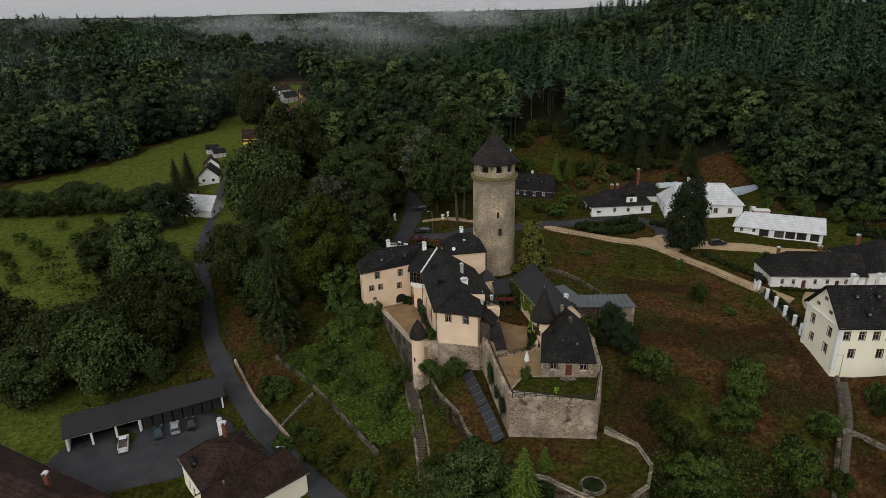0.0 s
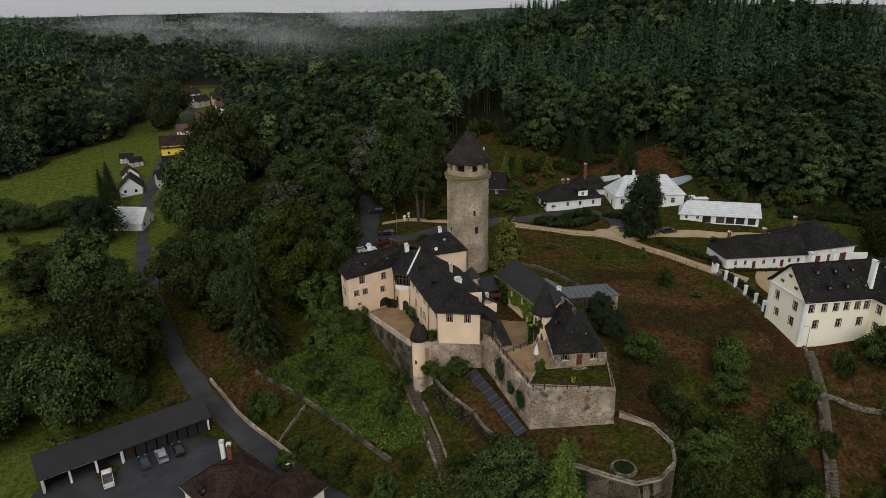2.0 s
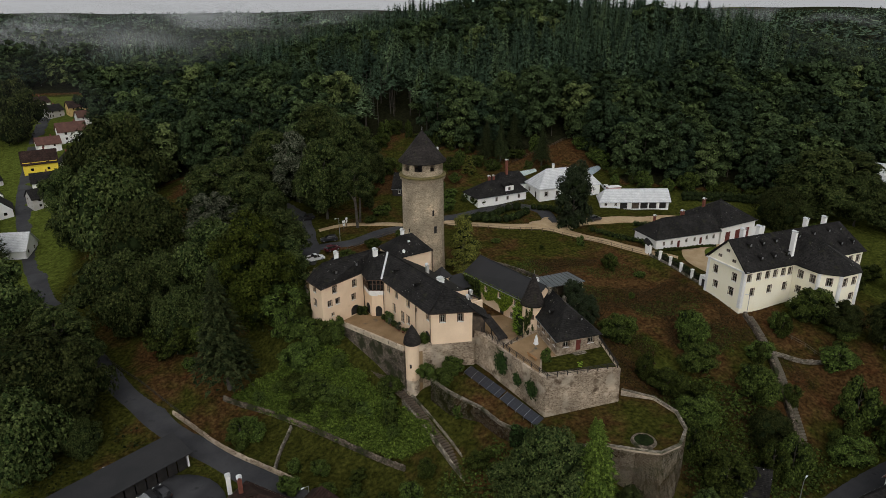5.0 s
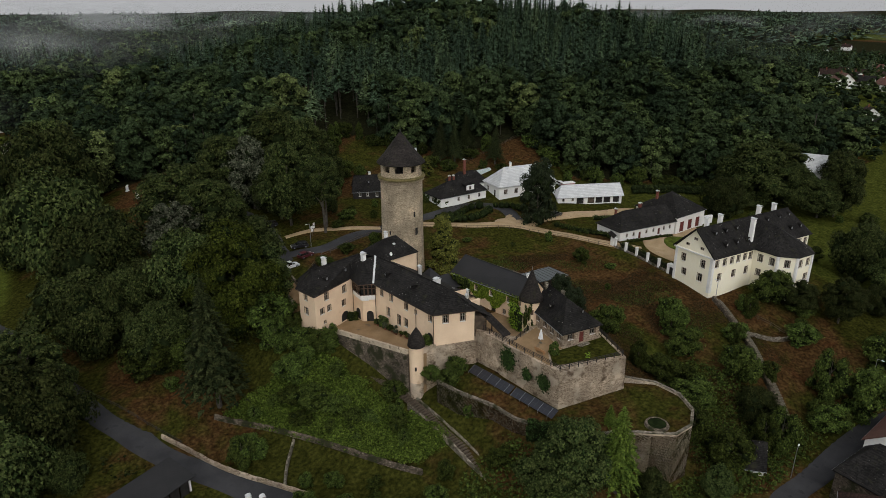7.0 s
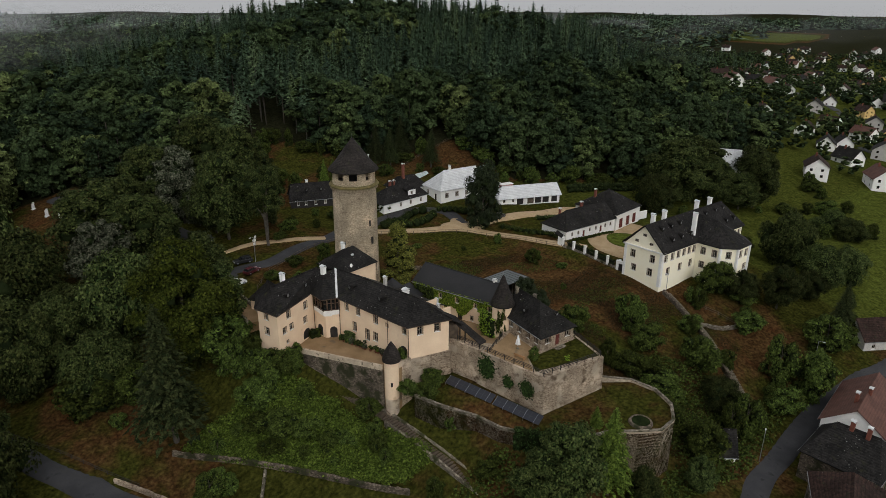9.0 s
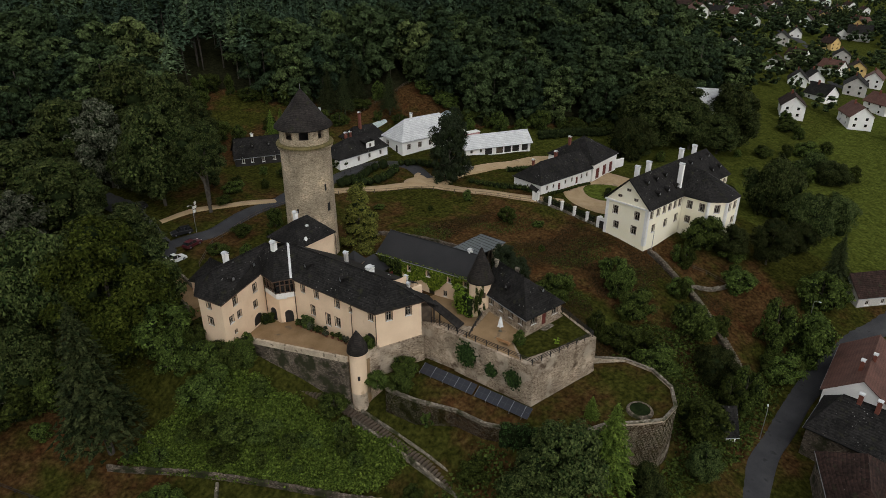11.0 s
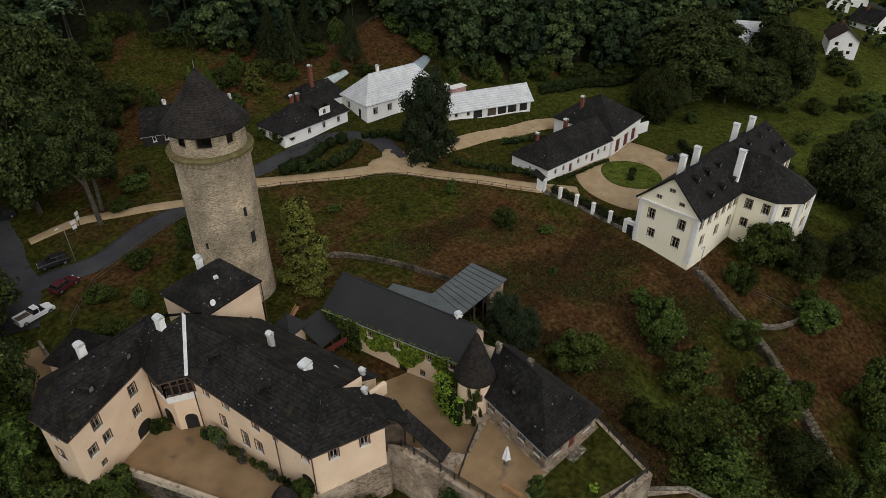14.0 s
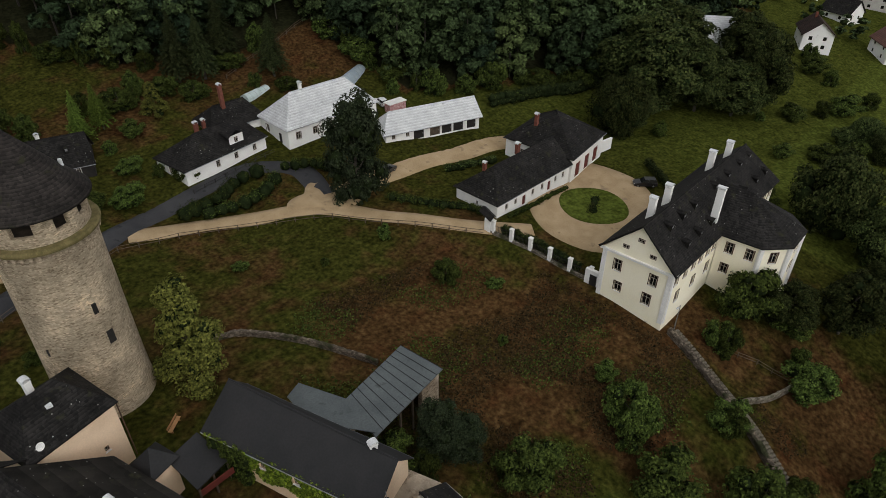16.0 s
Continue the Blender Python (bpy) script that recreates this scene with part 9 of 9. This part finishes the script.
park(car("white double-cab pickup parked at the fence", M_CARWHITE, "pickup"), -12.0, 165.2, 12)
park(car("dark red car parked at the fence", M_CARRED), -6.6, 168.0, 20)
black = park(car("black estate car at the approach", M_CARBLACK, "suv", "black cars"), -5.6, 175.4, 172)
park(black, -7.0, 197.0, 185, None, False)
park(black, 75.0, 165.2, 10, None, False)
park(car("black off-road car on the gravel forecourt", M_CARBLACK, "suv"), 109.2, 127.2, 128)
park(car("dark blue car in front of the garage", M_CARTEAL), -57.8, 108.6, 115, 0.13)
park(car("silver car in front of the garage", M_CARGREY), -55.0, 110.0, 115, 0.13)
park(car("black car in front of the garage", M_CARBLACK), -52.3, 111.4, 115, 0.13)
park(car("light flatbed pickup standing in the yard", M_CARWHITE, "pickup"), -63.2, 105.2, 112, 0.13)
park(car("white delivery van beyond the hedge", M_CARWHITE, "suv"), 141.4, 150.7, 10)
park(car("white car beside the pale-roofed house", M_CARWHITE), 93.0, 184.6, 70)


# ---------------------------------------------------------------- white steles
def make_steles():
    ob = thing("stone_stele", 0, 0, 0, "white upright stone stele on a low plinth", "monument", "steles along the approach")
    bm = bmesh.new()
    box(bm, -0.6, -0.42, -0.4, 0.6, 0.42, 0.3, None, 0.05)
    part("plinth", bm, M_STATUE, ob)
    bm = bmesh.new()
    box(bm, -0.42, -0.24, 0.3, 0.42, 0.24, 1.9, None, 0.06)
    part("slab", bm, M_STATUE, ob)
    bm = bmesh.new()
    box(bm, -0.05, -0.28, 1.7, 0.55, 0.22, 2.3, None, 0.08)
    part("crest", bm, M_STATUE, ob)
    rows = [(-37.6, 259.4, 30), (-35.7, 249.2, 20), (-33.0, 244.2, 35), (-30.7, 237.5, 25), (-28.1, 232.8, 15), (-19.4, 178.2, 50), (-16.6, 178.6, 40), (-15.6, 183.9, 70), (-14.8, 190.1, 60)]
    for i, (x, y, t) in enumerate(rows):
        m = pose(x, y, gz(x, y), 0, 0, t)
        if i == 0:
            ob.matrix_basis = m
        else:
            copy_thing(ob, m)


make_steles()
fence("meadow_fence", [(-9, 160), (-3, 166.0), (6, 170.5), (16, 174.0), (27, 176.6), (36, 174.4), (46.8, 168.0), (57.2, 160.6), (63.6, 151.0), (72.4, 139.2)], 1.1, "low weathered wooden fence along the path", 2.6, None, M_WOOD, 2)
fence("lane_fence", [(-66.5, 166), (-58, 150), (-50, 136), (-46.5, 129.5)], 0.9, "dark wooden fence beside the lane", 2.6, None, M_DARKWOOD, 2)
fence("garden_fence", [(44.6, 183.4), (54, 184.2), (63.6, 185.0)], 1.0, "dark picket fence before the white cottage", 2.0, None, M_DARKWOOD, 2)
fence("slope_fence", [(77.7, 98.7), (80.3, 93.5), (80.9, 89.1)], 1.0, "weathered wooden rail fence below the villa", 2.2, None, M_WOOD, 2)
fence("paddock_fence", [(72, 212), (84, 215), (96, 217.5), (108, 219), (118, 218)], 1.0, "thin fence at the forest clearing", 3.0, None, M_WOOD, 2)


# ---------------------------------------------------------------- small things on the terraces
def make_parasol():
    x, y, z = 14.3, 99.2, 20.04
    ob = thing("parasol", x, y, z, "closed white parasol on a terrace", "parasol")
    bm = bmesh.new()
    lathe(bm, x, y, [(0.3, z), (0.3, z + 0.08), (0.05, z + 0.12)], 16)
    part("base", bm, M_STONE, ob)
    bm = bmesh.new()
    tube(bm, (x, y, z), (x, y, z + 2.9), 0.03, 0.03, 8)
    part("pole", bm, M_STEEL, ob)
    bm = bmesh.new()
    lathe(bm, x, y, [(0.42, z + 0.9), (0.36, z + 1.2), (0.24, z + 2.0), (0.10, z + 2.7), (0, z + 2.9)], 10)
    for v in bm.verts:
        k = 1 + 0.28 * math.cos(5 * math.atan2(v.co.y - y, v.co.x - x))
        v.co.x, v.co.y = x + (v.co.x - x) * k, y + (v.co.y - y) * k
    part("canopy", bm, M_PLASTIC, ob, "folded white canvas")


def make_bench(x, y, z, turn, label):
    ob = thing("bench", x, y, z, label, "bench")
    m = pose(x, y, z, 0, 0, turn)
    bm = bmesh.new()
    box(bm, -1.2, -0.25, 0.42, 1.2, 0.25, 0.5, m, 0.02)
    part("seat", bm, M_WOODLIGHT, ob)
    for s in (-1, 1):
        bm = bmesh.new()
        box(bm, s * 0.9 - 0.05, -0.2, 0, s * 0.9 + 0.05, 0.2, 0.42, m)
        part("leg", bm, M_WOODLIGHT, ob)
    bm = bmesh.new()
    box(bm, -1.2, 0.24, 0.6, 1.2, 0.3, 0.95, m, 0.02)
    part("backrest", bm, M_WOODLIGHT, ob)


M_WOODLIGHT = surface("fresh_larch", (0.30, 0.16, 0.07), (0.40, 0.22, 0.10), 1.5, 16, 0.7, 0.2)
make_parasol()


def sign_post(x, y, turn):
    z = gz(x, y)
    ob = thing("sign_post", x, y, z, "wooden post with two small white notice boards", "sign")
    m = pose(x, y, z, 0, 0, turn)
    bm = bmesh.new()
    box(bm, -0.08, -0.08, -0.4, 0.08, 0.08, 3.0, m, 0.01)
    part("post", bm, M_WOOD, ob)
    for h, w in ((2.2, 0.5), (1.3, 0.4)):
        bm = bmesh.new()
        box(bm, -w, -0.12, h, w, -0.085, h + 0.7, m, 0.01)
        part("notice_board", bm, M_TRIM, ob)


sign_post(0.1, 180.9, 20)
sign_post(1.6, 183.6, 40)
make_bench(14.8, 139.3, gz(14.8, 139.3), 35, "light wooden bench on the grass below the keep")
make_bench(11.9, 96.4, 20.04, 100, "wooden bench on the paved terrace")


def street_lamp(x, y, h=6.5, turn=0):
    z = gz(x, y)
    ob = thing("street_lamp", x, y, z, "slim grey steel street lamp", "street lamp", "street lamps")
    m = pose(x, y, z, 0, 0, turn)
    bm = bmesh.new()
    tube(bm, m @ Vector((0, 0, -0.3)), m @ Vector((0, 0, h)), 0.08, 0.05, 8)
    part("pole", bm, M_STEEL, ob)
    bm = bmesh.new()
    tube(bm, m @ Vector((0, 0, h - 0.05)), m @ Vector((0.9, 0, h + 0.1)), 0.04, 0.035, 6)
    part("arm", bm, M_STEEL, ob)
    bm = bmesh.new()
    box(bm, 0.75, -0.12, h + 0.05, 1.35, 0.12, h + 0.18, m, 0.03)
    part("lamp_head", bm, M_STRIP, ob)


street_lamp(46.6, 65.6, 6.5, 20)
street_lamp(84, 71.5, 6.0, -90)
street_lamp(-29.6, 97.0, 6.0, 200)
street_lamp(73.9, 104.6, 6.0, 180)
street_lamp(-2.9, 173.9, 6.5, 200)


def hedge(pts, w, h, label, material=None, seed=1, z=None, name="hedge"):
    """A clipped hedge: leaf quads over an uneven core."""
    rng = np.random.default_rng(seed)
    ob = thing(name, pts[0][0], pts[0][1], gz(*pts[0]) if z is None else z, label, "hedge")
    lobes = []
    for a, b in zip(pts, pts[1:]):
        a, b = Vector(a), Vector(b)
        n = max(2, int((b - a).length / (w * 0.55)))
        for k in range(n):
            c = a.lerp(b, (k + 0.5) / n)
            zz = gz(c.x, c.y) if z is None else z
            s = w * 0.5 * rng.uniform(0.85, 1.15)
            for lv in (np.arange(0.35 * w, h, w * 0.5) if h > 0.4 * w else (0.3 * h,)):
                lobes.append((c.x + rng.uniform(-0.1, 0.1) * w, c.y + rng.uniform(-0.1, 0.1) * w, zz + min(lv, h - s * 0.6), s))
    lobes = np.array(lobes)
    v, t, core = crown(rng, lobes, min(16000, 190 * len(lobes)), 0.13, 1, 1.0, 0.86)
    part("leaves", mesh_of("leaves", v, NO_QUADS, t, material or M_BUSH, None, M_INNER_SHADE, core), None, ob)


hedge([(38.5, 178.6), (45, 178.4), (52, 180.6), (57, 180.0)], 3.2, 2.3, "loose green hedge between drive and path", seed=1)
hedge([(42, 175.8), (48, 174.6), (54, 174.6), (57.6, 176.6)], 3.2, 2.0, "low leafy shrub bed beside the path", M_BUSH, 2)
hedge([(60.6, 178.8), (65.6, 176.6), (68.6, 171)], 2.6, 1.8, "dense shrub bed at the bend of the drive", M_BUSH, 3)
hedge([(68.5, 157.8), (73, 151.0), (76.6, 145.0), (77.0, 141.4)], 1.8, 1.2, "low clipped hedge along the sandy path", M_BUSH, 4)
hedge([(84, 157.6), (90, 156.0), (95, 153.4)], 1.8, 1.1, "low dark hedge on the lawn before the stable", M_LEAF, 5)
hedge([(75.2, 137), (76.0, 130), (76.2, 122)], 1.3, 1.6, "dark hedge behind the white pillars", M_LEAF, 6)
hedge([(92.6, 129.4), (95.4, 130.6), (98.0, 132.0)], 2.2, 0.7, "low dark planting in the round lawn", M_LEAF, 7)
hedge([(112, 168.5), (122, 166), (134, 162), (146, 158.5)], 2.6, 2.8, "long dark hedge at the forest edge", M_LEAF, 8)
hedge([(15.6, 77.3), (10.2, 80.2), (7.0, 85.2), (4.4, 90)], 1.6, 6.0, "thick ivy curtain on the lower bastion wall", M_IVYDARK, 9, 6.6, "ivy_curtain")
hedge([(79.5, 139.0), (88, 138.3), (97, 137.6)], 0.9, 0.7, "flower bed along the white farm wing", M_BUSH, 10)
def flower_pot(x, y, z, r, h, leaf, bush, seed):
    """A terracotta pot with an uneven leafy plant."""
    rng = np.random.default_rng(seed)
    ob = thing("potted_plant", x, y, z, "leafy plant in a terracotta pot before the residence", "plant", "potted plants on the sandy terrace")
    bm = bmesh.new()
    lathe(bm, x, y, [(0, z), (r * 0.62, z), (r * 0.9, z + h * 0.9), (r, z + h * 0.9), (r, z + h), (r * 0.84, z + h), (r * 0.78, z + h * 0.86), (0, z + h * 0.86)], 14)
    part("pot", bm, M_BRICK, ob, "red-brown clay pot")
    lobes = np.array([(x + rng.uniform(-0.5, 0.5) * bush, y + rng.uniform(-0.5, 0.5) * bush, z + h + bush * rng.uniform(0.1, 1.3), bush * rng.uniform(0.22, 0.46)) for _ in range(9)])
    v, t, core = crown(rng, lobes, 1500, 0.085, 0, 1.0, 0.6)
    part("leaves", mesh_of("leaves", v, NO_QUADS, t, leaf, None, M_INNER_SHADE, core), None, ob)


prnd = random.Random(8)
for k in range(15):
    f = k / 14
    px, py = -5.3 + 2.75 * f + prnd.uniform(-0.35, 0.15), 129.4 - 14.6 * f + prnd.uniform(-0.3, 0.3)
    pz = 15.75 + 1.4 * (131.2 - py) / 19.4
    flower_pot(px, py, pz, prnd.uniform(0.2, 0.36), prnd.uniform(0.3, 0.5), (M_BUSH, M_LEAF, M_LEAF_BRIGHT, M_LEAF_GREY)[k % 4], prnd.uniform(0.35, 0.95), 60 + k)
hedge([(-4.95, 128.4), (-4.5, 126.0)], 0.7, 2.6, "climbing rose beside a ground-floor window", M_LEAF, 12, 15.8)
hedge([(-9.4, 134.6), (-7.6, 134.2)], 1.1, 1.9, "leafy bush beside the arcade", M_BUSH, 13, 15.5)
hedge([(15.2, 130.8), (16.3, 126.4)], 1.3, 5.9, "dense vine column at the corner of the range", M_BUSH, 14, 16.4)
hedge([(17.9, 112.4), (16.6, 109.6), (15.9, 107.2)], 1.8, 4.8, "tall vine mass beside the round stair tower", M_IVY, 17, 17.4)
hedge([(110.5, 122), (114, 126), (118, 131)], 1.4, 1.6, "hedge at the garden side of the forecourt", M_LEAF, 15)


# dark ivy patches on the bastion front
def ivy_patch(u, z, w, h, seed):
    rng = np.random.default_rng(seed)
    a, b = Vector((8.45, 101.5)), Vector((10.2, 89.4))
    d = (b - a).normalized()
    nn = Vector((-d.y, d.x)) * -1
    n = int(150 * w * h)
    c = a + d * u
    px = rng.normal(size=n) * w * 0.26
    pz = rng.normal(size=n) * h * 0.25
    out = rng.uniform(0.12, 0.5, n)
    vs, qs = [], []
    for k in range(n):
        o = Vector((c.x + d.x * px[k] + nn.x * (out[k] + 0.25), c.y + d.y * px[k] + nn.y * (out[k] + 0.25), z + pz[k]))
        s = rng.uniform(0.14, 0.26)
        ax = Vector((d.x, d.y, rng.uniform(-0.5, 0.5))).normalized() * s
        ay = (Vector((0, 0, 1)) + Vector((nn.x, nn.y, 0)) * rng.uniform(-0.6, 0.6)).normalized() * s
        vs += [o - ax, o - ay, o + ax, o + ay]
        qs.append((4 * k, 4 * k + 1, 4 * k + 2, 4 * k + 3))
    me = mesh_of("ivy_leaves", np.array([tuple(v) for v in vs]), np.array(qs), np.zeros((0, 3), int), M_IVYDARK)
    ob = thing("ivy_patch", c.x, c.y, z - h / 2, "dark patch of ivy hanging on the bastion wall", "ivy", "ivy on the bastion")
    part("ivy_leaves", me, None, ob)


ivy_patch(0.6, 17.6, 2.6, 3.4, 1)
ivy_patch(5.4, 16.6, 1.6, 1.8, 2)
ivy_patch(9.4, 16.8, 2.0, 2.6, 3)


# ---------------------------------------------------------------- growth on the slopes
def tufts(name, n, inside, size, material, label, seed, height=0.5, spread=0.6, mound=0.0):
    """Low plants of crossed leaf blades over an area."""
    rng = np.random.default_rng(seed)
    x0, x1, y0, y1 = inside[1]
    x, y = rng.uniform(x0, x1, n * 3), rng.uniform(y0, y1, n * 3)
    k = inside[0](x, y)
    x, y = x[k][:n], y[k][:n]
    n = len(x)
    z = land(x, y) + mound * np.array([max(0.0, noise.noise((a / 2.4, b / 2.4, 4.0)) + 0.5 * noise.noise((a / 0.9, b / 0.9, 7.0))) for a, b in zip(x, y)])
    m = 5
    c = np.repeat(np.column_stack([x, y, z]), m, 0)
    c[:, :2] += rng.normal(size=(n * m, 2)) * spread
    sz = np.repeat(size * rng.uniform(0.5, 1.5, n), m)[:, None]
    c[:, 2] += sz[:, 0] * height * rng.uniform(0.2, 1.6, n * m)
    nrm = rng.normal(size=(n * m, 3))
    nrm[:, 2] = np.abs(nrm[:, 2]) + 0.9
    nrm /= np.linalg.norm(nrm, axis=1)[:, None]
    u = np.cross(nrm, rng.normal(size=(n * m, 3)))
    u /= np.linalg.norm(u, axis=1)[:, None]
    t = np.cross(nrm, u)
    quad = np.stack([c - u * sz, c - t * sz * 0.8, c + u * sz, c + t * sz * 0.8], 1).reshape(-1, 3)
    me = mesh_of(name, quad, np.arange(n * m * 4).reshape(-1, 4), np.zeros((0, 3), int), material)
    tagged(new(name, me), label, "undergrowth", "", "stuff")


def west_slope(x, y):
    return (y < 133) & (y > 136 - (x + 40) * 1.30) & (x < -10.5 - (y - 113) * 0.42) & (y > 100)


def patchy(x, y, s, seed, at):
    return np.array([noise.noise((a / s, b / s, seed)) for a, b in zip(x, y)]) > at


tufts("slope_undergrowth", 24000, (west_slope, (-42, -6, 98, 134)), 0.19, M_LUSH, "lush green undergrowth below the west terrace", 1, 1.1, 0.5, 2.2)
east_slope = lambda x, y: (x > 29) & (y > 74 + (x - 30) * 0.2) & (x < 72) & (y < 150 - (x - 30) * 0.3)
tufts("bracken", 9000, (lambda x, y: east_slope(x, y) & patchy(x, y, 14, 2.0, -0.05), (29, 74, 74, 148)), 0.13, M_BRACKEN, "dry reddish bracken on the east slope", 2, 0.7, 0.6)
tufts("rough_grass", 5000, (lambda x, y: east_slope(x, y) & patchy(x, y, 11, 5.0, 0.12), (29, 74, 74, 150)), 0.13, M_BUSH, "rough green growth on the east slope", 3, 0.7, 0.6)
tufts("bank_growth", 3000, (lambda x, y: (np.hypot(x - 30, y - 70) < 30) & (y < 86 + (x - 25) * 0.3) & (y > 66 + np.abs(x - 40) * 0.1) & ~((x < 31) & (y > 72)) | (x < 3) & (x > -9) & (y < 92) & (y > 78), (-9, 60, 62, 98)), 0.26, M_BUSH, "dense brush on the bank below the bastion", 4, 1.3, 0.8)
tufts("lane_bank_growth", 1200, (lambda x, y: (x < -58 - (y - 134) * 0.52) & (x > -130) & (y > 118) & (y < 215) & patchy(x, y, 16, 7.0, -0.1), (-130, -50, 118, 215)), 0.3, M_LEAF, "brush and brambles along the lane", 5, 1.2, 0.9)
tufts("grove_undergrowth", 1500, (lambda x, y: (x < -17) & (x > -62) & (y > 140) & (y < 235) & patchy(x, y, 14, 9.0, 0.15) & ~((np.abs(x + 47 + (y - 150) * 0.25) < 9)), (-62, -17, 140, 235)), 0.3, M_LEAF, "shady undergrowth in the grove", 6, 1.2, 0.9)


# ---------------------------------------------------------------- mist over the far valleys
def mist_material(dense, seed):
    m = bpy.data.materials.new("mist")
    m.use_nodes = True
    n, l = m.node_tree.nodes, m.node_tree.links
    n.remove(n["Principled BSDF"])
    co = n.new("ShaderNodeTexCoord")
    mp = n.new("ShaderNodeMapping")
    mp.inputs["Location"].default_value = (seed * 31.0, seed * 17.0, seed * 5.0)
    mp.inputs["Scale"].default_value = (0.005, 0.005, 0.016)
    l.new(co.outputs["Object"], mp.inputs["Vector"])
    t = n.new("ShaderNodeTexNoise")
    t.inputs["Scale"].default_value, t.inputs["Detail"].default_value, t.inputs["Distortion"].default_value = 1.0, 7, 0.9
    l.new(mp.outputs[0], t.inputs["Vector"])
    r = n.new("ShaderNodeMapRange")
    r.inputs["From Min"].default_value, r.inputs["From Max"].default_value = 0.46, 0.74
    r.inputs["To Min"].default_value, r.inputs["To Max"].default_value = 0.0, dense
    l.new(t.outputs["Fac"], r.inputs["Value"])
    at = n.new("ShaderNodeAttribute")
    at.attribute_name = "body"
    k = n.new("ShaderNodeMath")
    k.operation = "MULTIPLY"
    l.new(r.outputs["Result"], k.inputs[0])
    l.new(at.outputs["Fac"], k.inputs[1])
    tr, df, mx = n.new("ShaderNodeBsdfTransparent"), n.new("ShaderNodeBsdfTranslucent"), n.new("ShaderNodeMixShader")
    df.inputs["Color"].default_value = (0.85, 0.87, 0.9, 1)
    d2 = n.new("ShaderNodeBsdfDiffuse")
    d2.inputs["Color"].default_value = (0.85, 0.87, 0.9, 1)
    mm = n.new("ShaderNodeMixShader")
    l.new(df.outputs[0], mm.inputs[1])
    l.new(d2.outputs[0], mm.inputs[2])
    l.new(k.outputs[0], mx.inputs["Fac"])
    l.new(tr.outputs[0], mx.inputs[1])
    l.new(mm.outputs[0], mx.inputs[2])
    l.new(mx.outputs[0], n["Material Output"].inputs["Surface"])
    return m


def mist(radius, a0, a1, z0, z1, dense, seed):
    """A drifting bank of mist along an arc of the far country, fading at its borders."""
    n, k = 48, 10
    v, q, body = [], [], []
    for i in range(n + 1):
        t = i / n
        a = radians(a0 + (a1 - a0) * t)
        rr = radius + 30 * math.sin(7 * t + seed) + 14 * math.sin(19 * t)
        for j in range(k + 1):
            s = j / k
            bulge = 26 * math.sin(math.pi * s)
            v.append((rr * math.sin(a) + bulge * math.sin(a), 30 + (rr + bulge) * math.cos(a), z0 + (z1 - z0) * s))
            body.append(min(1, 5 * t, 5 * (1 - t)) * min(1, 3.0 * s, 2.2 * (1 - s)))
    for i in range(n):
        for j in range(k):
            b = i * (k + 1) + j
            q.append((b, b + k + 1, b + k + 2, b + 1))
    me = mesh_of("valley_mist", np.array(v), np.array(q), np.zeros((0, 3), int), mist_material(dense, seed))
    at = me.attributes.new("body", "FLOAT", "POINT")
    at.data.foreach_set("value", np.array(body, np.float32))
    tagged(new("valley_mist", me), "thin drifting mist over the far wooded valley", "mist", "", "stuff")


mist(330, -42, 60, 26, 92, 0.06, 4)
mist(440, -36, 20, 44, 84, 0.22, 1)
mist(600, -26, 26, 34, 78, 0.36, 2)
mist(1000, -42, 34, 34, 98, 0.42, 3)
mist(900, 44, 84, 20, 76, 0.10, 5)
mist(1500, -42, 84, 30, 84, 0.26, 6)
